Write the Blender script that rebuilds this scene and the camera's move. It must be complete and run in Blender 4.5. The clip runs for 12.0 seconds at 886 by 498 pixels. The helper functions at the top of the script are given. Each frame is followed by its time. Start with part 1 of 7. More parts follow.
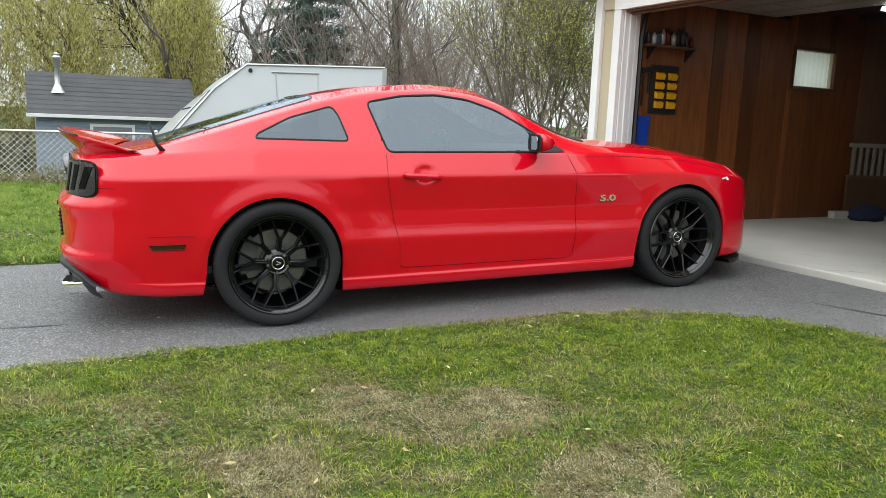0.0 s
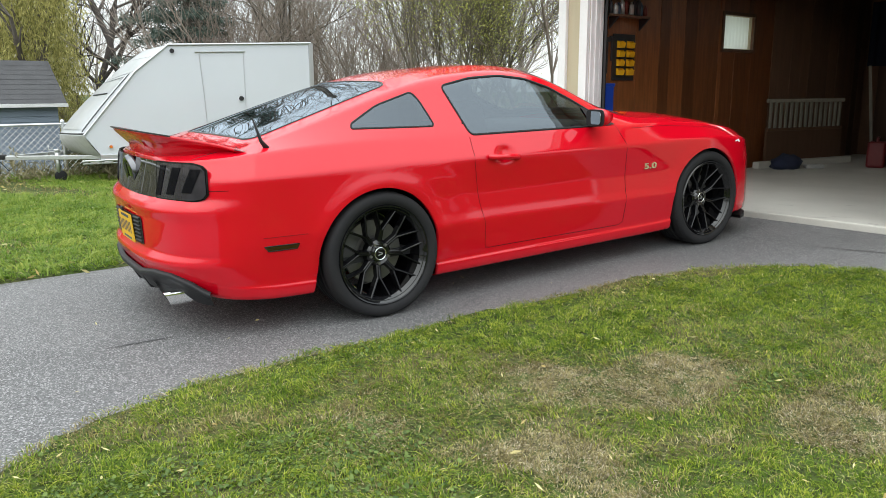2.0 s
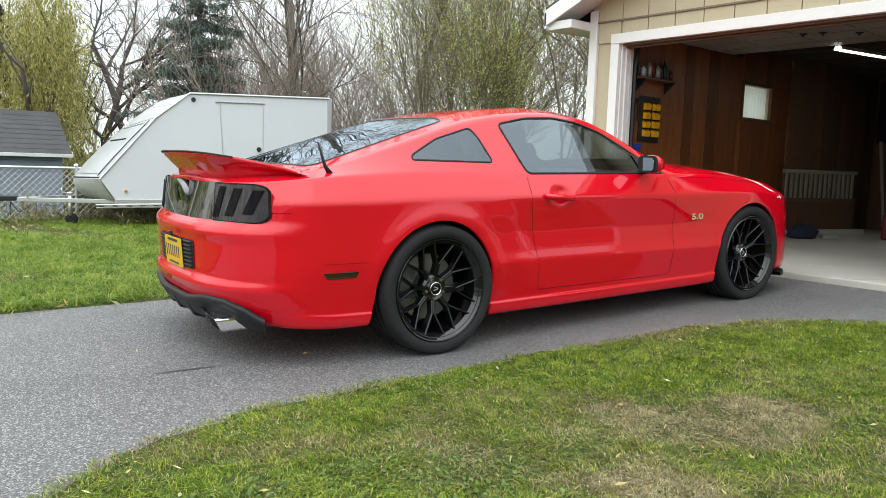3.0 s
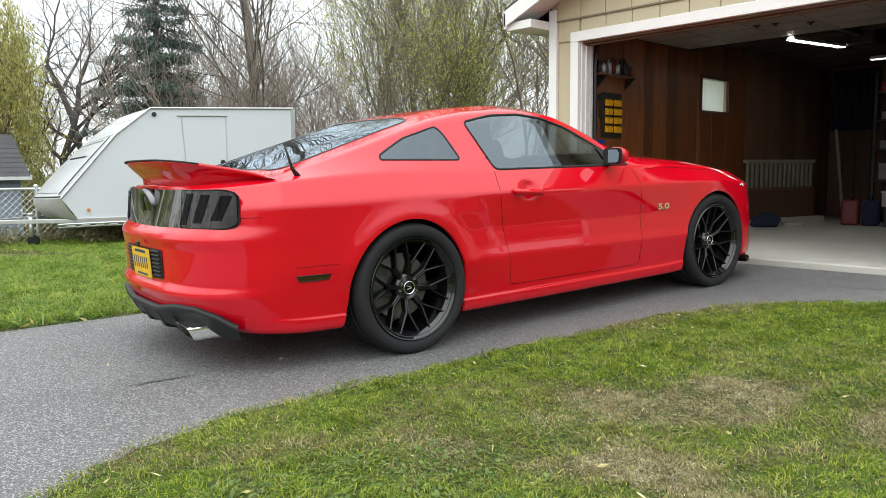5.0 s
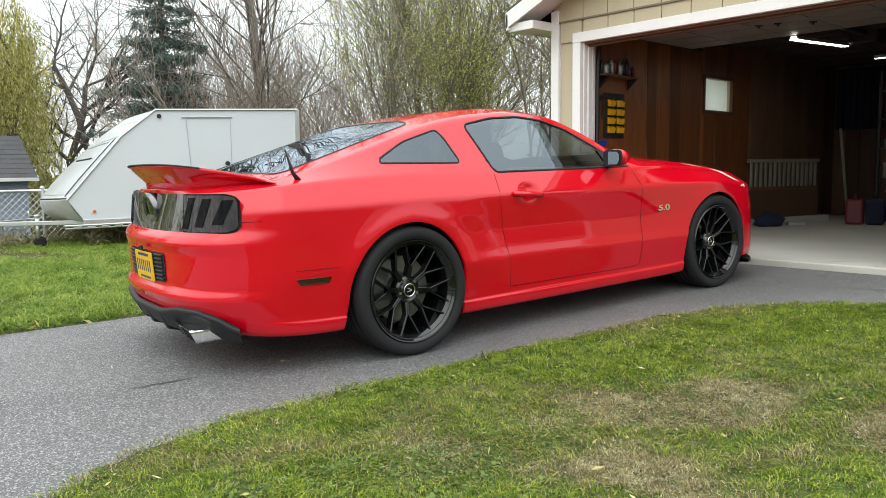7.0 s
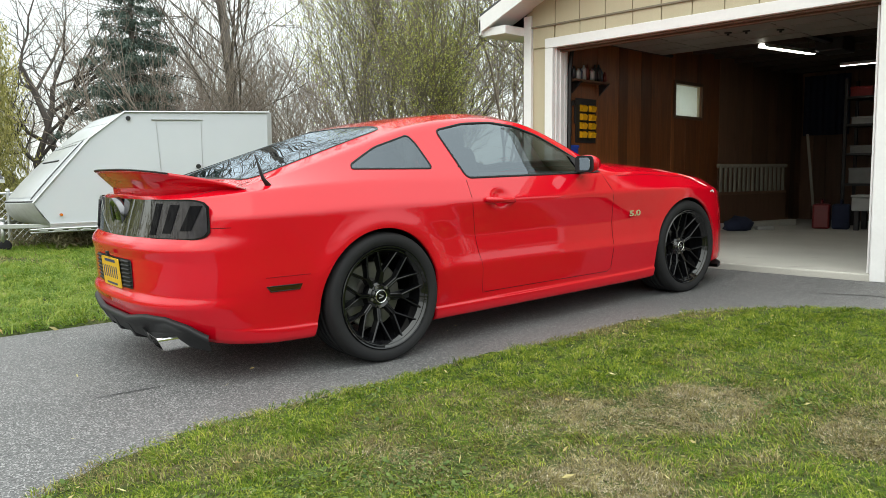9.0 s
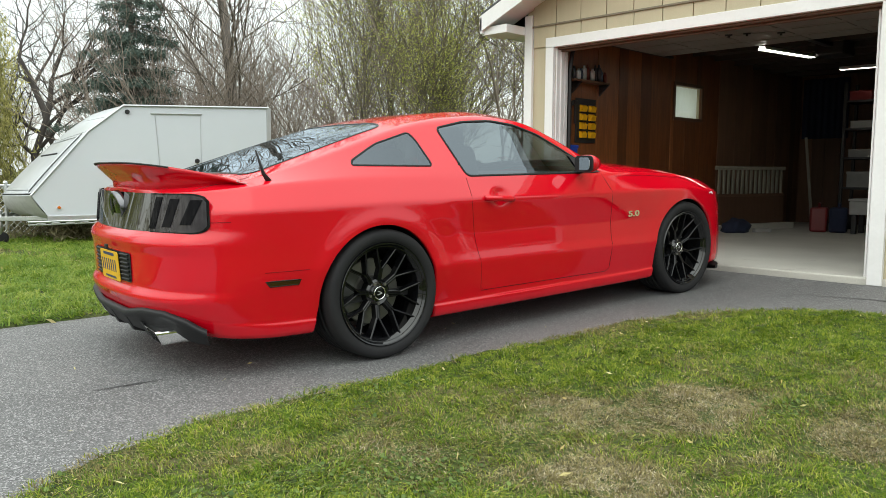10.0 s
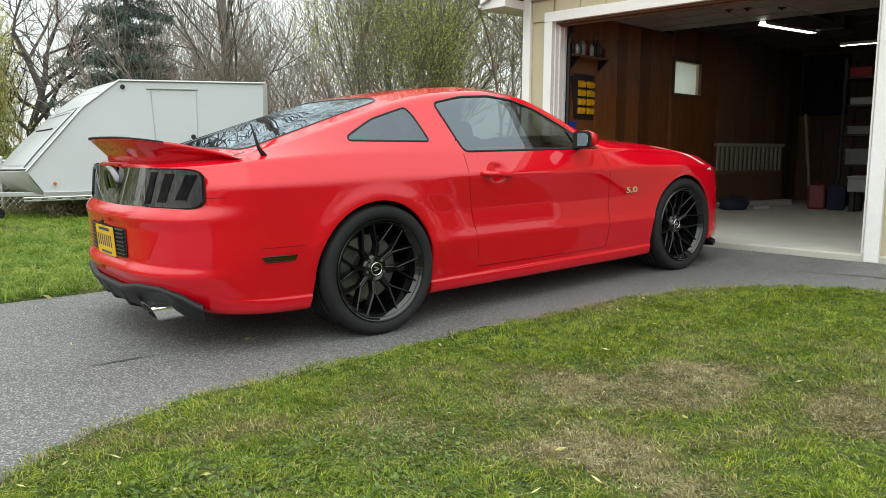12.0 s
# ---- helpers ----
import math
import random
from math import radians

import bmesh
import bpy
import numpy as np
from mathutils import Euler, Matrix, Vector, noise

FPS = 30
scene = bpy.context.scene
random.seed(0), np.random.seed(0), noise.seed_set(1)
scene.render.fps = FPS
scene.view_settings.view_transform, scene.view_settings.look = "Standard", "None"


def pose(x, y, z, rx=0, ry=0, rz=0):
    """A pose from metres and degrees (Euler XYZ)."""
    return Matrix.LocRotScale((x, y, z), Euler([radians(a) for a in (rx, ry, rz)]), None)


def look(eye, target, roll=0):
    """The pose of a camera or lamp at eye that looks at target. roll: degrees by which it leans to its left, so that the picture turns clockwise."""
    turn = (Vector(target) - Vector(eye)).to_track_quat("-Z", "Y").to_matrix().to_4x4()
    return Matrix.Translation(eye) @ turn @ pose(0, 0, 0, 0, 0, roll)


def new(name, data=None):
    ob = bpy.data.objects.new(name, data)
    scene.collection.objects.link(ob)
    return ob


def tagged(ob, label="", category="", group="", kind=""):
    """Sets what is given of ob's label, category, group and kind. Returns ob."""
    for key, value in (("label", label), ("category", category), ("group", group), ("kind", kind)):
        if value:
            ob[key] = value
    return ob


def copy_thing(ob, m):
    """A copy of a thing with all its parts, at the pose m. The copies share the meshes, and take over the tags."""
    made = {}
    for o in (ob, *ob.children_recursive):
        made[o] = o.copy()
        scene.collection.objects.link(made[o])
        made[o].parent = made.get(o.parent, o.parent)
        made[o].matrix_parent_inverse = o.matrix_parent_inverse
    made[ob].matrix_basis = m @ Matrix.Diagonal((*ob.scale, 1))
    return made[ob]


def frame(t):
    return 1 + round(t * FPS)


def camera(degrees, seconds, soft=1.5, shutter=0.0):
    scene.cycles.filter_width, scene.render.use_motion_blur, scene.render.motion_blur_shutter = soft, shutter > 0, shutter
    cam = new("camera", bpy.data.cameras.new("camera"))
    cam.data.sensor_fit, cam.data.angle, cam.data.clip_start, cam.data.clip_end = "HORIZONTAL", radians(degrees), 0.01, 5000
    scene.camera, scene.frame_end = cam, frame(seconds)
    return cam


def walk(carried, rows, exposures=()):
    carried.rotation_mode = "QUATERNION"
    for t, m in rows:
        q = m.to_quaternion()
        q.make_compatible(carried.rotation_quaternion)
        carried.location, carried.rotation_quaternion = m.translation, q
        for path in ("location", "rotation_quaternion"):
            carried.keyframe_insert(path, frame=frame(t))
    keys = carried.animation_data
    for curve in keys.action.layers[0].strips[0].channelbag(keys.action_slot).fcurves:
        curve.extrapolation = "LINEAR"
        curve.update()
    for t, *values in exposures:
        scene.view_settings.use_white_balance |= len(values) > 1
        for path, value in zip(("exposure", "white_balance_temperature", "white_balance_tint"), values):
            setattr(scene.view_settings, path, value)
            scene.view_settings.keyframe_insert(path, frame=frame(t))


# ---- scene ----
cam = camera(60.0, 12.0, soft=0.8)
PATH = [
    (0, (4.053, -1.187, 1.147), (2.318, -0.247, 0.819), 2.3),
    (0.2, (3.968, -1.287, 1.176), (2.293, -0.284, 0.741), 2.7),
    (0.3, (3.935, -1.346, 1.174), (2.268, -0.336, 0.727), 2.7),
    (0.4, (3.928, -1.416, 1.177), (2.263, -0.402, 0.728), 2.8),
    (0.5, (3.91, -1.475, 1.168), (2.242, -0.465, 0.722), 2.6),
    (0.8, (3.805, -1.742, 1.175), (2.143, -0.723, 0.73), 2.5),
    (1, (3.755, -1.922, 1.191), (2.097, -0.897, 0.742), 1.2),
    (1.3, (3.67, -2.057, 1.199), (2.031, -1.003, 0.746), 0.9),
    (1.5, (3.596, -2.163, 1.195), (1.98, -1.068, 0.76), 1.4),
    (1.8, (3.428, -2.282, 1.208), (1.887, -1.073, 0.802), -0.1),
    (2, (3.364, -2.35, 1.212), (1.853, -1.103, 0.808), -0.3),
    (2.2, (3.292, -2.449, 1.212), (1.814, -1.16, 0.821), -1.0),
    (2.3, (3.24, -2.484, 1.194), (1.788, -1.153, 0.844), -1.0),
    (2.4, (3.179, -2.549, 1.166), (1.749, -1.182, 0.869), 1.2),
    (2.5, (3.095, -2.585, 1.086), (1.677, -1.192, 0.867), 4.8),
    (2.7, (3.108, -2.592, 1.072), (1.663, -1.226, 0.858), 3.6),
    (3, (3.059, -2.585, 1.0), (1.547, -1.295, 0.78), 1.9),
    (3.2, (3.063, -2.62, 0.993), (1.55, -1.334, 0.753), 1.7),
    (4.8, (3.052, -2.61, 0.945), (1.597, -1.252, 0.747), -0.2),
    (5, (3.059, -2.6, 0.949), (1.598, -1.249, 0.75), -0.5),
    (5.5, (3.06, -2.603, 0.949), (1.603, -1.247, 0.754), -0.4),
    (6, (3.063, -2.599, 0.95), (1.594, -1.257, 0.755), -0.4),
    (6.5, (3.072, -2.594, 0.955), (1.595, -1.261, 0.757), -0.5),
    (7, (3.101, -2.593, 0.972), (1.629, -1.254, 0.77), -0.7),
    (9, (3.1, -2.577, 0.989), (1.674, -1.188, 0.793), -0.5),
    (9.5, (3.099, -2.582, 0.982), (1.674, -1.192, 0.788), -0.1),
    (10, (3.095, -2.588, 0.985), (1.675, -1.194, 0.785), 0.3),
    (10.5, (3.102, -2.593, 0.984), (1.684, -1.199, 0.767), 0.3),
    (11, (3.102, -2.592, 0.974), (1.687, -1.199, 0.741), 0.4),
    (11.5, (3.1, -2.582, 0.978), (1.687, -1.19, 0.72), 0.3),
    (12, (3.091, -2.576, 0.977), (1.68, -1.183, 0.718), 0.4),
]
walk(cam, [(t, look(eye, target, roll)) for t, eye, target, roll in PATH],
     exposures=((0, 0.98, 6550, 5), (3, 1.0, 6600, 5), (7, 1.0, 6700, 4), (9, 0.91, 6800, 2), (12, 0.82, 6850, 1)))


# ---- sky and daylight: a bright overcast afternoon ----
world = bpy.data.worlds.new("overcast_sky")
scene.world = world
world.use_nodes = True
wn = world.node_tree
sky = wn.nodes.new("ShaderNodeTexSky")
sky.sky_type = "NISHITA"
sky.sun_disc = False
sky.sun_elevation = radians(38)
sky.sun_rotation = radians(200)
sky.air_density, sky.dust_density, sky.ozone_density = 1.0, 1.5, 1.0
thin = wn.nodes.new("ShaderNodeMix")      # the cloud deck greys the clear sky behind it
thin.data_type, thin.blend_type = "RGBA", "MULTIPLY"
thin.inputs["Factor"].default_value = 1.0
thin.inputs["B"].default_value = (0.10, 0.10, 0.10, 1)
wn.links.new(sky.outputs[0], thin.inputs["A"])
deck = wn.nodes.new("ShaderNodeMix")
deck.data_type = "RGBA"
deck.inputs["Factor"].default_value = 0.80
up_way = wn.nodes.new("ShaderNodeTexCoord")      # an overcast deck is brightest overhead
split_way = wn.nodes.new("ShaderNodeSeparateXYZ")
wn.links.new(up_way.outputs["Generated"], split_way.inputs[0])
lift_deck = wn.nodes.new("ShaderNodeMapRange")
lift_deck.inputs["To Min"].default_value, lift_deck.inputs["To Max"].default_value = 0.60, 2.08
wn.links.new(split_way.outputs["Z"], lift_deck.inputs[0])
cloud = wn.nodes.new("ShaderNodeMix")
cloud.data_type, cloud.blend_type = "RGBA", "MULTIPLY"
cloud.inputs["Factor"].default_value = 1.0
cloud.inputs["A"].default_value = (0.915, 0.955, 1.0, 1)
wn.links.new(lift_deck.outputs[0], cloud.inputs["B"])
wn.links.new(cloud.outputs["Result"], deck.inputs["B"])
wn.links.new(thin.outputs["Result"], deck.inputs["A"])
wn.links.new(deck.outputs["Result"], wn.nodes["Background"].inputs[0])
wn.nodes["Background"].inputs[1].default_value = 1.0
sun = new("sun", bpy.data.lights.new("sun", "SUN"))
sun.data.energy, sun.data.angle, sun.data.color = 0.5, radians(80), (1.0, 0.96, 0.9)
sun.matrix_world = look((0, 0, 0), (-0.35, 0.75, -0.95))


# ---- helpers for meshes ----
def thing(name, label, category, m=None, group="", kind=""):
    ob = new(name)
    ob.empty_display_size = 0.1
    if m is not None:
        ob.matrix_world = m
    return tagged(ob, label, category, group, kind)


def mesh_of(name, bm, material, smooth=False):
    me = bpy.data.meshes.new(name)
    bm.to_mesh(me)
    bm.free()
    for m in material if isinstance(material, (list, tuple)) else [material]:
        me.materials.append(m)
    if smooth:
        me.polygons.foreach_set("use_smooth", [True] * len(me.polygons))
    return me


def part(name, bm, material, parent=None, label="", smooth=False, m=None):
    me = bm if isinstance(bm, bpy.types.Mesh) else mesh_of(name, bm, material, smooth)
    ob = new(name, me)
    if parent is not None:
        ob.parent = parent
    if m is not None:
        ob.matrix_basis = m
    if label:
        ob["label"] = label
    return ob


def solid(name, bm, material, label, category, group="", kind="", smooth=False, m=None):
    return tagged(part(name, bm, material, None, label, smooth, m), label, category, group, kind)


def box(bm, x0, x1, y0, y1, z0, z1, bevel=0.0, m=None):
    made = bmesh.ops.create_cube(bm, size=1)["verts"]
    for v in made:
        v.co = Vector(((x0 + x1) / 2 + v.co.x * (x1 - x0), (y0 + y1) / 2 + v.co.y * (y1 - y0), (z0 + z1) / 2 + v.co.z * (z1 - z0)))
    if bevel:
        edges = list({e for v in made for e in v.link_edges})
        made = list({v for f in bmesh.ops.bevel(bm, geom=edges, offset=bevel, segments=2, affect="EDGES", profile=0.5)["faces"] for v in f.verts} | {v for v in made if v.is_valid})
    if m is not None:
        bmesh.ops.transform(bm, matrix=m, verts=made)
    return bm


def rod(bm, a, b, r0, r1=None, seg=10, cap=True):
    a, b = Vector(a), Vector(b)
    d = b - a
    bmesh.ops.create_cone(bm, segments=seg, radius1=r0, radius2=r0 if r1 is None else r1, depth=d.length, cap_ends=cap,
                          matrix=Matrix.Translation((a + b) / 2) @ d.to_track_quat("Z", "Y").to_matrix().to_4x4())
    return bm


def prism(bm, outline, depth, m=None, bevel=0.0):
    """A flat outline in x, z pushed back along y."""
    front = [bm.verts.new((x, 0, z)) for x, z in outline]
    f = bm.faces.new(front)
    out = bmesh.ops.extrude_face_region(bm, geom=[f])["geom"]
    moved = [v for v in out if isinstance(v, bmesh.types.BMVert)]
    for v in moved:
        v.co.y += depth
    if bevel:
        bmesh.ops.bevel(bm, geom=list(f.edges), offset=bevel, segments=2, affect="EDGES", profile=0.5)
    if m is not None:
        bmesh.ops.transform(bm, matrix=m, verts=bm.verts[:])
    bmesh.ops.recalc_face_normals(bm, faces=bm.faces[:])
    return bm


def lathe(bm, profile, seg=48, closed=False):
    """Turns a profile of (radius, height) round the y axis."""
    rings = []
    for r, h in profile:
        rings.append([bm.verts.new((r * math.cos(2 * math.pi * k / seg), h, r * math.sin(2 * math.pi * k / seg))) for k in range(seg)])
    pairs = list(zip(rings, rings[1:]))
    if closed:
        pairs.append((rings[-1], rings[0]))
    for p, q in pairs:
        for k in range(seg):
            bm.faces.new((p[k], p[(k + 1) % seg], q[(k + 1) % seg], q[k]))
    return bm


def tube(bm, pts, r, seg=6, r_end=None):
    pts = [Vector(p) for p in pts]
    rings = []
    n = len(pts)
    for i, p in enumerate(pts):
        d = (pts[min(i + 1, n - 1)] - pts[max(i - 1, 0)]).normalized()
        side = d.orthogonal().normalized() if i == 0 else (side - d * side.dot(d)).normalized()
        up = d.cross(side)
        rr = r if r_end is None else r + (r_end - r) * i / (n - 1)
        rings.append([bm.verts.new(p + (side * math.cos(2 * math.pi * k / seg) + up * math.sin(2 * math.pi * k / seg)) * rr) for k in range(seg)])
    for p, q in zip(rings, rings[1:]):
        for k in range(seg):
            bm.faces.new((p[k], p[(k + 1) % seg], q[(k + 1) % seg], q[k]))
    bm.faces.new(rings[0][::-1])
    bm.faces.new(rings[-1])
    return bm


def soup(name, verts, faces_per, material):
    """A mesh from arrays: verts (n, 3), each run of faces_per vertices a face."""
    me = bpy.data.meshes.new(name)
    v = np.asarray(verts, dtype=np.float32).reshape(-1, 3)
    n = len(v)
    k = n // faces_per
    me.vertices.add(n)
    me.vertices.foreach_set("co", v.ravel())
    me.loops.add(n)
    me.loops.foreach_set("vertex_index", np.arange(n, dtype=np.int32))
    me.polygons.add(k)
    me.polygons.foreach_set("loop_start", np.arange(0, n, faces_per, dtype=np.int32))
    me.polygons.foreach_set("loop_total", np.full(k, faces_per, dtype=np.int32))
    for m in material if isinstance(material, (list, tuple)) else [material]:
        me.materials.append(m)
    me.update(calc_edges=True)
    return me


# ---- materials ----
def mat(name, color, rough=0.6, metal=0.0, vary=0.0, scale=3.0, fine=0.0, fine_scale=60.0, bump=0.0, bump_scale=80.0, coat=0.0,
        other=None, per_object=0.0, stretch=(1, 1, 1), spec=0.5, glow=0.0):
    """A procedural surface: colour varied at two scales, relief, roughness that follows the grain."""
    m = bpy.data.materials.new(name)
    m.use_nodes = True
    t = m.node_tree
    b = t.nodes["Principled BSDF"]
    b.inputs["Roughness"].default_value, b.inputs["Metallic"].default_value = rough, metal
    b.inputs["Coat Weight"].default_value, b.inputs["Coat Roughness"].default_value = coat, 0.03
    b.inputs["Specular IOR Level"].default_value = spec
    if glow:
        b.inputs["Emission Color"].default_value, b.inputs["Emission Strength"].default_value = (*color, 1), glow
    co = t.nodes.new("ShaderNodeTexCoord")
    mp = t.nodes.new("ShaderNodeMapping")
    mp.inputs["Scale"].default_value = stretch
    t.links.new(co.outputs["Object"], mp.inputs[0])

    def grain(sc, detail=4.0):
        n = t.nodes.new("ShaderNodeTexNoise")
        n.inputs["Scale"].default_value, n.inputs["Detail"].default_value = sc, detail
        t.links.new(mp.outputs[0], n.inputs["Vector"])
        return n.outputs["Fac"]

    def blend(fac, a, c, amount):
        mr = t.nodes.new("ShaderNodeMapRange")
        mr.inputs["From Min"].default_value, mr.inputs["From Max"].default_value = 0.32, 0.68
        mr.inputs["To Max"].default_value = amount
        t.links.new(fac, mr.inputs[0])
        mx = t.nodes.new("ShaderNodeMix")
        mx.data_type = "RGBA"
        t.links.new(mr.outputs[0], mx.inputs["Factor"])
        for sock, val in ((mx.inputs["A"], a), (mx.inputs["B"], c)):
            if isinstance(val, tuple):
                sock.default_value = (*val, 1)
            else:
                t.links.new(val, sock)
        return mx.outputs["Result"]

    out = tuple(color)
    second = other or tuple(c * 0.6 for c in color)
    if vary:
        out = blend(grain(scale), out, second, vary)
    if fine:
        out = blend(grain(fine_scale, 2.0), out, tuple(c * 0.45 for c in color), fine)
    if per_object:
        info = t.nodes.new("ShaderNodeObjectInfo")
        mr = t.nodes.new("ShaderNodeMapRange")
        mr.inputs["To Min"].default_value, mr.inputs["To Max"].default_value = 1 - per_object, 1 + per_object
        t.links.new(info.outputs["Random"], mr.inputs[0])
        hs = t.nodes.new("ShaderNodeHueSaturation")
        t.links.new(mr.outputs[0], hs.inputs["Value"])
        if isinstance(out, tuple):
            hs.inputs["Color"].default_value = (*out, 1)
        else:
            t.links.new(out, hs.inputs["Color"])
        out = hs.outputs[0]
    if isinstance(out, tuple):
        b.inputs["Base Color"].default_value = (*out, 1)
    else:
        t.links.new(out, b.inputs["Base Color"])
    if bump:
        bp = t.nodes.new("ShaderNodeBump")
        bp.inputs["Strength"].default_value, bp.inputs["Distance"].default_value = bump, 0.01
        t.links.new(grain(bump_scale), bp.inputs["Height"])
        t.links.new(bp.outputs[0], b.inputs["Normal"])
    return m


def glass(name, tint, ior=1.5, rough=0.0):
    m = bpy.data.materials.new(name)
    m.use_nodes = True
    t = m.node_tree
    t.nodes.remove(t.nodes["Principled BSDF"])
    facing = t.nodes.new("ShaderNodeLayerWeight")      # a thin pane mirrors alike from both sides
    facing.inputs[0].default_value = 0.5
    bend = t.nodes.new("ShaderNodeMath")
    bend.operation = "POWER"
    bend.inputs[1].default_value = 5.0
    t.links.new(facing.outputs["Facing"], bend.inputs[0])
    fr = t.nodes.new("ShaderNodeMapRange")
    fr.inputs["To Min"].default_value = ((ior - 1) / (ior + 1)) ** 2
    t.links.new(bend.outputs[0], fr.inputs[0])
    tr = t.nodes.new("ShaderNodeBsdfTransparent")
    tr.inputs[0].default_value = (*tint, 1)
    gl = t.nodes.new("ShaderNodeBsdfGlossy")
    gl.inputs["Roughness"].default_value = rough
    gl.inputs["Color"].default_value = (0.76, 0.86, 0.96, 1)
    mx = t.nodes.new("ShaderNodeMixShader")
    t.links.new(fr.outputs[0], mx.inputs[0])
    t.links.new(tr.outputs[0], mx.inputs[1])
    t.links.new(gl.outputs[0], mx.inputs[2])
    t.links.new(mx.outputs[0], t.nodes["Material Output"].inputs[0])
    return m


def island_mat(name, dark, light, rough=0.6, trans=0.0, mid=None, patch=0.0, patch_scale=7.0):
    """For leaves and blades joined in one mesh: every piece its own shade."""
    m = bpy.data.materials.new(name)
    m.use_nodes = True
    t = m.node_tree
    b = t.nodes["Principled BSDF"]
    b.inputs["Roughness"].default_value = rough
    b.inputs["Specular IOR Level"].default_value = 0.25
    g = t.nodes.new("ShaderNodeNewGeometry")
    r = t.nodes.new("ShaderNodeValToRGB")
    r.color_ramp.elements[0].color, r.color_ramp.elements[1].color = (*dark, 1), (*light, 1)
    if mid:
        r.color_ramp.elements.new(0.55).color = (*mid, 1)
    if patch:
        co = t.nodes.new("ShaderNodeTexCoord")
        n = t.nodes.new("ShaderNodeTexNoise")
        n.inputs["Scale"].default_value, n.inputs["Detail"].default_value, n.inputs["Roughness"].default_value = patch_scale, 4.0, 0.7
        t.links.new(co.outputs["Object"], n.inputs["Vector"])
        mr = t.nodes.new("ShaderNodeMapRange")
        mr.inputs["From Min"].default_value, mr.inputs["From Max"].default_value = 0.33, 0.67
        t.links.new(n.outputs["Fac"], mr.inputs[0])
        mx = t.nodes.new("ShaderNodeMix")
        mx.inputs["Factor"].default_value = patch
        t.links.new(g.outputs["Random Per Island"], mx.inputs["A"])
        t.links.new(mr.outputs[0], mx.inputs["B"])
        t.links.new(mx.outputs["Result"], r.inputs[0])
    else:
        t.links.new(g.outputs["Random Per Island"], r.inputs[0])
    t.links.new(r.outputs[0], b.inputs["Base Color"])
    if trans:
        tl = t.nodes.new("ShaderNodeBsdfTranslucent")
        t.links.new(r.outputs[0], tl.inputs[0])
        mx = t.nodes.new("ShaderNodeMixShader")
        mx.inputs[0].default_value = trans
        t.links.new(b.outputs[0], mx.inputs[1])
        t.links.new(tl.outputs[0], mx.inputs[2])
        t.links.new(mx.outputs[0], t.nodes["Material Output"].inputs[0])
    return m


red_paint = mat("red_paint", (0.54, 0.002, 0.013), 0.35, 0.0, 0.12, 2.0, coat=1.0, other=(0.50, 0.002, 0.011), spec=0.0)
red_paint.node_tree.nodes["Principled BSDF"].inputs["Coat IOR"].default_value = 1.53
gloss_black = mat("gloss_black", (0.005, 0.005, 0.006), 0.2, coat=0.7, vary=0.3, scale=8, spec=0.0)
piano_black = mat("piano_black", (0.004, 0.004, 0.005), 0.15, coat=1.0, vary=0.3, scale=8, spec=0.0)
piano_black.node_tree.nodes["Principled BSDF"].inputs["Coat IOR"].default_value = 2.2
rim_black = mat("rim_black", (0.005, 0.005, 0.006), 0.2, coat=1.0, vary=0.3, scale=8, spec=0.0)
rim_black.node_tree.nodes["Principled BSDF"].inputs["Coat IOR"].default_value = 1.55
panel_gap = mat("panel_gap", (0.075, 0.004, 0.006), 0.7, vary=0.3, scale=9, spec=0.1)
smoked_chrome = mat("smoked_chrome", (0.16, 0.16, 0.17), 0.12, 1.0, vary=0.3, scale=20)
seam_red = mat("seam_red", (0.20, 0.003, 0.008), 0.6, vary=0.3, scale=9, spec=0.1)
crest_white = mat("crest_white", (0.30, 0.30, 0.29), 0.4, vary=0.2, scale=30)
smoked_amber = mat("smoked_amber", (0.035, 0.018, 0.004), 0.2, coat=0.5, vary=0.3, scale=30, spec=0.1)
mirror_silver = mat("mirror_silver", (0.55, 0.57, 0.60), 0.02, 1.0, vary=0.1, scale=20)
satin_black = mat("satin_black_plastic", (0.018, 0.018, 0.02), 0.5, vary=0.4, scale=12, bump=0.06, bump_scale=300, spec=0.25)
rubber = mat("tyre_rubber", (0.015, 0.015, 0.017), 0.75, vary=0.35, scale=9, other=(0.026, 0.025, 0.024), bump=0.12, bump_scale=220, spec=0.22)
chrome = mat("polished_steel", (0.9, 0.9, 0.9), 0.10, 1.0, vary=0.2, scale=20)
cast_iron = mat("brake_iron", (0.24, 0.23, 0.22), 0.42, 0.9, vary=0.4, scale=30)
caliper_grey = mat("caliper_grey", (0.12, 0.12, 0.12), 0.5, 0.3, vary=0.3, scale=30)
car_glass = glass("tinted_glass", (0.20, 0.225, 0.23), 2.1)
screen_glass = glass("windscreen_glass", (0.80, 0.84, 0.82), 1.5)
rear_glass = glass("dark_tinted_glass", (0.12, 0.13, 0.13), 2.7)
quarter_glass = glass("quarter_glass", (0.15, 0.165, 0.17), 1.95)
seat_cloth = mat("charcoal_seat", (0.03, 0.03, 0.034), 0.85, vary=0.3, scale=20, bump=0.2, bump_scale=200)
cabin_trim = mat("cabin_trim", (0.035, 0.035, 0.038), 0.7, vary=0.3, scale=15, bump=0.1, bump_scale=200)
plate_yellow = mat("plate_yellow", (0.72, 0.42, 0.02), 0.45, vary=0.3, scale=30)
plate_blue = mat("plate_blue", (0.02, 0.035, 0.12), 0.5, vary=0.2, scale=40)
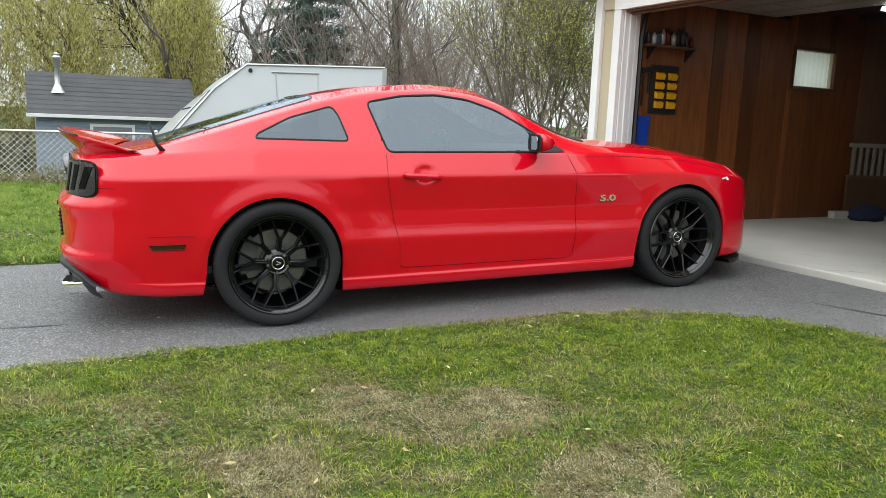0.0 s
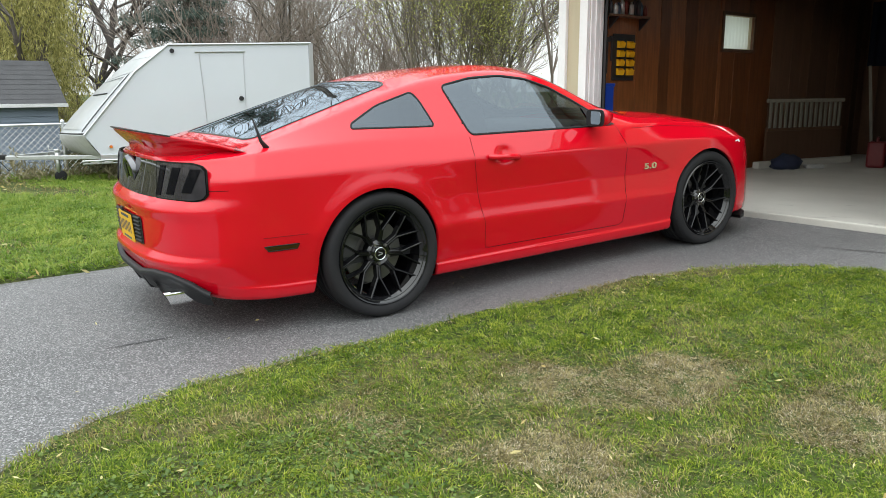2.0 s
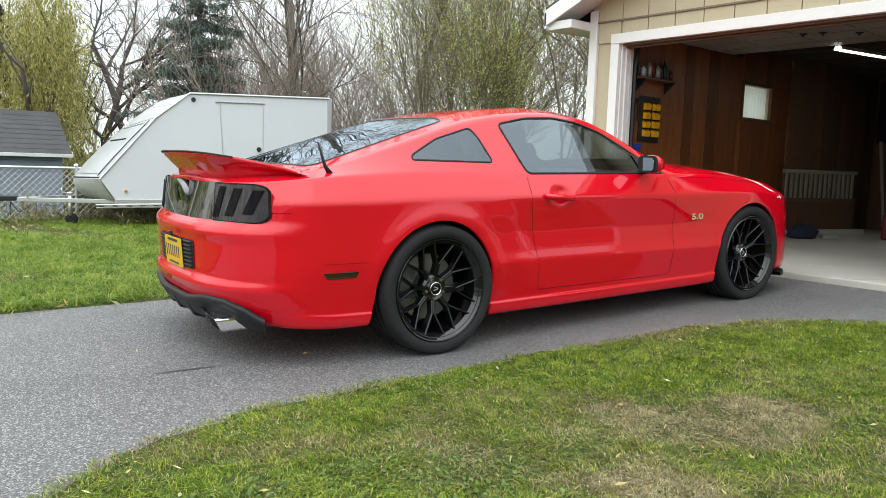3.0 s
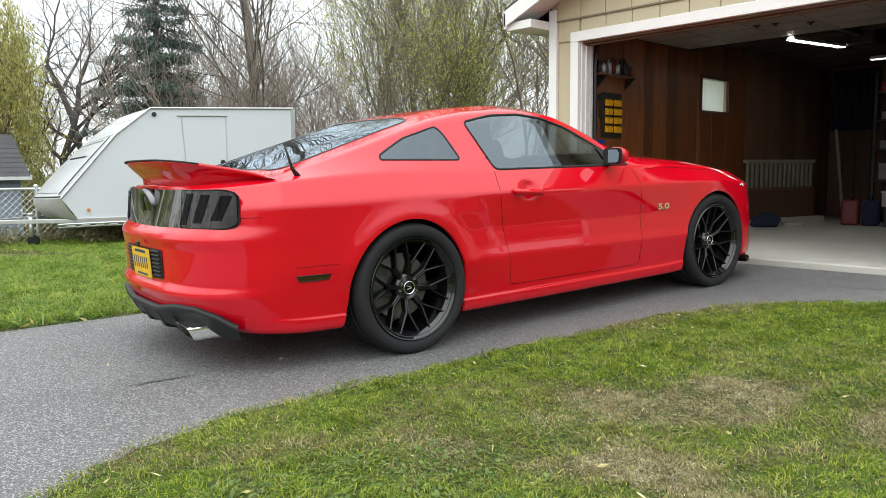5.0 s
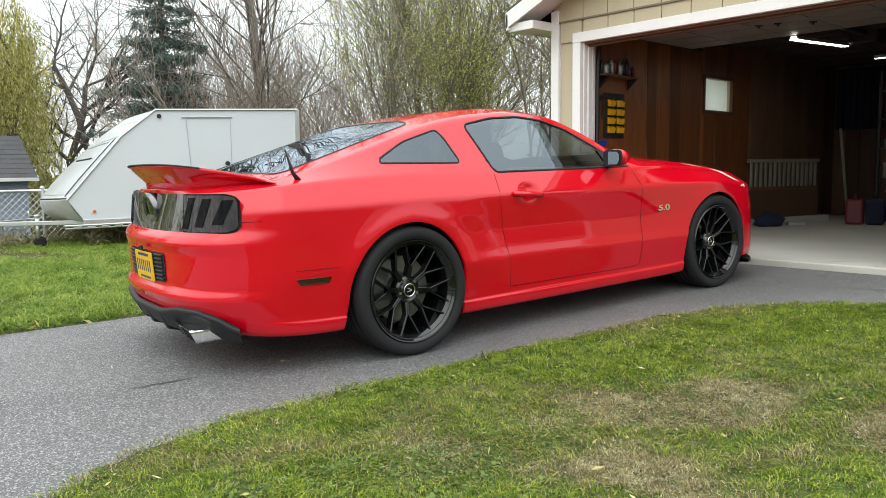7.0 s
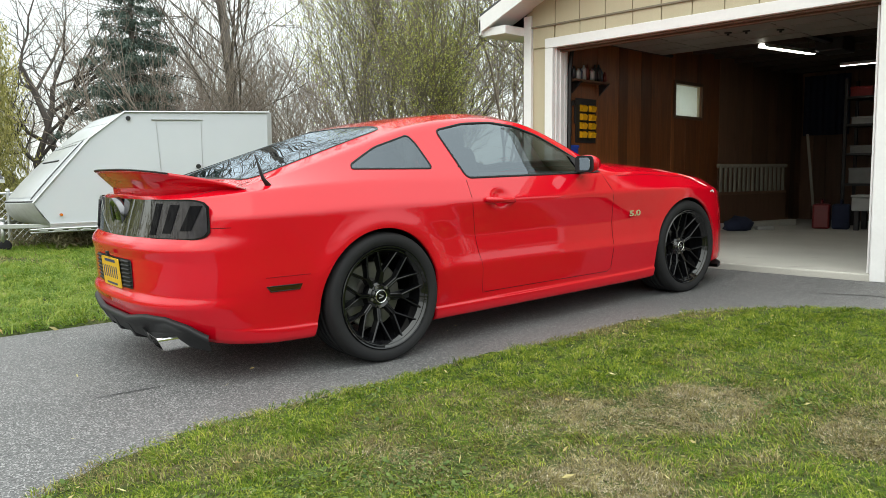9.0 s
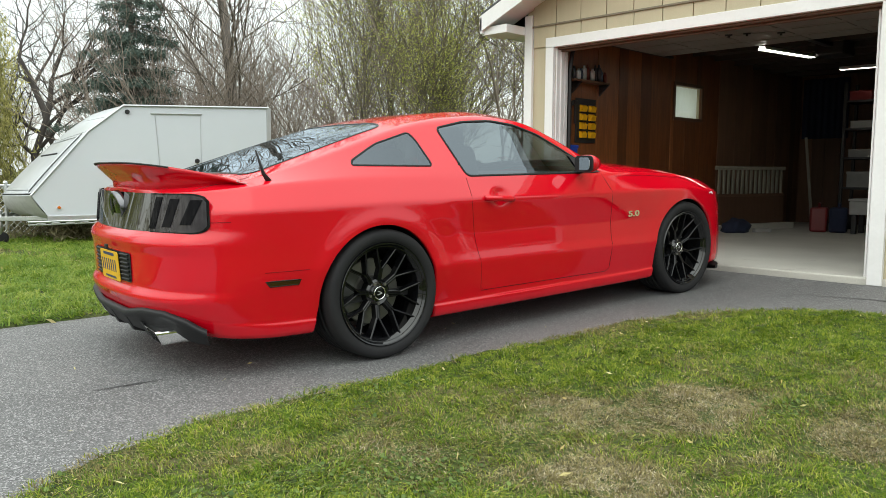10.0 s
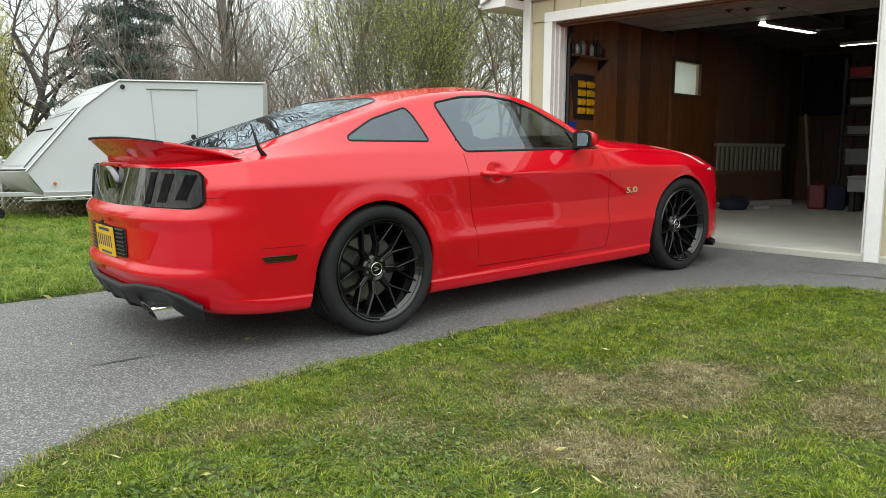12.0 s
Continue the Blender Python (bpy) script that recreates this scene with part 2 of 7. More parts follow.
white_paint = mat("white_paint", (0.76, 0.76, 0.765), 0.5, vary=0.35, scale=4, other=(0.64, 0.64, 0.635), fine=0.06, fine_scale=35, bump=0.05, bump_scale=120)
beige_siding = mat("beige_siding", (0.50, 0.44, 0.31), 0.75, vary=0.3, scale=3, fine=0.12, fine_scale=90, other=(0.44, 0.385, 0.265), bump=0.35, bump_scale=60, stretch=(6, 6, 1))
wood_panel = mat("varnished_board", (0.245, 0.083, 0.025), 0.36, vary=0.75, scale=5, other=(0.115, 0.036, 0.012), fine=0.35, fine_scale=50, bump=0.15, bump_scale=60, per_object=0.45, stretch=(5, 5, 0.5))
dark_wood = mat("dark_board", (0.16, 0.082, 0.045), 0.6, vary=0.6, scale=4, fine=0.3, fine_scale=50, per_object=0.3, stretch=(5, 5, 0.6), bump=0.15)
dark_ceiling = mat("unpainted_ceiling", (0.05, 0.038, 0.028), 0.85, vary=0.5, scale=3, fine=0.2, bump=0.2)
concrete = mat("concrete", (0.50, 0.485, 0.44), 0.8, vary=0.5, scale=1.6, other=(0.36, 0.345, 0.31), fine=0.2, fine_scale=140, bump=0.25, bump_scale=150)
asphalt = mat("asphalt", (0.185, 0.185, 0.19), 0.6, spec=0.5)
t = asphalt.node_tree
co = next(n for n in t.nodes if n.bl_idname == "ShaderNodeMapping")


def spread(node, lo, hi, dark, light, under=None, amount=1.0):
    """Blends a colour over what lies under it where the node's value climbs from lo to hi."""
    mr = t.nodes.new("ShaderNodeMapRange")
    mr.inputs["From Min"].default_value, mr.inputs["From Max"].default_value, mr.inputs["To Max"].default_value = lo, hi, amount
    t.links.new(node, mr.inputs[0])
    mx = t.nodes.new("ShaderNodeMix")
    mx.data_type = "RGBA"
    t.links.new(mr.outputs[0], mx.inputs["Factor"])
    if under is None:
        mx.inputs["A"].default_value = (*dark, 1)
    else:
        t.links.new(under, mx.inputs["A"])
    mx.inputs["B"].default_value = (*light, 1)
    return mx.outputs["Result"]


def cloudy(scale, detail=4.0):
    n = t.nodes.new("ShaderNodeTexNoise")
    n.inputs["Scale"].default_value, n.inputs["Detail"].default_value = scale, detail
    t.links.new(co.outputs[0], n.inputs["Vector"])
    return n.outputs["Fac"]


stones = t.nodes.new("ShaderNodeTexVoronoi")
stones.inputs["Scale"].default_value = 190.0
t.links.new(co.outputs[0], stones.inputs["Vector"])
pick_stone = t.nodes.new("ShaderNodeSeparateColor")
t.links.new(stones.outputs["Color"], pick_stone.inputs[0])
tone = spread(cloudy(0.8), 0.35, 0.65, (0.085, 0.085, 0.087), (0.130, 0.129, 0.131))
tone = spread(cloudy(5.0), 0.52, 0.72, None, (0.10, 0.10, 0.102), tone, 0.55)
tone = spread(pick_stone.outputs[0], 0.66, 0.80, None, (0.42, 0.41, 0.41), tone, 0.62)
tone = spread(pick_stone.outputs[1], 0.62, 0.72, None, (0.022, 0.022, 0.024), tone, 0.72)
t.links.new(tone, t.nodes["Principled BSDF"].inputs["Base Color"])
bp = t.nodes.new("ShaderNodeBump")
bp.inputs["Strength"].default_value, bp.inputs["Distance"].default_value = 0.7, 0.004
t.links.new(pick_stone.outputs[2], bp.inputs["Height"])
t.links.new(bp.outputs[0], t.nodes["Principled BSDF"].inputs["Normal"])
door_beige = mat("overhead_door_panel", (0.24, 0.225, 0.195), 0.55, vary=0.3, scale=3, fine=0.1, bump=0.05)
galvanised = mat("galvanised_steel", (0.62, 0.63, 0.64), 0.4, 0.85, vary=0.4, scale=30)
# the trailer's nose is a step greyer than its sides
nose_white = mat("grey_gelcoat", (0.43, 0.45, 0.47), 0.35, vary=0.6, scale=2.2, other=(0.35, 0.37, 0.385), coat=0.3, bump=0.04, bump_scale=3)
nose_grey = mat("nose_grey", (0.30, 0.315, 0.325), 0.35, vary=0.7, scale=3.0, other=(0.38, 0.39, 0.40), coat=0.4, bump=0.05, bump_scale=4)
trailer_white = mat("trailer_white", (0.59, 0.615, 0.66), 0.3, vary=0.3, scale=1.2, other=(0.52, 0.545, 0.59), coat=0.4, bump=0.03, bump_scale=2)
tread_plate = mat("tread_plate", (0.62, 0.62, 0.62), 0.45, 0.4, vary=0.3, scale=12, bump=0.6, bump_scale=70)
shingle = mat("asphalt_shingle", (0.085, 0.085, 0.09), 0.95, vary=0.5, scale=2, fine=0.4, fine_scale=30, bump=0.4, bump_scale=40)
blue_siding = mat("blue_grey_siding", (0.24, 0.285, 0.36), 0.75, vary=0.3, scale=2, bump=0.2, bump_scale=20, stretch=(0.5, 0.5, 8))
bark = mat("bark", (0.15, 0.128, 0.112), 0.95, vary=0.6, scale=6, fine=0.4, fine_scale=40, bump=0.6, bump_scale=30, stretch=(3, 3, 0.6))
twig_bark = mat("twig_bark", (0.17, 0.145, 0.115), 0.9, vary=0.5, scale=3, other=(0.11, 0.092, 0.072))
grey_twig = mat("grey_twig", (0.30, 0.265, 0.24), 0.9, vary=0.5, scale=1, other=(0.19, 0.165, 0.15))
brown_twig = mat("brown_twig", (0.27, 0.22, 0.185), 0.9, vary=0.5, scale=1.5, other=(0.13, 0.105, 0.09))
dark_bark = mat("dark_bark", (0.062, 0.052, 0.046), 0.95, vary=0.6, scale=6, fine=0.4, fine_scale=40, bump=0.6, bump_scale=30, stretch=(3, 3, 0.6))
yellow_plastic = mat("yellow_plastic", (0.78, 0.42, 0.01), 0.4, vary=0.3, scale=20)
blue_plastic = mat("blue_plastic", (0.01, 0.05, 0.36), 0.4, vary=0.3, scale=12)
navy_cloth = mat("navy_cloth", (0.014, 0.02, 0.05), 0.9, vary=0.4, scale=8, bump=0.4, bump_scale=25)
red_plastic = mat("red_plastic", (0.16, 0.010, 0.012), 0.4, vary=0.3, scale=12)
black_metal = mat("black_metal", (0.02, 0.02, 0.021), 0.5, 0.2, vary=0.4, scale=10, bump=0.1)
card = mat("cardboard", (0.30, 0.21, 0.13), 0.85, vary=0.4, scale=6, bump=0.1)
pale_wood = mat("pale_wood", (0.28, 0.26, 0.215), 0.7, vary=0.5, scale=5, fine=0.2, stretch=(4, 4, 0.8), bump=0.1)
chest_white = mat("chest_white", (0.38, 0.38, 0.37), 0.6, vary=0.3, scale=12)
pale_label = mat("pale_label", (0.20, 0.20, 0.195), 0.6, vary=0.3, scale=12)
clear_glass = glass("clear_glass", (0.86, 0.9, 0.88), 1.45)
tube_light = mat("fluorescent_tube", (1.0, 0.97, 0.92), 0.5, glow=6.0)
orange_lens = mat("orange_lens", (0.6, 0.15, 0.01), 0.2, coat=1.0, vary=0.2)
grass_blades = island_mat("grass_blades", (0.020, 0.062, 0.004), (0.56, 0.57, 0.09), 0.55, 0.40, (0.150, 0.232, 0.016), 0.38, 14.0)
dry_blades = island_mat("dry_grass", (0.085, 0.065, 0.028), (0.54, 0.47, 0.24), 0.8, 0.2, (0.19, 0.16, 0.06), 0.45, 9.0)
clover_leaves = island_mat("clover", (0.035, 0.075, 0.014), (0.17, 0.235, 0.06), 0.6, 0.25)
fallen = island_mat("fallen_leaves", (0.40, 0.29, 0.10), (0.66, 0.62, 0.32), 0.7, 0.2)
willow_leaves = island_mat("willow_leaves", (0.17, 0.175, 0.05), (0.60, 0.55, 0.21), 0.7, 0.4)
willow_green = island_mat("willow_green", (0.17, 0.19, 0.06), (0.58, 0.56, 0.22), 0.7, 0.4)
shrub_leaves = island_mat("shrub_leaves", (0.19, 0.225, 0.055), (0.62, 0.61, 0.19), 0.7, 0.55)
needles = island_mat("spruce_needles", (0.035, 0.062, 0.05), (0.17, 0.215, 0.185), 0.8, 0.1)
hedge_leaves = island_mat("weed_leaves", (0.14, 0.13, 0.07), (0.34, 0.30, 0.18), 0.8, 0.2)
thatch_straw = island_mat("thatch_straw", (0.06, 0.045, 0.03), (0.74, 0.66, 0.50), 0.9, 0.1, (0.24, 0.20, 0.12), 0.3, 12.0)
pale_straw = island_mat("pale_straw", (0.22, 0.20, 0.07), (0.66, 0.60, 0.34), 0.7, 0.2)
far_blades = island_mat("far_grass", (0.06, 0.14, 0.012), (0.42, 0.45, 0.10), 0.55, 0.35, (0.185, 0.275, 0.035), 0.5, 3.0)

# ---- the red coupe: local x ahead from the rear axle, y to its left, z up from the tyres' contact ----
CAR = pose(-0.865, 0.088, 0.0, 0, 0, 84.21) @ pose(0, 0, 0, 0, -1.86, 0)
WHEELBASE, AXLE = 2.717, 0.345
XT = (-1.12, -0.9, -0.6, -0.35, 0.0, 0.35, 0.7, 1.2, 1.75, 2.2, 2.72, 3.1, 3.45, 3.64)
TAB = {
    "zb": (0.255, 0.205, 0.178, 0.170, 0.150, 0.140, 0.138, 0.137, 0.137, 0.138, 0.155, 0.17, 0.17, 0.19),
    "yr": (0.83, 0.855, 0.866, 0.870, 0.886, 0.880, 0.876, 0.876, 0.878, 0.882, 0.895, 0.89, 0.86, 0.80),
    "in": (0.0, 0.0, 0.006, 0.009, 0.011, 0.011, 0.011, 0.011, 0.011, 0.011, 0.008, 0.0, 0.0, 0.0),
    "zl": (0.47, 0.465, 0.46, 0.46, 0.46, 0.456, 0.455, 0.447, 0.437, 0.428, 0.42, 0.42, 0.42, 0.42),
    "yl": (0.88, 0.885, 0.887, 0.895, 0.917, 0.900, 0.897, 0.896, 0.896, 0.900, 0.912, 0.895, 0.86, 0.80),
    "ym": (0.875, 0.888, 0.894, 0.913, 0.932, 0.893, 0.880, 0.878, 0.878, 0.886, 0.912, 0.895, 0.85, 0.78),
    "zs": (0.83, 0.825, 0.82, 0.82, 0.825, 0.815, 0.812, 0.80, 0.795, 0.79, 0.79, 0.76, 0.70, 0.64),
    "ys": (0.862, 0.888, 0.903, 0.914, 0.920, 0.914, 0.910, 0.908, 0.908, 0.909, 0.906, 0.88, 0.82, 0.74),
    "ze": (0.905, 0.92, 0.94, 0.952, 0.960, 0.95, 0.935, 0.93, 0.922, 0.918, 0.89, 0.835, 0.755, 0.68),
    "ye": (0.80, 0.81, 0.825, 0.835, 0.838, 0.836, 0.838, 0.845, 0.845, 0.83, 0.80, 0.76, 0.70, 0.60),
}
XR = (-1.12, -0.9, -0.62, -0.4, 0.0, 0.2, 0.35, 0.6, 1.0, 1.35, 1.6, 1.85, 2.1, 2.4, 2.72, 3.1, 3.45, 3.64)
TAB_R = {
    "zq": (0.918, 0.94, 0.962, 1.02, 1.135, 1.195, 1.235, 1.278, 1.302, 1.262, 1.15, 1.01, 0.955, 0.945, 0.918, 0.86, 0.765, 0.67),
    "yq": (0.66, 0.68, 0.70, 0.69, 0.655, 0.635, 0.62, 0.60, 0.585, 0.60, 0.64, 0.70, 0.72, 0.71, 0.68, 0.62, 0.54, 0.45),
    "zc": (0.925, 0.945, 0.976, 1.054, 1.182, 1.241, 1.277, 1.322, 1.352, 1.330, 1.245, 1.115, 1.005, 0.985, 0.955, 0.895, 0.785, 0.66),
}


def eased(xs, vals, q, sigma=0.06):
    g = np.arange(min(xs) - 0.4, max(xs) + 0.4, 0.01)
    w = np.exp(-0.5 * (np.arange(-25, 26) * 0.01 / sigma) ** 2)
    return np.interp(q, g, np.convolve(np.pad(np.interp(g, xs, vals), 25, mode="edge"), w / w.sum(), mode="valid"))


TAIL, NOSE = -0.58, 2.95
tail_q = np.sin(np.linspace(1, 0, 26)[:-1] * math.pi / 2)
nose_q = np.sin(np.linspace(0, 1, 24)[1:] * math.pi / 2)
XS = np.concatenate([TAIL - 0.54 * tail_q, np.arange(TAIL, NOSE, 0.02), NOSE + 0.69 * nose_q])
col = {k: eased(XT, v, XS) for k, v in TAB.items()}
col.update({k: eased(XR, v, XS, 0.085) for k, v in TAB_R.items()})
COUNTS = (8, 3, 6, 4, 18, 6, 10, 18, 14, 20, 12, 12)


def section(i):
    c = {k: v[i] for k, v in col.items()}
    pts = [(0, c["zb"]), (c["yr"] - 0.12, c["zb"]), (c["yr"] - 0.013, c["zb"] + 0.020), (c["yr"], c["zb"] + 0.086), (c["yr"] - c["in"], c["zb"] + 0.096),
           (c["yl"], c["zl"]), (c["ym"] + 0.30 * (c["yl"] - c["ym"]), c["zl"] + 0.055), (c["ym"], c["zl"] + 0.16), (c["ys"], c["zs"]), (c["ye"], c["ze"]), (c["yq"], c["zq"]),
           (c["yq"] * 0.60, c["zq"] + 0.86 * (c["zc"] - c["zq"])), (0, c["zc"])]
    out = []
    for (a, b), n in zip(zip(pts, pts[1:]), COUNTS):
        out += [(a[0] + (b[0] - a[0]) * k / n, a[1] + (b[1] - a[1]) * k / n) for k in range(n)]
    s = np.array(out + [pts[-1]])
    for _ in range(2):
        e = np.vstack([s[1] * (-1, 1), s, s[-2] * (-1, 1)])
        s = (e[:-2] + 2 * e[1:-1] + e[2:]) / 4
    return s


def tail_x(z):
    return np.interp(z, (0.24, 0.32, 0.40, 0.42, 0.45, 0.62, 0.67, 0.695, 0.73, 0.82, 0.90, 0.925, 0.96), (1.03, 1.09, 1.122, 1.118, 1.094, 1.10, 1.112, 1.10, 1.062, 1.045, 1.025, 1.03, 1.015))


rings = []
for i, x in enumerate(XS):
    s = section(i)
    if x < TAIL:
        s[:, 0] *= (1 - min(1, (TAIL - x) / 0.54) ** 2.9) ** 0.345
        xx = TAIL + (x - TAIL) * (tail_x(s[:, 1]) + TAIL) / 0.54
    else:
        if x > NOSE:
            s[:, 0] *= (1 - min(1, (x - NOSE) / 0.69) ** 2.5) ** 0.4
        xx = np.full(len(s), x)
    side_on = np.clip((s[:, 0] - 0.80) / 0.05, 0, 1) * np.clip((s[:, 1] - 0.22) / 0.22, 0, 1)
    for cx in (0.0, WHEELBASE):      # lips round the wheel arches
        s[:, 0] += side_on * (0.006 if cx else 0.011) * np.exp(-((np.hypot(xx - cx, s[:, 1] - AXLE) - 0.39) / 0.05) ** 2)
    s[:, 0] -= side_on * 0.024 * np.exp(-(((xx - 0.85) / 0.058) ** 2 + ((s[:, 1] - 0.815) / 0.046) ** 2) ** 2)      # finger dent behind the handle
    haunch = 0.44 + (0.78 - s[:, 1]) * 0.62      # the step from the rear haunch to the door
    s[:, 0] += side_on * 0.011 * (0.5 - 0.5 * np.tanh((xx - haunch) / 0.055)) * np.clip(xx / 0.35, 0, 1) * np.clip((0.82 - s[:, 1]) / 0.10, 0, 1)
    right = np.column_stack([xx, -s[:, 0], s[:, 1]])
    left = right[-2:0:-1] * (1, -1, 1)
    rings.append(np.vstack([right, left]))
hull = bmesh.new()
grid = [[hull.verts.new(p) for p in r] for r in rings]
for p, q in zip(grid, grid[1:]):
    n = len(p)
    for k in range(n):
        hull.faces.new((p[k], p[(k + 1) % n], q[(k + 1) % n], q[k]))
bmesh.ops.remove_doubles(hull, verts=hull.verts[:], dist=0.0004)
bmesh.ops.recalc_face_normals(hull, faces=hull.faces[:])
from mathutils.bvhtree import BVHTree
shape = BVHTree.FromBMesh(hull)
hull.normal_update()
hull.faces.ensure_lookup_table()
FACE_CORNERS = [[(v.co.copy(), v.normal.copy()) for v in f.verts] for f in hull.faces]


def sleek(ob):
    """Gives a panel cut from the hull the hull's own flowing normals."""
    out = []
    for v in ob.data.vertices:
        hit, nor, i, dist = shape.find_nearest(v.co)
        if dist > 0.006:
            out.append(v.normal.copy())
            continue
        n = Vector((0, 0, 0))
        for co, vn in FACE_CORNERS[i]:
            n += vn / ((co - hit).length_squared + 1e-8)
        out.append(n.normalized())
    ob.data.normals_split_custom_set_from_vertices(out)
    return ob



def glazed(ob, reach_=0.10):
    """Evens out a pane's normals over a hand's width, as blown glass has them."""
    out = []
    for v in ob.data.vertices:
        n = Vector((0, 0, 0))
        for hit, nor, i, dist in shape.find_nearest_range(v.co, reach_):
            n += nor * (1.02 - dist / reach_)
        out.append(n.normalized())
    ob.data.normals_split_custom_set_from_vertices(out)
    return ob


def on_side(x, z, sgn=-1, lift=0.0):
    """The point of the car's flank at x, z, lifted off along its normal."""
    hit, nor, _, _ = shape.ray_cast(Vector((x, 2 * sgn, z)), Vector((0, -sgn, 0)))
    return hit + nor * lift if hit else Vector((x, 0.85 * sgn, z))


def on_tail(y, z, lift=0.0, bend=0.0):
    """The point of the tail seen straight from behind, or, with bend, from behind and round the corner."""
    a = Vector((-math.cos(bend), -math.sin(bend), 0))
    start = Vector((-0.45, 0, z)) + Vector((0, y, 0)) if not bend else Vector((-0.45, 0, z))
    hit, nor, _, _ = shape.ray_cast(start + a * 3, -a)
    return hit + nor * lift if hit else start + a * 0.6


def on_top(x, y, lift=0.0):
    hit, nor, _, _ = shape.ray_cast(Vector((x, y, 3)), Vector((0, 0, -1)))
    return hit + nor * lift


def rounded(poly, r=0.03, n=5):
    """An outline with its corners rounded."""
    out = []
    for i, p in enumerate(poly):
        p, a, b = Vector(p), Vector(poly[i - 1]), Vector(poly[(i + 1) % len(poly)])
        ra = min(r, (a - p).length * 0.45, (b - p).length * 0.45)
        p0, p2 = p + (a - p).normalized() * ra, p + (b - p).normalized() * ra
        out += [p0 * (1 - t) ** 2 + p * 2 * t * (1 - t) + p2 * t * t for t in (k / n for k in range(n + 1))]
    return out


def inside(poly, x, y):
    c = False
    for i in range(len(poly)):
        (x0, y0), (x1, y1) = poly[i - 1], poly[i]
        if (y0 > y) != (y1 > y) and x < (x1 - x0) * (y - y0) / (y1 - y0) + x0:
            c = not c
    return c


def nearest(poly, p):
    best, at = 9e9, None
    for i in range(len(poly)):
        a, b = poly[i - 1], poly[i]
        d = b - a
        t = max(0, min(1, (p - a).dot(d) / max(d.length_squared, 1e-12)))
        q = a + d * t
        if (q - p).length_squared < best:
            best, at = (q - p).length_squared, q
    return at


def take(bm, poly, pick, flat, back):
    """Faces of bm inside the outline, whose rim is drawn onto it. flat: a point to 2D; back: 2D to the surface."""
    lo, hi = (min(p[k] for p in poly) for k in (0, 1)), (max(p[k] for p in poly) for k in (0, 1))
    lo, hi = list(lo), list(hi)
    chosen = set()
    for f in bm.faces:
        c = f.calc_center_median()
        if not pick(c):
            continue
        u = flat(c)
        if lo[0] < u[0] < hi[0] and lo[1] < u[1] < hi[1] and inside(poly, u[0], u[1]):
            chosen.add(f)
    rim = {v for f in chosen for v in f.verts if any(g not in chosen for g in v.link_faces)}
    for v in rim:
        q = nearest(poly, Vector(flat(v.co)))
        v.co = back(q, v.co)
    return chosen


def lift_out(bm, faces):
    """The faces as a bmesh of their own; they leave bm."""
    out, ids = bmesh.new(), {}
    for f in faces:
        for v in f.verts:
            if v not in ids:
                ids[v] = out.verts.new(v.co)
        out.faces.new([ids[v] for v in f.verts])
    bmesh.ops.delete(bm, geom=list(faces), context="FACES")
    return out


def hem(bm, shift, dark_above=9.0):
    """Turns the open rim of a sheet inwards; round the windows the turned edge is black."""
    rim = [e for e in bm.edges if len(e.link_faces) == 1]
    for e in rim:
        e.smooth = False
    made = bmesh.ops.extrude_edge_only(bm, edges=rim)["geom"]
    for v in made:
        if isinstance(v, bmesh.types.BMVert):
            v.co += shift(v.co)
    for f in made:
        if isinstance(f, bmesh.types.BMFace) and f.calc_center_median().z > dark_above:
            f.material_index = 1


DOOR_GLASS = rounded([(0.575, 1.222), (0.80, 1.262), (1.03, 1.270), (1.22, 1.245), (1.40, 1.185), (1.58, 1.085), (1.80, 0.935), (1.74, 0.932), (0.645, 0.942)], 0.035)
QUARTER_GLASS = rounded([(-0.085, 1.02), (-0.07, 1.045), (0.12, 1.132), (0.362, 1.196), (0.392, 1.15), (0.428, 1.004)], 0.028)
BACK_GLASS = rounded([(-0.585, -0.56), (0.30, -0.50), (0.30, 0.50), (-0.585, 0.56)], 0.09)
WINDSCREEN = rounded([(1.42, -0.52), (2.08, -0.62), (2.14, -0.3), (2.14, 0.3), (2.08, 0.62), (1.42, 0.52), (1.38, 0.2), (1.38, -0.2)], 0.06)
DOOR = rounded([(0.60, 1.05), (0.632, 0.93), (0.618, 0.80), (0.66, 0.56), (0.695, 0.42), (0.70, 0.272), (1.86, 0.262), (1.875, 0.45), (1.86, 0.80), (1.80, 0.95), (1.70, 1.0)], 0.04)
ARCH = 0.367


def arch_outline(cx, grow=0.0):
    """The wheel opening: round above the axle, straight sides below, the rear one drawn back a little."""
    r = ARCH + grow
    cx, front = cx - 0.008, cx > 1
    back = 0.012 if front else 0.062
    arc = [Vector((cx + r * math.cos(a), AXLE + r * math.sin(a))) for a in np.linspace(0, math.pi, 44)]
    fall = [Vector((cx - r - back * k ** 1.3, AXLE - 0.30 * k)) for k in np.linspace(0.08, 1, 14)]
    climb = [Vector((cx + r + 0.006 * k, AXLE - 0.30 * k)) for k in np.linspace(1, 0.08, 14)]
    return arc + fall + climb



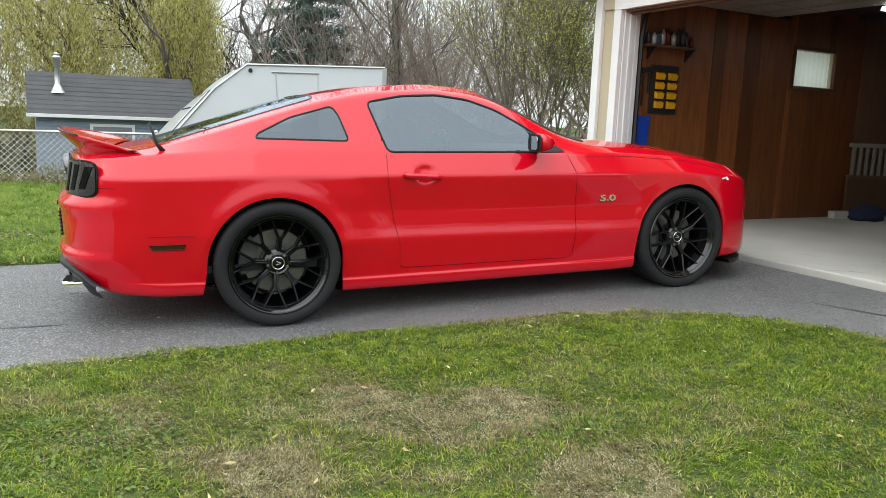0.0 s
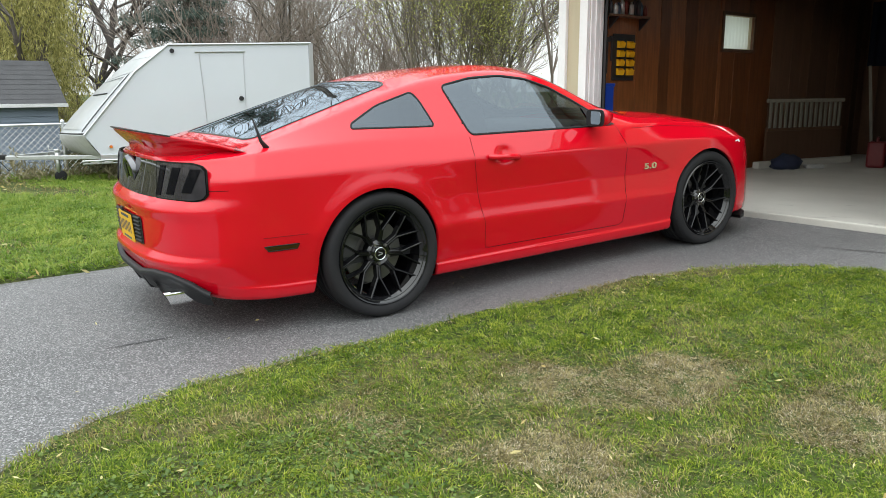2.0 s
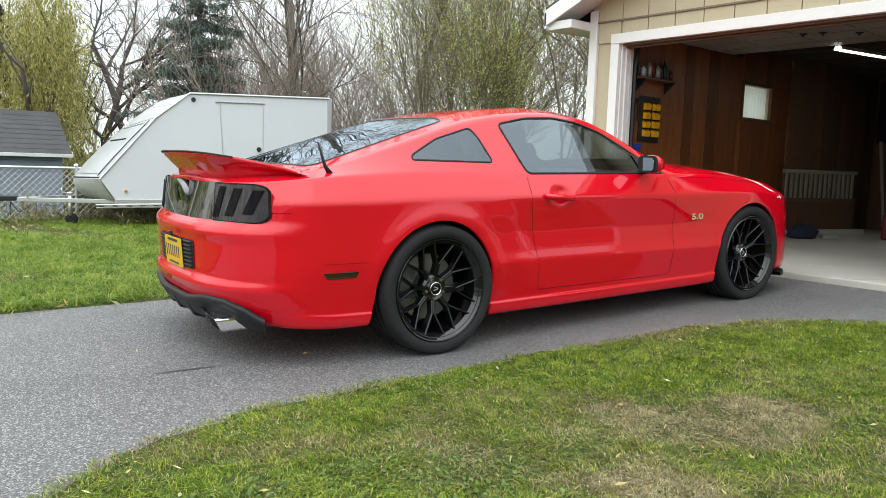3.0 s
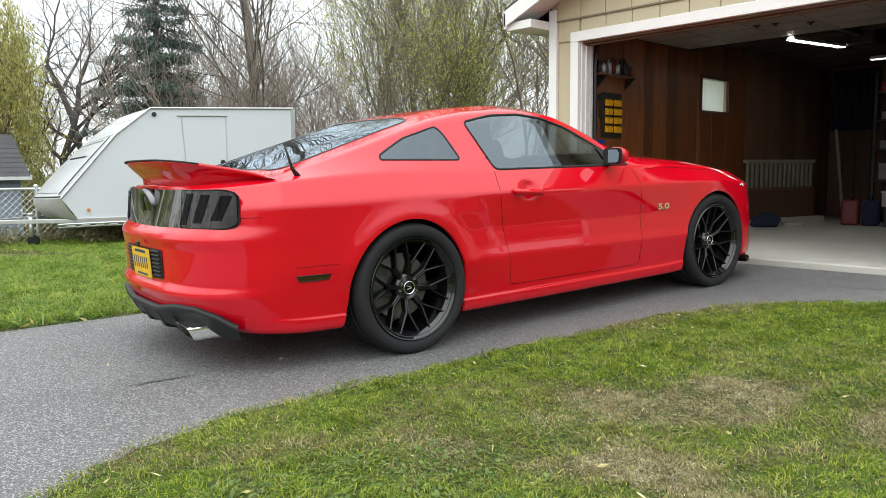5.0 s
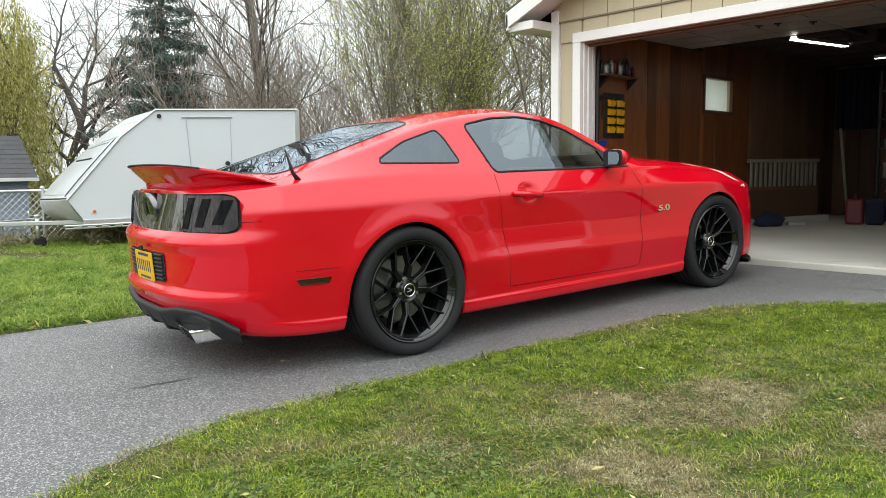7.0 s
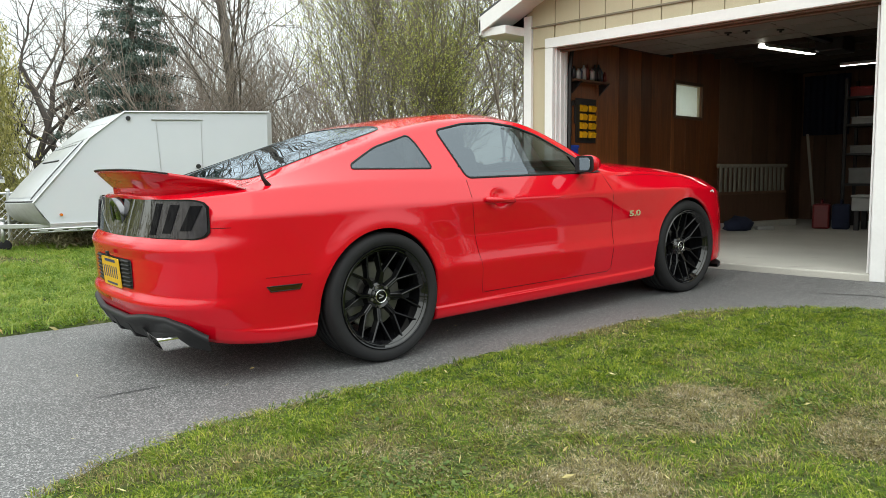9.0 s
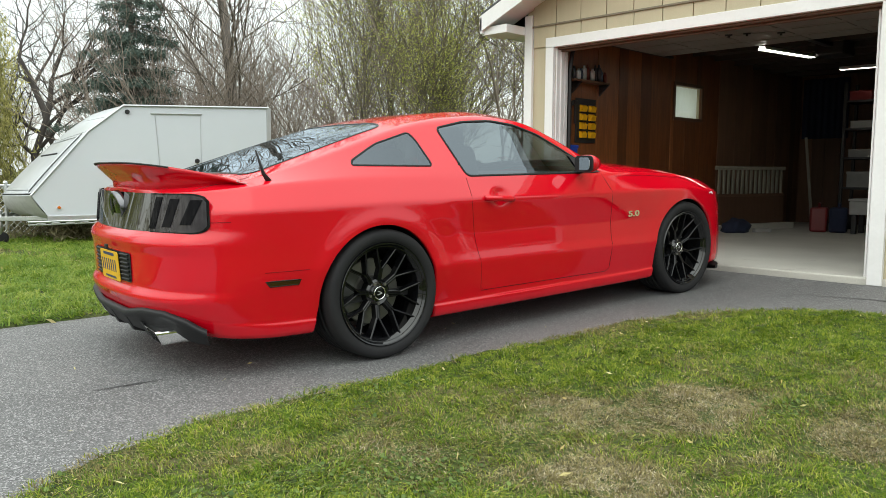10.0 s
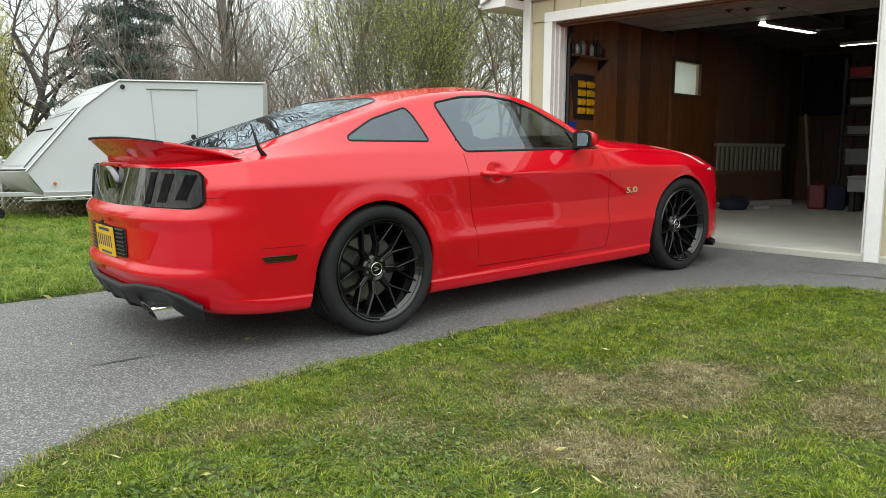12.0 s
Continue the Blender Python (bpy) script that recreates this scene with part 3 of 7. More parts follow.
red_coupe = thing("red_coupe", "glossy red two-door coupe with black wheels, parked before the open garage", "car", CAR)
flank = lambda c: (c[0], c[2])
top = lambda c: (c[0], c[1])
panes = []      # right door and quarter, left door and quarter, rear, windscreen
for sgn in (-1, 1):
    for cx in (0.0, WHEELBASE):
        hole = take(hull, arch_outline(cx), lambda c: c.y * sgn > 0.60, flank, lambda q, o: Vector((q[0], on_side(q[0], max(q[1], 0.20), sgn).y if o.z > 0.21 else o.y, max(q[1], o.z) if o.z < 0.21 else q[1])))
        bmesh.ops.delete(hull, geom=list(hole), context="FACES")
    for poly in (DOOR_GLASS, QUARTER_GLASS):
        panes.append(lift_out(hull, take(hull, poly, lambda c: c.y * sgn > 0.45, flank, lambda q, o: on_side(q[0], q[1], sgn))))
for poly in (BACK_GLASS, WINDSCREEN):
    panes.append(lift_out(hull, take(hull, poly, lambda c: c.z > 0.93, top, lambda q, o: on_top(q[0], q[1]))))
liner = bmesh.new()
for f in hull.faces:
    c = f.calc_center_median()
    if -0.72 < c.x < 2.3 and c.z > 0.3:
        liner.faces.new([liner.verts.new(v.co) for v in f.verts])
bmesh.ops.remove_doubles(liner, verts=liner.verts[:], dist=0.0004)
liner.normal_update()
for v in liner.verts:
    v.co -= v.normal * (0.007 if any(len(e.link_faces) == 1 for e in v.link_edges) else 0.028)
doors = []
for sgn in (-1, 1):
    faces = take(hull, DOOR, lambda c: c.y * sgn > 0.5, flank, lambda q, o: on_side(q[0], q[1], sgn))
    d = lift_out(hull, faces)
    mid = Vector((1.25, 0, 0.6))
    for v in d.verts:
        if any(len(e.link_faces) == 1 for e in v.link_edges) and v.co.z < 0.925:
            way = (mid - v.co) * Vector((1, 0, 1))
            way.x, way.z = (0.0025 if way.x > 0.4 else -0.0025 if way.x < -0.4 else 0), (0.0025 if way.z > 0.24 else 0)
            v.co += way
    hem(d, lambda co: Vector((0, -0.02 if co.y > 0 else 0.02, 0)), 0.925)
    doors.append(d)
hem(hull, lambda co: Vector((0, -0.025 if co.y > 0 else 0.025, 0)) if co.z < 0.97 else Vector((0, 0, -0.012)), 0.925)
sleek(part("body", hull, [red_paint, rubber], red_coupe, smooth=True))
part("cabin_lining", liner, cabin_trim, red_coupe, "dark cabin lining", smooth=True)


def sheet(outline, back, lift, material, name, parent, label="", rows=14):
    """A pane or panel laid over the surface inside an outline."""
    bm = bmesh.new()
    f = bm.faces.new([bm.verts.new((p[0], p[1], 0)) for p in outline])
    bmesh.ops.triangulate(bm, faces=[f])
    for _ in range(4):
        long = [e for e in bm.edges if e.calc_length() > 0.07]
        if long:
            bmesh.ops.subdivide_edges(bm, edges=long, cuts=1)
            bmesh.ops.triangulate(bm, faces=bm.faces[:])
    for v in bm.verts:
        v.co = back((v.co.x, v.co.y), lift)
    bmesh.ops.recalc_face_normals(bm, faces=bm.faces[:])
    return part(name, bm, material, parent, label, smooth=True)


def seam(pts, back, width, material, name, parent, lift=0.0012, label="", closed=False):
    """A narrow strip along a line on the surface."""
    bm = bmesh.new()
    line = [Vector(p) for p in pts]
    fine = []
    for a, b in zip(line, line[1:] + ([line[0]] if closed else [])):
        n = max(1, int((b - a).length / 0.03))
        fine += [a + (b - a) * k / n for k in range(n)]
    if not closed:
        fine.append(line[-1])
    rows_ = []
    n = len(fine)
    for i, p in enumerate(fine):
        d = (fine[(i + 1) % n if closed else min(i + 1, n - 1)] - fine[i - 1 if closed or i else 0]).normalized()
        s = Vector((-d.y, d.x)) * width / 2
        rows_.append([bm.verts.new(back((q[0], q[1]), l)) for q, l in ((p - s, -0.002), (p - s * 0.7, lift), (p + s * 0.7, lift), (p + s, -0.002))])
    for a, b in list(zip(rows_, rows_[1:])) + ([(rows_[-1], rows_[0])] if closed else []):
        for k in range(3):
            bm.faces.new((a[k], a[k + 1], b[k + 1], b[k]))
    bmesh.ops.recalc_face_normals(bm, faces=bm.faces[:])
    return part(name, bm, material, parent, label, smooth=True)


for sgn, d in zip((-1, 1), doors):
    side = lambda q, l, sgn=sgn: on_side(q[0], q[1], sgn, l)
    door = sleek(part("door", d, [red_paint, rubber], red_coupe, smooth=True))
    glazed(part("window", panes[0 if sgn < 0 else 2], car_glass, door, "tinted side window", smooth=True))
    seam(DOOR_GLASS, side, 0.012, rubber, "window_seal", door, 0.004, closed=True)
    sleek(part("quarter_window", panes[1 if sgn < 0 else 3], quarter_glass, red_coupe, "tinted rear quarter window", smooth=True))
    seam(QUARTER_GLASS, side, 0.010, rubber, "window_seal", red_coupe, 0.003, closed=True)
    seam([(0.632, 0.93), (0.618, 0.80), (0.66, 0.56), (0.695, 0.42), (0.70, 0.300), (0.705, 0.272), (0.75, 0.2715), (1.82, 0.2625), (1.862, 0.28), (1.875, 0.45), (1.86, 0.80), (1.815, 0.92)], side, 0.0035, panel_gap, "door_gap", door, 0.0008, "dark gap round the door")
    # handle with its bowl behind
    h = bmesh.new()
    pts = [on_side(x, 0.815 - 0.004 * k, sgn) + Vector((0, sgn * o, 0)) for k, (x, o) in enumerate(((0.715, 0.004), (0.75, 0.026), (0.84, 0.034), (0.91, 0.026), (0.94, 0.004)))]
    tube(h, pts, 0.013, 8)
    for v in h.verts:
        v.co.z = 0.813 + (v.co.z - 0.813) * 1.25
    part("handle", h, red_paint, door, smooth=True)
    # mirror: shell, arm and glass
    mir = bmesh.new()
    bmesh.ops.create_uvsphere(mir, u_segments=20, v_segments=14, radius=1)
    for v in mir.verts:
        p = v.co.copy()
        k = 1.0 - 0.25 * max(0, p.x)
        v.co = Vector((1.565 + (0.10 * p.x if p.x > 0 else 0.035 * p.x), sgn * (0.940 + 0.080 * math.copysign(abs(p.y) ** 0.8, p.y) * k), 0.992 + 0.056 * math.copysign(abs(p.z) ** 0.75, p.z) * k))
    shell = part("mirror", mir, red_paint, door, "red door mirror with black stalk", smooth=True)
    g = bmesh.new()
    prism(g, rounded([(-0.076, -0.052), (0.076, -0.052), (0.076, 0.052), (-0.076, 0.052)], 0.035), 0.006, pose(1.535, sgn * 0.939, 0.992, 0, 0, 90))
    bezel = part("mirror_bezel", g, rubber, shell, "black mirror bezel")
    g = bmesh.new()
    prism(g, rounded([(-0.060, -0.040), (0.060, -0.040), (0.060, 0.040), (-0.060, 0.040)], 0.025), 0.003, pose(1.527, sgn * 0.939, 0.992, 0, 0, 90 + sgn * 8))
    part("mirror_glass", g, mirror_silver, shell, "mirror glass")
    arm = bmesh.new()
    tube(arm, [(1.60, sgn * 0.83, 0.945), (1.60, sgn * 0.875, 0.955), (1.585, sgn * 0.915, 0.97)], 0.022, 8)
    part("mirror_stalk", arm, satin_black, shell, smooth=True)
    tri = rounded([(1.60, 1.055), (1.815, 0.928), (1.60, 0.930)], 0.015)
    sheet(tri, side, 0.006, satin_black, "mirror_mount", door)
    # side marker, wheel-arch mouldings, seams
    sheet(rounded([(-0.658, 0.484), (-0.476, 0.479), (-0.488, 0.455), (-0.638, 0.458)], 0.008), side, 0.004, smoked_amber, "side_marker", red_coupe, "dark smoked amber side marker lamp")
    seam([(-0.658, 0.484), (-0.476, 0.479), (-0.488, 0.455), (-0.638, 0.458)], side, 0.005, gloss_black, "marker_rim", red_coupe, 0.005, closed=True)
    seam([(-0.66, 0.527), (-0.43, 0.522)], side, 0.004, seam_red, "bumper_seam", red_coupe)
    seam([(1.95, 0.90), (2.3, 0.895), (2.75, 0.86), (3.05, 0.80)], side, 0.003, seam_red, "hood_seam", red_coupe)
    for cx in (0.0, WHEELBASE):
        w2 = bmesh.new()
        rim_line = arch_outline(cx, 0.012)
        rim_line = [p for p in rim_line[-14:] + rim_line[:-14] if p.y > 0.19]
        rings_ = [[w2.verts.new((p.x, sgn * y, p.y)) for y in (abs(on_side(p.x, max(p.y, 0.24), sgn).y) - 0.014, 0.55)] for p in rim_line]
        for p, q in zip(rings_, rings_[1:]):
            w2.faces.new((p[0], p[1], q[1], q[0]))
        w2.faces.new([r[1] for r in rings_])
        part("wheel_well", w2, satin_black, red_coupe, "black wheel-arch liner")
glazed(part("rear_window", panes[4], rear_glass, red_coupe, "dark sloping rear window", smooth=True))
seam(BACK_GLASS, lambda q, l: on_top(q[0], q[1], l), 0.014, gloss_black, "rear_window_seal", red_coupe, 0.004, closed=True)
glazed(part("windscreen", panes[5], screen_glass, red_coupe, smooth=True))
seam(WINDSCREEN, lambda q, l: on_top(q[0], q[1], l), 0.03, satin_black, "windscreen_seal", red_coupe, 0.004, closed=True)
seam([(-0.60, -0.63), (-0.78, -0.66), (-0.93, -0.665)], lambda q, l: on_top(q[0], q[1], l), 0.005, satin_black, "boot_seam", red_coupe)
seam([(-0.60, 0.63), (-0.78, 0.66), (-0.93, 0.665)], lambda q, l: on_top(q[0], q[1], l), 0.005, satin_black, "boot_seam", red_coupe)

# tail: smoked lamp band with a lamp at each corner, round emblem in the middle.
# bearings are taken from a point 0.45 m behind the rear axle, positive towards the car's right
def reach(b, z):
    a = Vector((-math.cos(b), -math.sin(b), 0))
    hit, _, _, _ = shape.ray_cast(Vector((-0.45, 0, z)) + a * 3, -a)
    return (hit - Vector((-0.45, 0, z))).length


LAMP_Z, LAMP_LEAN = 0.82, -0.195
bear = np.linspace(-1.25, 1.25, 101)
LAMP_R = np.array([reach(b if abs(b) > 1e-4 else 1e-4, LAMP_Z) for b in bear])
LAMP_R = np.convolve(np.pad(LAMP_R, 3, mode="edge"), np.ones(7) / 7, mode="valid")


def lamp_point(b, z, lift):
    r = float(np.interp(b, bear, LAMP_R)) + LAMP_LEAN * (z - LAMP_Z) * max(0.3, math.cos(b)) + lift
    return Vector((-0.45 - r * math.cos(b), -r * math.sin(b), z))


def band(name, b0, b1, z0, z1, lift, material, parent, label="", slant=0.0, depth=0.012, n=18, point=lamp_point, ends=(0.0, 0.0)):
    """A smooth panel that follows the tail round its corner between two bearings and two heights; ends: how far each end is rounded."""
    bm = bmesh.new()
    rows_ = []
    for i in range(n + 1):
        row = []
        t = i / n
        k = 1.0
        for e, d in zip(ends, (t, 1 - t)):
            if e and d < e:
                k = min(k, 0.62 + 0.38 * math.sqrt(max(0, 1 - (1 - d / e) ** 2)))
        zm = (z0 + z1) / 2
        for j in range(9):
            v = j / 8
            b = b0 + (b1 - b0) * t + slant * (v - 0.5)
            row.append(bm.verts.new(point(b, zm + (z1 - z0) * (v - 0.5) * k, lift)))
        rows_.append(row)
    for p, q in zip(rows_, rows_[1:]):
        for k in range(8):
            bm.faces.new((p[k], p[k + 1], q[k + 1], q[k]))
    bmesh.ops.recalc_face_normals(bm, faces=bm.faces[:])
    bm.normal_update()
    if bm.faces[0].normal.dot(rows_[0][0].co - Vector((-0.45, 0, rows_[0][0].co.z))) < 0:
        bmesh.ops.reverse_faces(bm, faces=bm.faces[:])
    hem(bm, lambda co: (Vector((-0.45, 0, co.z)) - co).normalized() * depth)
    return part(name, bm, material, parent, label, smooth=True)


centre_panel = band("lamp_panel", -0.665, 0.665, 0.722, 0.908, 0.008, piano_black, red_coupe, "gloss black panel between the tail lamps", n=48)
em = bmesh.new()
lathe(em, [(0.001, -0.012), (0.052, -0.012), (0.066, -0.004), (0.074, -0.016), (0.088, -0.018), (0.096, -0.012), (0.098, 0.02)], 40)
part("emblem", em, smoked_chrome, centre_panel, "round smoked chrome emblem", smooth=True, m=Matrix.Translation(lamp_point(0.0, 0.818, 0.004)) @ pose(0, 0, 0, 0, 0, -90) @ pose(0, 0, 0, 10, 0, 0))
lens_grey = mat("lens_grey", (0.030, 0.027, 0.034), 0.2, coat=1.0, vary=0.8, scale=16, spec=0.1)
lens_grey.node_tree.nodes["Principled BSDF"].inputs["Coat IOR"].default_value = 1.5
lens_dark = mat("lens_dark", (0.006, 0.006, 0.008), 0.3, coat=0.25, vary=0.3, scale=20, spec=0.0)
for sgn in (-1, 1):
    bezel = band("tail_lamp", sgn * 0.655, sgn * 1.080, 0.722, 0.910, 0.010, gloss_black, red_coupe, "smoked tail lamp with slanted dark bars", n=20, ends=(0.0, 0.28))
    band("lens", sgn * 0.672, sgn * 1.066, 0.730, 0.902, 0.0135, lens_grey, bezel, "grey smoked lens", n=20, ends=(0.0, 0.25))
    for b0, b1, z0, z1 in ((0.688, 0.748, 0.742, 0.892), (0.812, 0.878, 0.752, 0.886), (0.945, 1.012, 0.765, 0.880)):
        band("lens_bar", sgn * b0, sgn * b1, z0, z1, 0.0165, lens_dark, bezel, "dark slanted lens bar", slant=sgn * 0.070, n=9)
    seam([(-0.90, 0.775), (-0.80, 0.775)], lambda q, l, s=-sgn: on_side(q[0], q[1], s, l), 0.004, panel_gap, "lamp_seam", red_coupe)

# plate recess with ribs, and the yellow plate
tail = lambda q, l: on_tail(q[0], q[1], l)
recess = sheet(rounded([(-0.30, 0.612), (0.30, 0.612), (0.285, 0.462), (-0.285, 0.462)], 0.02), tail, 0.004, satin_black, "plate_recess", red_coupe, "ribbed black plate recess")
for k in range(7):
    z = 0.477 + k * 0.0205
    for s in (-1, 1):
        seam([(s * 0.165, z), (s * 0.275, z)], tail, 0.011, satin_black, "rib", recess, 0.013)
plate_at = on_tail(0, 0.53, 0.016)
pl = bmesh.new()
prism(pl, rounded([(-0.152, -0.076), (0.152, -0.076), (0.152, 0.076), (-0.152, 0.076)], 0.015), 0.004)
plate = part("number_plate", pl, plate_yellow, red_coupe, "yellow number plate with dark markings", m=Matrix.Translation(plate_at) @ pose(0, 0, 0, 3, 0, -90))
for k, w_ in enumerate((0.012,) * 7):
    bar = bmesh.new()
    box(bar, -0.128 + k * 0.037, -0.128 + k * 0.037 + w_, -0.0015, 0.0, -0.031, 0.031)
    part("marking", bar, plate_blue, plate)
for z0, z1 in ((0.052, 0.066), (-0.066, -0.056)):
    bar = bmesh.new()
    box(bar, -0.09, 0.09, -0.0015, 0.0, z0, z1)
    part("marking", bar, plate_blue, plate)
tag = bmesh.new()
box(tag, -0.02, 0.02, -0.012, 0.0, 0.085, 0.11, 0.004)
part("plate_lamp", tag, satin_black, plate, "small lamp over the plate")

# bumper crease, black diffuser with fins, exhaust tips
VAL_R = np.array([reach(b if abs(b) > 1e-4 else 1e-4, 0.37) for b in bear])
VAL_R = np.convolve(np.pad(VAL_R, 2, mode="edge"), np.ones(5) / 5, mode="valid")
dif = bmesh.new()
rows_ = []
for b in np.linspace(-1.035, 1.035, 81):
    r = float(np.interp(b, bear, VAL_R))
    y = abs(r * math.sin(b))
    top_z = float(np.interp(y, (0.0, 0.22, 0.42, 0.58, 0.70, 0.79, 0.86), (0.322, 0.322, 0.352, 0.352, 0.320, 0.262, 0.205)))
    low_z = float(np.interp(y, (0.0, 0.34, 0.39, 0.62, 0.70, 0.86), (0.215, 0.222, 0.252, 0.246, 0.205, 0.175)))
    prof = ((r - 0.012, top_z + 0.004), (r + 0.010, top_z), (r + 0.016, top_z - 0.010), (r + 0.010, top_z - 0.028), (r - 0.018, max(top_z - 0.046, low_z + 0.004)), (r - 0.05, low_z), (r - 0.16, low_z))
    rows_.append([dif.verts.new((-0.45 - q * math.cos(b), -q * math.sin(b), z)) for q, z in prof])
for p, q in zip(rows_, rows_[1:]):
    for k in range(5):
        dif.faces.new((p[k], p[k + 1], q[k + 1], q[k]))
bmesh.ops.recalc_face_normals(dif, faces=dif.faces[:])
diffuser = part("diffuser", dif, satin_black, red_coupe, "black lower rear valance", smooth=True)
for y in (-0.33, -0.13, 0.13, 0.33):
    fin = bmesh.new()
    prism(fin, [(-1.10 + 0.08 * abs(y), 0.268), (-0.88, 0.255), (-0.90, 0.185), (-1.00, 0.178), (-1.065 + 0.08 * abs(y), 0.195)], 0.045, Matrix.Translation((0, y - 0.022, 0)), 0.006)
    part("fin", fin, satin_black, diffuser)
dark_hole = mat("bore_shade", (0.01, 0.01, 0.01), 0.9, vary=0.3)
for s in (-1, 1):
    tip = bmesh.new()
    outl = rounded([(-0.098, -0.040), (0.098, -0.036), (0.106, 0.040), (-0.10, 0.040)], 0.02)
    inl = [p * 0.86 for p in outl]
    a = [tip.verts.new((p.x, 0, p.y)) for p in outl]
    b = [tip.verts.new((p.x, 0, p.y)) for p in inl]
    c = [tip.verts.new((p.x * 0.95, 0.20, p.y * 0.95)) for p in outl]
    d = [tip.verts.new((p.x, 0.1, p.y)) for p in inl]
    n = len(a)
    for k in range(n):
        j = (k + 1) % n
        tip.faces.new((a[k], a[j], b[j], b[k])), tip.faces.new((a[k], c[k], c[j], a[j])), tip.faces.new((b[k], b[j], d[j], d[k]))
    for v in tip.verts:
        v.co.y -= 0.5 * (v.co.z + 0.03) if v.co.y < 0.05 else 0
    bmesh.ops.recalc_face_normals(tip, faces=tip.faces[:])
    ex = part("exhaust_tip", tip, chrome, red_coupe, "polished rectangular exhaust tip", m=pose(-1.05 if s < 0 else -1.0, s * 0.485, 0.224, 0, 0, -90 + s * 4))
    # a near-black sheet plugs the bore and paints in its inner darkness
    plug = bmesh.new()
    plug.faces.new([plug.verts.new((p.x * 0.86, 0.03 - 0.5 * (p.y + 0.03), p.y * 0.86)) for p in outl])
    part("exhaust_bore", plug, dark_hole, ex)

# spoiler: a bowed blade, its rear edge raised, its ends run out on the deck
sp = bmesh.new()
rows_ = []
for y in np.linspace(-0.76, 0.76, 49):
    u = abs(y) / 0.76
    k = 1 - u ** 3.4
    back_x = -1.087 + 0.36 * u ** 3.4
    back_z = 0.960 + 0.098 * k ** 0.8
    front_x = -0.80 + 0.14 * u ** 2.0
    deck = on_top(min(front_x, -0.60), max(-0.72, min(0.72, y)), 0.002)
    pts = []
    for t in np.linspace(0, 1, 8):
        pts.append((front_x + (back_x - front_x) * t, deck.z + 0.004 + (back_z - deck.z) * t ** 1.5))
    under = [(back_x + 0.012, back_z - 0.014 - 0.006 * k), (back_x + 0.05, back_z - 0.05 * k - 0.014), (back_x + 0.085, back_z - 0.085 * k - 0.016), (max(back_x + 0.09, -1.01), 0.925), (front_x, 0.925)]
    rows_.append([sp.verts.new((x, y, z)) for x, z in pts + under])
for p, q in zip(rows_, rows_[1:]):
    for k in range(len(p) - 1):
        sp.faces.new((p[k], p[k + 1], q[k + 1], q[k]))
bmesh.ops.recalc_face_normals(sp, faces=sp.faces[:])
spoiler = part("spoiler", sp, red_paint, red_coupe, "red rear spoiler", smooth=True)
lip = bmesh.new()
tube(lip, [(-1.089 + 0.36 * (abs(y) / 0.76) ** 3.4, y, 0.961 + 0.098 * (1 - (abs(y) / 0.76) ** 3.4) ** 0.8) for y in np.linspace(-0.55, 0.68, 45)], 0.0042, 6)
part("spoiler_lip", lip, satin_black, spoiler, "thin black lip along the spoiler's edge", smooth=True)
white_lens = mat("white_lens", (0.85, 0.85, 0.84), 0.25, vary=0.1, scale=20)
# aerial, badge, front lamp, front splitter
ae = bmesh.new()
base = on_top(-0.585, -0.765)
tube(ae, [base + Vector((0.03, 0, -0.006)), base + Vector((0.0, 0, 0.035)), base + Vector((-0.035, 0.0, 0.15))], 0.015, 8, 0.004)
part("aerial", ae, satin_black, red_coupe, "short black aerial", smooth=True)


def words(text, size, depth, material, name, parent, m, label=""):
    cu = bpy.data.curves.new(name, "FONT")
    cu.body, cu.size, cu.extrude, cu.align_x, cu.align_y = text, size, depth, "CENTER", "CENTER"
    cu.offset = size * 0.03
    tmp = bpy.data.objects.new(name, cu)
    scene.collection.objects.link(tmp)
    bpy.context.view_layer.update()
    me = bpy.data.meshes.new_from_object(tmp.evaluated_get(bpy.context.evaluated_depsgraph_get()))
    bpy.data.objects.remove(tmp)
    me.materials.clear()
    me.materials.append(material)
    return part(name, me, material, parent, label, m=m)


for s in (-1, 1):
    at = on_side(2.10, 0.637, s, 0.004)
    words("5.0", 0.074, 0.003, mat("badge_metal", (0.75, 0.68, 0.5), 0.25, 0.9, vary=0.3, scale=40), "badge", red_coupe,
          Matrix.Translation(at) @ pose(0, 0, 0, 90, 0, 0 if s < 0 else 180) @ Matrix.Diagonal((1.35, 0.72, 1, 1)), "pale metal badge reading 5.0")
    sheet(rounded([(3.02, 0.742), (3.075, 0.752), (3.095, 0.728), (3.075, 0.725), (3.06, 0.74), (3.025, 0.733)], 0.008), lambda q, l, s=s: on_side(q[0], q[1], s, l), 0.004, white_lens, "headlamp_tip", red_coupe, "bright tip of the headlamp")
split = bmesh.new()
rows_ = []
for a in np.linspace(-1.35, 1.35, 33):
    x, y = 2.92 + 0.66 * math.cos(a) ** 0.7, 0.90 * math.sin(a)
    rows_.append([split.verts.new((x * k + 2.9 * (1 - k), y * k, z)) for k, z in ((0.8, 0.165), (1.0, 0.165), (1.0, 0.14), (0.8, 0.14))])
for p, q in zip(rows_, rows_[1:]):
    for k in range(4):
        split.faces.new((p[k], p[(k + 1) % 4], q[(k + 1) % 4], q[k]))
bmesh.ops.recalc_face_normals(split, faces=split.faces[:])
part("front_splitter", split, satin_black, red_coupe, "black front splitter")

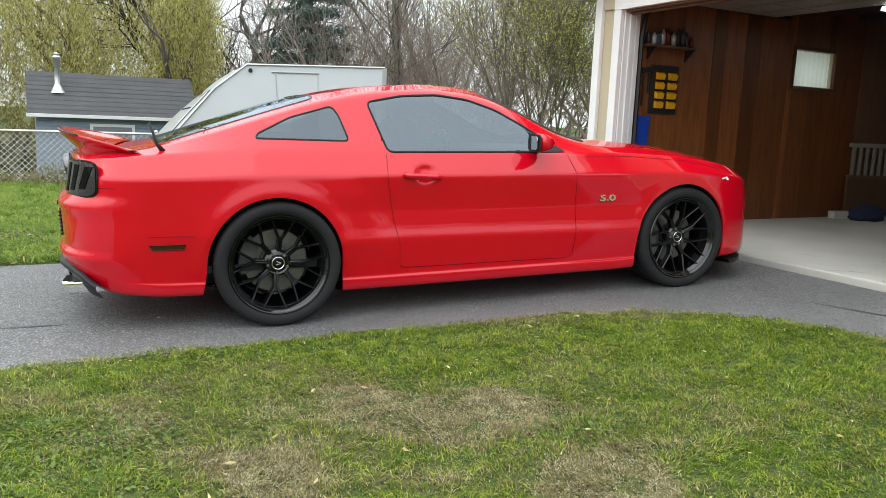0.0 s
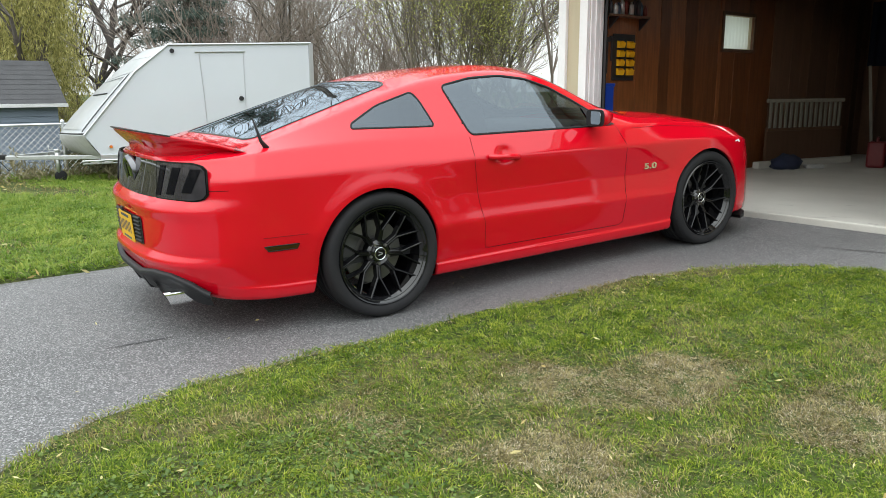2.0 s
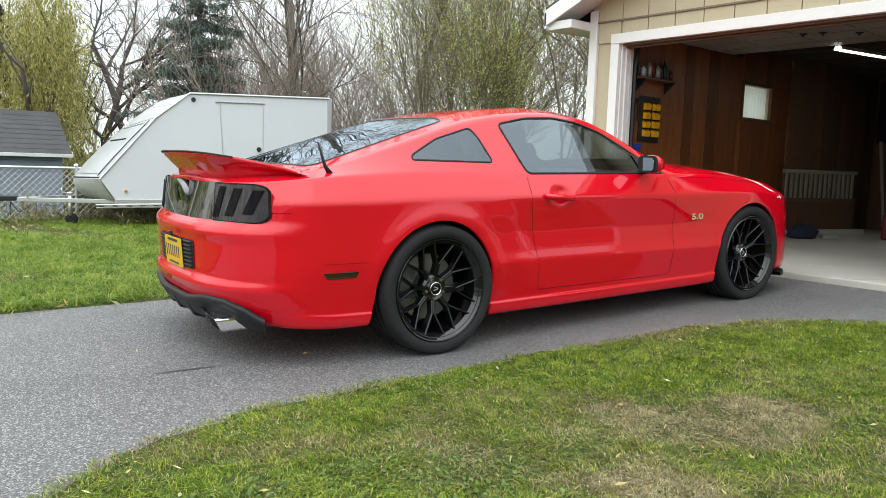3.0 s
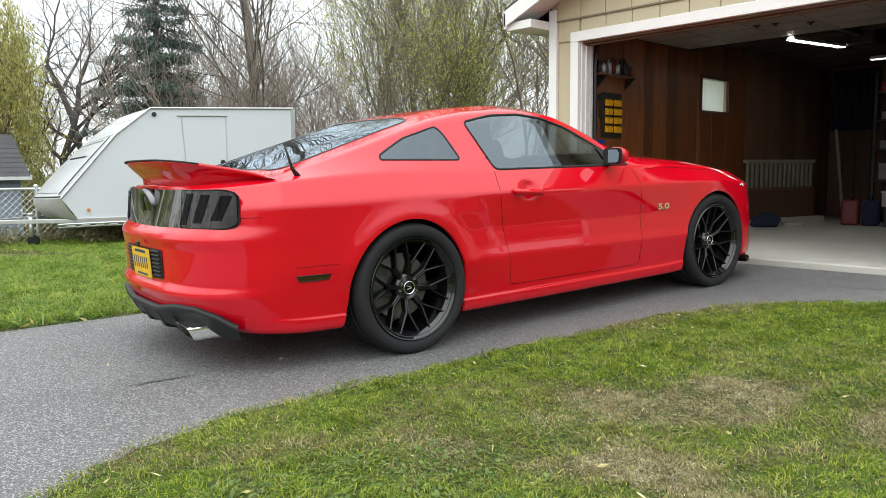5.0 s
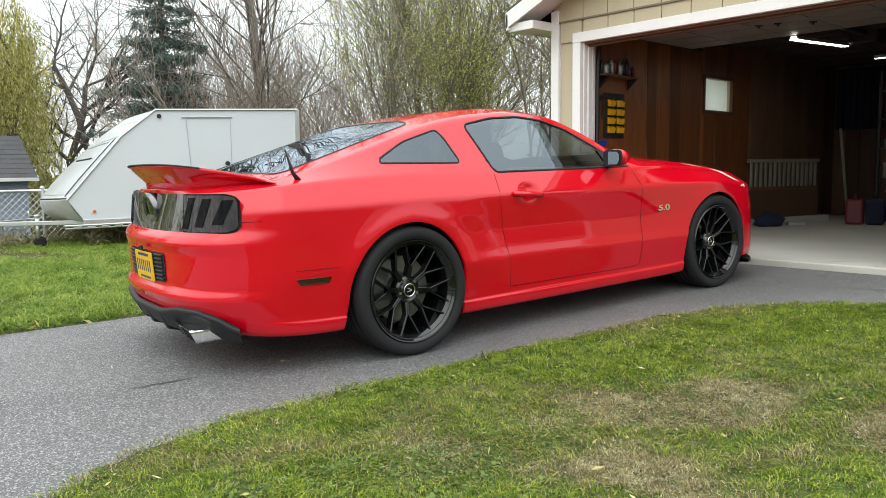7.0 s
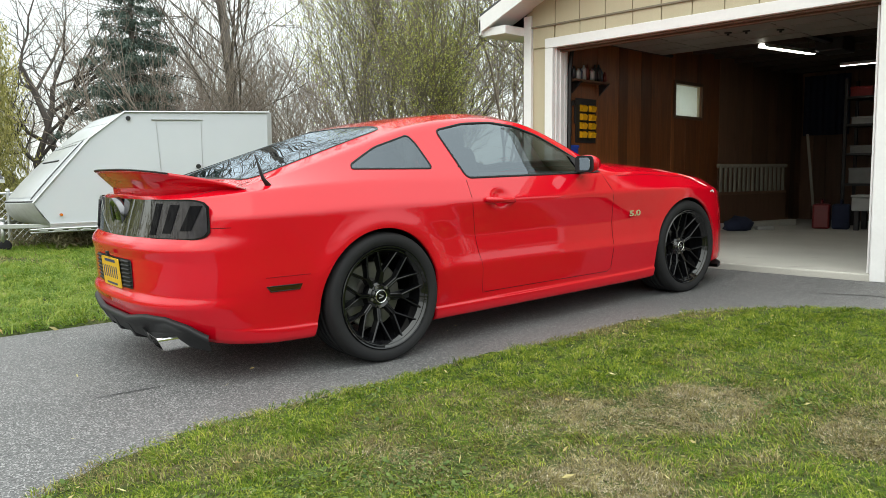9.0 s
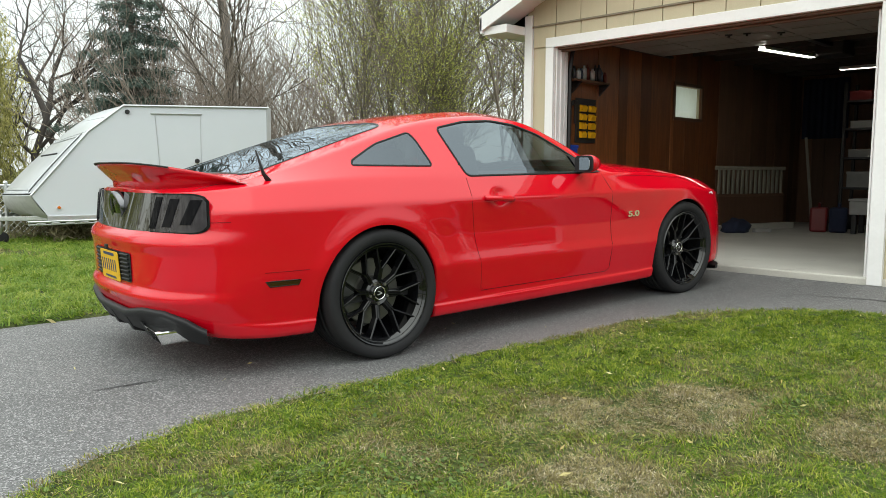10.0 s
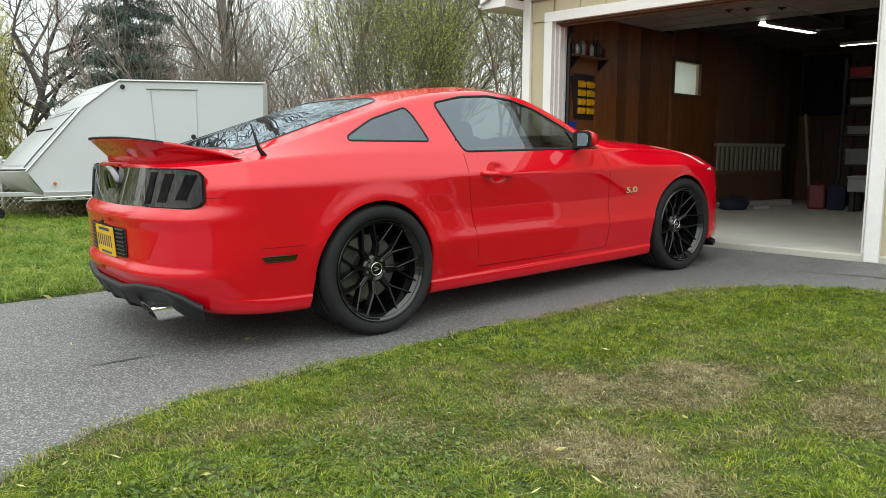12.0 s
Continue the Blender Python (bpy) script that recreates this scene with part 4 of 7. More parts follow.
# cabin: floor, two front seats, rear bench, dash and wheel
fl = bmesh.new()
box(fl, -0.5, 2.2, -0.80, 0.80, 0.30, 0.34)
part("cabin_floor", fl, cabin_trim, red_coupe)
for s in (-1, 1):
    st = bmesh.new()
    box(st, 0.92, 1.40, s * 0.38 - 0.25, s * 0.38 + 0.25, 0.34, 0.56, 0.06)
    box(st, -0.07, 0.07, s * 0.38 - 0.24, s * 0.38 + 0.24, 0.0, 0.62, 0.06, pose(0.99, 0, 0.52, 0, -14, 0))
    box(st, -0.045, 0.045, s * 0.38 - 0.13, s * 0.38 + 0.13, 0.58, 0.74, 0.04, pose(1.0, 0, 0.52, 0, -11, 0))
    part("front_seat", st, seat_cloth, red_coupe, "charcoal front seat", smooth=True)
bench = bmesh.new()
box(bench, -0.1, 0.4, -0.6, 0.6, 0.34, 0.56, 0.05)
box(bench, -0.06, 0.06, -0.6, 0.6, 0, 0.45, 0.05, pose(-0.08, 0, 0.5, 0, -24, 0))
part("rear_bench", bench, seat_cloth, red_coupe, smooth=True)
shelf = bmesh.new()
box(shelf, -0.68, -0.2, -0.62, 0.62, 0.88, 0.91, 0.01)
part("parcel_shelf", shelf, cabin_trim, red_coupe)
dash = bmesh.new()
box(dash, 1.62, 2.15, -0.76, 0.76, 0.60, 0.93, 0.07)
part("dashboard", dash, cabin_trim, red_coupe, smooth=True)
ring_ = bmesh.new()
loop = [Vector((1.42 + 0.05 * math.sin(a), 0.38 + 0.18 * math.cos(a), 0.86 + 0.17 * math.sin(a))) for a in np.linspace(0, 2 * math.pi, 25)]
tube(ring_, loop, 0.015, 8)
rod(ring_, (1.42, 0.38, 0.86), (1.68, 0.38, 0.78), 0.04)
part("steering_wheel", ring_, satin_black, red_coupe, smooth=True)


# wheels
def wheel_meshes(width):
    t = bmesh.new()
    h = width / 2
    prof = [(0.268, -h + 0.024), (0.280, -h + 0.008), (0.300, -h), (0.320, -h + 0.001), (0.333, -h + 0.008), (0.340, -h + 0.022), (0.344, -h + 0.045)]
    for k in range(4):
        y0 = -h + 0.055 + k * (width - 0.11) / 4
        y1 = y0 + (width - 0.11) / 4
        prof += [(0.345, y0), (0.345, y1 - 0.010), (0.337, y1 - 0.009), (0.337, y1 - 0.001)]
    prof += [(0.344, h - 0.045), (0.340, h - 0.022), (0.333, h - 0.008), (0.320, h - 0.001), (0.300, h), (0.280, h - 0.008), (0.268, h - 0.024)]
    lathe(t, prof, 72, closed=True)
    for k in range(72 if width < 0.28 else 0):
        a = 2 * math.pi * k / 72
        for s in (-1, 1):
            box(t, -0.005, 0.005, s * (h - 0.035) - 0.016, s * (h - 0.035) + 0.016, 0.334, 0.3405, m=Matrix.Rotation(a, 4, "Y"))
    bmesh.ops.recalc_face_normals(t, faces=t.faces[:])
    tyre = mesh_of("tyre", t, rubber, True)
    r = bmesh.new()
    lathe(r, [(0.215, h - 0.02), (0.262, h - 0.03), (0.262, -h + 0.05), (0.272, -h + 0.035), (0.276, -h + 0.014), (0.270, -h + 0.006), (0.264, -h + 0.008), (0.255, -h + 0.019), (0.251, -h + 0.020), (0.240, -h + 0.034), (0.236, -h + 0.040), (0.234, -h + 0.10), (0.215, h - 0.06)], 72)
    f = -h + 0.055          # face of the spokes
    sk = bmesh.new()
    for s in (-1, 1):
        p0 = Vector((math.cos(s * 0.09), 0, math.sin(s * 0.09))) * 0.06
        p1 = Vector((math.cos(s * 0.045), 0, math.sin(s * 0.045))) * 0.132
        p2 = Vector((math.cos(s * 0.262), 0, math.sin(s * 0.262))) * 0.262
        q = []
        for p, wd, y0, y1 in ((p0, 0.0105, f + 0.022, f + 0.065), (p1, 0.0085, f + 0.006, f + 0.045), (p2, 0.0070, f - 0.034, f + 0.02)):
            n_ = Vector((-p.z, 0, p.x)).normalized()
            q.append([sk.verts.new(p + n_ * wd * e + Vector((0, y, 0))) for e, y in ((-1, y1), (-0.75, y0 + 0.004), (-0.3, y0), (0.3, y0), (0.75, y0 + 0.004), (1, y1))])
        for m0, m1 in zip(q, q[1:]):
            for j in range(6):
                sk.faces.new((m0[j], m0[(j + 1) % 6], m1[(j + 1) % 6], m1[j]))
    bmesh.ops.recalc_face_normals(sk, faces=sk.faces[:])
    spoke = mesh_of("spoke", sk, gloss_black)
    lathe(r, [(0.001, f + 0.03), (0.045, f + 0.03), (0.062, f + 0.02), (0.074, f + 0.03), (0.080, f + 0.07), (0.001, f + 0.075)], 40)
    bmesh.ops.recalc_face_normals(r, faces=r.faces[:])
    rim = mesh_of("wheel", r, rim_black, True)
    rim.set_sharp_from_angle(angle=radians(22))
    d = bmesh.new()
    lathe(d, [(0.09, f + 0.10), (0.175, f + 0.10), (0.178, f + 0.104), (0.178, f + 0.122), (0.175, f + 0.126), (0.09, f + 0.126)], 48, closed=True)
    lathe(d, [(0.001, f + 0.085), (0.085, f + 0.085), (0.09, f + 0.10), (0.09, f + 0.126)], 48)
    for k in range(24):
        a = 2 * math.pi * k / 24
        for rr in (0.115, 0.14, 0.16):
            rod(d, (rr * math.cos(a + rr * 6), f + 0.0985, rr * math.sin(a + rr * 6)), (rr * math.cos(a + rr * 6), f + 0.101, rr * math.sin(a + rr * 6)), 0.004, seg=6)
    disc = mesh_of("brake_disc", d, cast_iron)
    c = bmesh.new()
    outl = [(0.115 * math.cos(a), 0.115 * math.sin(a)) for a in np.linspace(2.3, 3.5, 8)] + [(0.205 * math.cos(a), 0.205 * math.sin(a)) for a in np.linspace(3.5, 2.3, 8)]
    prism(c, outl, 0.06, Matrix.Translation((0, f + 0.078, 0)), 0.006)
    cal = mesh_of("brake_caliper", c, caliper_grey)
    cp = bmesh.new()
    lathe(cp, [(0.031, f + 0.008), (0.0335, f + 0.005), (0.036, f + 0.008), (0.037, f + 0.03)], 32)
    ring_mesh = mesh_of("cap_ring", cp, chrome, True)
    cc = bmesh.new()
    lathe(cc, [(0.001, f + 0.012), (0.022, f + 0.013), (0.030, f + 0.015)], 24)
    le = bmesh.new()
    for s in (-1, 1):
        box(le, -0.014, 0.014, f + 0.009, f + 0.0125, s * 0.006 - 0.0022, s * 0.006 + 0.0022, m=Matrix.Rotation(s * 0.3, 4, "Y"))
    crest = mesh_of("cap_crest", le, crest_white)
    cap = mesh_of("centre_cap", cc, [gloss_black])
    nb = bmesh.new()
    rod(nb, (0.056, f + 0.012, 0), (0.056, f + 0.04, 0), 0.0085, seg=6)
    nuts = mesh_of("lug_nut", nb, cast_iron)
    return tyre, rim, disc, cal, ring_mesh, cap, nuts, spoke, crest


for cx, width, outer in ((0.0, 0.295, 0.928), (WHEELBASE, 0.265, 0.905)):
    tyre, rim, disc, cal, ring_mesh, cap, nuts, spoke, crest = wheel_meshes(width)
    for s in (-1, 1):
        m = pose(cx, s * (outer - width / 2), AXLE, 0, 0, 0 if s < 0 else 180) @ Matrix.Rotation(0.35 if cx else 0.12, 4, "Y")
        wheel = part("wheel", rim, None, red_coupe, "gloss black alloy wheel with forked spokes", m=m)
        part("tyre", tyre, None, wheel, "black low-profile tyre")
        part("brake_disc", disc, None, wheel, "drilled steel brake disc")
        part("brake_caliper", cal, None, wheel, m=Matrix.Rotation(-0.35 if cx else -0.12, 4, "Y"))
        part("cap_ring", ring_mesh, None, wheel, "bright ring round the centre cap")
        part("centre_cap", cap, None, wheel)
        part("cap_crest", crest, None, wheel, "pale crest on the centre cap")
        for k in range(5):
            part("lug_nut", nuts, None, wheel, m=Matrix.Rotation(2 * math.pi * k / 5 + 0.3, 4, "Y"))
        for k in range(8):
            part("spoke", spoke, None, wheel, m=Matrix.Rotation(2 * math.pi * k / 8, 4, "Y"))

# ---- ground, driveway, slab ----
def rise(x, y):
    """Height of the ground: the drive climbs to the garage, the land falls away behind the fence."""
    x, y = np.asarray(x, float), np.asarray(y, float)
    up = 0.0345 * np.clip(y, 0, 4.0) * np.clip((x + 6.5) / 4.2, 0, 1)
    s = np.clip((-x - 9.6) / 7.0, 0, 1)
    return up - 1.25 * s * s * (3 - 2 * s)


EDGE = [(3.0, -4.6), (1.9, -3.4), (1.1, -2.5), (0.66, -1.97), (0.45, -1.63), (0.36, -1.15), (0.35, -0.66), (0.37, 0.03), (0.44, 0.68), (0.56, 1.55),
        (0.78, 2.10), (1.10, 2.47), (1.48, 2.69), (2.0, 2.82), (3.2, 2.86), (7.5, 2.9)]
DRIVE = EDGE + [(7.5, 3.84), (-2.1, 3.84), (-2.12, 2.5), (-2.22, 0.5), (-2.22, -0.9), (-2.20, -1.8), (-2.4, -3.5), (-2.6, -30), (3.4, -30), (3.4, -6)]


def within(poly, x, y):
    c = np.zeros(np.shape(x), bool)
    for (x0, y0), (x1, y1) in zip(poly, poly[1:] + poly[:1]):
        hit = (y0 > y) != (y1 > y)
        c ^= hit & (x < (x1 - x0) * (y - y0) / (y1 - y0 + 1e-12) + x0)
    return c


def to_rim(poly, x, y):
    best = np.full(np.shape(x), 9e9)
    for (x0, y0), (x1, y1) in zip(poly, poly[1:] + poly[:1]):
        dx, dy = x1 - x0, y1 - y0
        t = np.clip(((x - x0) * dx + (y - y0) * dy) / (dx * dx + dy * dy), 0, 1)
        best = np.minimum(best, np.hypot(x - x0 - t * dx, y - y0 - t * dy))
    return best


def steps(*runs):
    return np.unique(np.concatenate([np.arange(a, b, s) for a, b, s in runs]).round(4))


gx = steps((-900, -100, 100), (-100, -24, 6), (-24, -3, 0.7), (-3, 5, 0.16), (5, 12, 0.7), (12, 100, 8), (100, 901, 100))
gy = steps((-900, -100, 100), (-100, -12, 8), (-12, -6.6, 0.7), (-6.6, 4.2, 0.16), (4.2, 20, 0.8), (20, 100, 8), (100, 901, 100))
GX, GY = np.meshgrid(gx, gy, indexing="ij")
GZ = rise(GX, GY) + 0.012
under = (within(DRIVE, GX, GY) & (to_rim(DRIVE, GX, GY) > 0.06)) | ((GX > -2.2) & (GX < 3.3) & (GY > 3.66) & (GY < 11))
GZ = np.where(under, GZ - 0.09, GZ)
bm = bmesh.new()
vs = [[bm.verts.new((GX[i, j], GY[i, j], GZ[i, j])) for j in range(len(gy))] for i in range(len(gx))]
for i in range(len(gx) - 1):
    for j in range(len(gy) - 1):
        bm.faces.new((vs[i][j], vs[i + 1][j], vs[i + 1][j + 1], vs[i][j + 1]))
lawn_soil = bpy.data.materials.new("lawn_soil")
lawn_soil.use_nodes = True
t = lawn_soil.node_tree
b = t.nodes["Principled BSDF"]
b.inputs["Roughness"].default_value = 0.95
b.inputs["Specular IOR Level"].default_value = 0.15
co = t.nodes.new("ShaderNodeTexCoord")
layers = ((0.55, 0.40, 0.62, (0.045, 0.072, 0.014), (0.070, 0.098, 0.022)), (1.7, 0.54, 0.68, None, (0.115, 0.10, 0.05)), (45.0, 0.42, 0.7, None, (0.018, 0.022, 0.008)))
last = None
for sc, lo, hi, first, colour in layers:
    n = t.nodes.new("ShaderNodeTexNoise")
    n.inputs["Scale"].default_value, n.inputs["Detail"].default_value = sc, 5.0
    t.links.new(co.outputs["Object"], n.inputs["Vector"])
    mr = t.nodes.new("ShaderNodeMapRange")
    mr.inputs["From Min"].default_value, mr.inputs["From Max"].default_value = lo, hi
    t.links.new(n.outputs["Fac"], mr.inputs[0])
    mx = t.nodes.new("ShaderNodeMix")
    mx.data_type = "RGBA"
    t.links.new(mr.outputs[0], mx.inputs["Factor"])
    if last is None:
        mx.inputs["A"].default_value = (*first, 1)
    else:
        t.links.new(last, mx.inputs["A"])
    mx.inputs["B"].default_value = (*colour, 1)
    last = mx.outputs["Result"]
t.links.new(last, b.inputs["Base Color"])
bp = t.nodes.new("ShaderNodeBump")
bp.inputs["Strength"].default_value, bp.inputs["Distance"].default_value = 0.8, 0.03
n = t.nodes.new("ShaderNodeTexNoise")
n.inputs["Scale"].default_value = 28.0
t.links.new(co.outputs["Object"], n.inputs["Vector"])
t.links.new(n.outputs["Fac"], bp.inputs["Height"])
t.links.new(bp.outputs[0], b.inputs["Normal"])
solid("ground", bm, lawn_soil, "mown lawn ground with thin dry patches", "ground", kind="structure", smooth=True)

# the drive: an asphalt sheet with a crumbling, slightly rounded edge
rng = np.random.default_rng(3)
rim = []
for (x0, y0), (x1, y1) in zip(DRIVE, DRIVE[1:] + DRIVE[:1]):
    n = max(1, int(math.hypot(x1 - x0, y1 - y0) / 0.07)) if y0 > -8 else 1
    rim += [(x0 + (x1 - x0) * k / n, y0 + (y1 - y0) * k / n) for k in range(n)]
rim = [(x + (rng.normal(0, 0.010) if y < 3.8 else 0), y + (rng.normal(0, 0.010) if y < 3.8 else 0)) for x, y in rim]
bm = bmesh.new()
f = bm.faces.new([bm.verts.new((x, y, 0)) for x, y in rim])
bmesh.ops.triangulate(bm, faces=[f])
bmesh.ops.bisect_plane(bm, geom=bm.verts[:] + bm.edges[:] + bm.faces[:], plane_co=(0, 0, 0), plane_no=(0, 1, 0))
for k in np.arange(0.5, 3.9, 0.5):
    bmesh.ops.bisect_plane(bm, geom=bm.verts[:] + bm.edges[:] + bm.faces[:], plane_co=(0, k, 0), plane_no=(0, 1, 0))
rim_edges = [e for e in bm.edges if len(e.link_faces) == 1]
made = bmesh.ops.extrude_edge_only(bm, edges=rim_edges)["geom"]
low = {v for v in made if isinstance(v, bmesh.types.BMVert)}
for v in bm.verts:
    v.co.z = float(rise(v.co.x, v.co.y)) + (-0.08 if v in low else 0.0)
bmesh.ops.recalc_face_normals(bm, faces=bm.faces[:])
drive = solid("driveway", bm, asphalt, "worn grey asphalt driveway with hairline cracks", "driveway", kind="structure")
tar = mat("old_tar", (0.055, 0.055, 0.057), 0.7, vary=0.4, scale=20)
for pts, w in (([(-0.39, -1.36), (-0.385, -1.25), (-0.37, -1.13), (-0.36, -1.03)], 0.008),
               ([(0.9, 3.1), (1.4, 3.25), (2.1, 3.22)], 0.010)):
    c = bmesh.new()
    row = []
    for i, (x, y) in enumerate(pts):
        k = w * (0.35 if i in (0, len(pts) - 1) else 1.0) * rng.uniform(0.7, 1.2)
        (xa, ya), (xb, yb) = pts[max(i - 1, 0)], pts[min(i + 1, len(pts) - 1)]
        L = math.hypot(xb - xa, yb - ya)
        row.append([c.verts.new((x - d * (yb - ya) / L, y + d * (xb - xa) / L, float(rise(x, y)) + 0.0035)) for d in (-k, k)])
    for p, q in zip(row, row[1:]):
        c.faces.new((p[0], p[1], q[1], q[0]))
    bmesh.ops.recalc_face_normals(c, faces=c.faces[:])
    part("tar_mark", c, tar, drive, "dark tar streak")
# soil verge along both edges of the drive
for line, out_ in ((EDGE, 1), (DRIVE[len(EDGE) + 1:len(EDGE) + 7], 1)):
    c = bmesh.new()
    row = []
    fine = [Vector(a) + (Vector(b_) - Vector(a)) * k / 8 for a, b_ in zip(line, line[1:]) for k in range(8)] + [Vector(line[-1])]
    for i, p in enumerate(fine):
        d = (fine[min(i + 1, len(fine) - 1)] - fine[max(i - 1, 0)]).normalized()
        n = Vector((d.y, -d.x))
        row.append([c.verts.new((p.x + n.x * o, p.y + n.y * o, float(rise(p.x, p.y)) + z)) for o, z in ((-0.012, 0.002), (0.03, 0.011), (0.16, 0.0135), (0.24, 0.004))])
    for p, q in zip(row, row[1:]):
        for k in range(3):
            c.faces.new((p[k], p[k + 1], q[k + 1], q[k]))
    bmesh.ops.recalc_face_normals(c, faces=c.faces[:])
    solid("verge", c, lawn_soil, "strip of bare soil along the drive's edge", "verge", kind="structure")
SLAB = 0.188
bm = bmesh.new()
box(bm, -1.99, 2.8, 3.86, 10.7, -0.05, SLAB, 0.012)
floor = solid("floor", bm, concrete, "pale concrete garage slab with a chipped front edge", "floor", kind="structure")
stain = mat("slab_crack", (0.16, 0.15, 0.13), 0.9, vary=0.4)
for pts, w in (([(0.545, 3.868), (0.60, 3.95), (0.63, 4.02), (0.74, 4.10)], 0.007), ([(0.0, 4.35), (0.12, 4.38)], 0.009), ([(0.42, 4.75), (0.50, 4.77)], 0.012), ([(0.95, 3.90), (1.02, 3.905)], 0.012)):
    c = bmesh.new()
    row = [[c.verts.new((x, y + d * w * (0.3 if i in (0, len(pts) - 1) else 1), SLAB + 0.0035)) for d in (-1, 1)] for i, (x, y) in enumerate(pts)]
    for p, q in zip(row, row[1:]):
        c.faces.new((p[0], p[1], q[1], q[0]))
    bmesh.ops.recalc_face_normals(c, faces=c.faces[:])
    part("crack", c, stain, floor)

# ---- garage ----
FX, FY = -2.23, 3.86           # outer corner, front face
DL, DR, DT = -1.85, 1.20, 2.262  # the doorway
GR = 3.05                      # right outer corner
bm = bmesh.new()
box(bm, FX, DL, FY + 0.02, FY + 0.20, 0.02, 2.66)
box(bm, DR, GR, FY + 0.02, FY + 0.20, 0.02, 2.66)
box(bm, DL, DR, FY + 0.02, FY + 0.20, DT, 2.66)
f = [bm.verts.new(p) for p in ((FX, FY + 0.02, 2.66), (GR, FY + 0.02, 2.66), ((FX + GR) / 2, FY + 0.02, 3.76), (FX, FY + 0.20, 2.66), (GR, FY + 0.20, 2.66), ((FX + GR) / 2, FY + 0.20, 3.76))]
for k in ((0, 1, 2), (5, 4, 3), (0, 3, 4, 1), (1, 4, 5, 2), (2, 5, 3, 0)):
    bm.faces.new([f[i] for i in k])
wall_front = solid("wall_front", bm, beige_siding, "beige vertical-grooved garage front wall", "wall", kind="structure")
x = FX + 0.10
while x < GR - 0.05:
    w = min(0.300, GR - 0.03 - x)
    for z0, z1 in ((0.10, 2.490), (2.505, 3.62)):
        if z0 < 1:
            spans = [(z0, z1)] if x + w < DL + 0.02 or x > DR - 0.02 else [(DT + 0.02, z1)]
        else:
            mid = (FX + GR) / 2
            top_z = min(2.67 + (x + w / 2 - FX) * 0.4167, 2.67 + (GR - x - w / 2) * 0.4167)
            spans = [(z0, top_z)] if top_z > z0 + 0.03 else []
        for a, c in spans:
            bb = bmesh.new()
            x1 = x + w
            if z0 < 1 and x < DL < x1:
                x1 = DL
            box(bb, x + 0.004, x1 - 0.004, FY + (0.0 if z0 < 1 else -0.010), FY + 0.0185, a, c, 0.003)
            part("siding_board", bb, beige_siding, wall_front)
    x += 0.300
# strip at the lap in darkened siding beige: the lap's shadow put into colour
bm = bmesh.new()
box(bm, FX, GR, FY - 0.016, FY + 0.0, 2.488, 2.506, 0.002)
part("flashing", bm, mat("lap_shade", (0.20, 0.17, 0.12), 0.7, vary=0.3), wall_front, "dark strip coloured as the shade under the siding lap")

trim_boards = (("corner_board", FX - 0.004, FX + 0.095, -0.022, 0.02, 0.06, 2.62), ("corner_board", GR - 0.095, GR + 0.004, -0.022, 0.02, 0.06, 2.62),
               ("door_casing", DL - 0.10, DL, -0.024, 0.02, 0.135, 2.262), ("door_casing", DR, DR + 0.105, -0.024, 0.02, 0.135, 2.262), ("head_casing", DL - 0.10, DR + 0.105, -0.026, 0.02, 2.263, 2.362))
for n, x0, x1, y0, y1, z0, z1 in trim_boards:
    bm = bmesh.new()
    box(bm, x0, x1, FY + y0, FY + y1, z0, z1, 0.004)
    solid("trim", bm, white_paint, "white painted %s of the garage" % n.replace("_", " "), "trim", kind="structure")
for n, x0, x1, z0, z1 in (("jamb", DL, DL + 0.018, SLAB - 0.03, DT), ("jamb", DR - 0.018, DR, SLAB - 0.03, DT), ("head", DL + 0.018, DR - 0.018, DT - 0.02, DT)):
    bm = bmesh.new()
    box(bm, x0, x1, FY + 0.021, FY + 0.21, z0, z1, 0.003)
    if n == "jamb":
        s = 1 if x0 < 0 else -1
        a, c = sorted((x0 + s * 0.018, x0 + s * 0.034))
        box(bm, a, c, FY + 0.075, FY + 0.115, z0, z1 - 0.02, 0.003)
        box(bm, a, c - 0.006, FY + 0.150, FY + 0.175, z0, z1 - 0.02, 0.003)
    else:
        box(bm, x0, x1, FY + 0.075, FY + 0.115, z0 - 0.02, z0, 0.003)
    solid("trim", bm, white_paint if n == "jamb" else dark_wood, "white painted doorway lining with weather strip" if n == "jamb" else "dark wooden head lining of the doorway", "trim", kind="structure")

# side and back walls, with the small window let into the left one
WY0, WY1, WZ0, WZ1 = 6.44, 7.13, 1.70, 2.10
LW = -1.915     # inner face of the left wall's boards
bm = bmesh.new()
for y0, y1, z0, z1 in ((FY + 0.20, WY0, 0.02, 2.56), (WY1, 10.6, 0.02, 2.56), (WY0, WY1, 0.02, WZ0), (WY0, WY1, WZ1, 2.56)):
    box(bm, FX, LW - 0.02, y0, y1, z0, z1)
wall_left = solid("wall_left", bm, beige_siding, "garage side wall, boarded inside with varnished wood", "wall", kind="structure")
rng = np.random.default_rng(11)
y = FY + 0.205
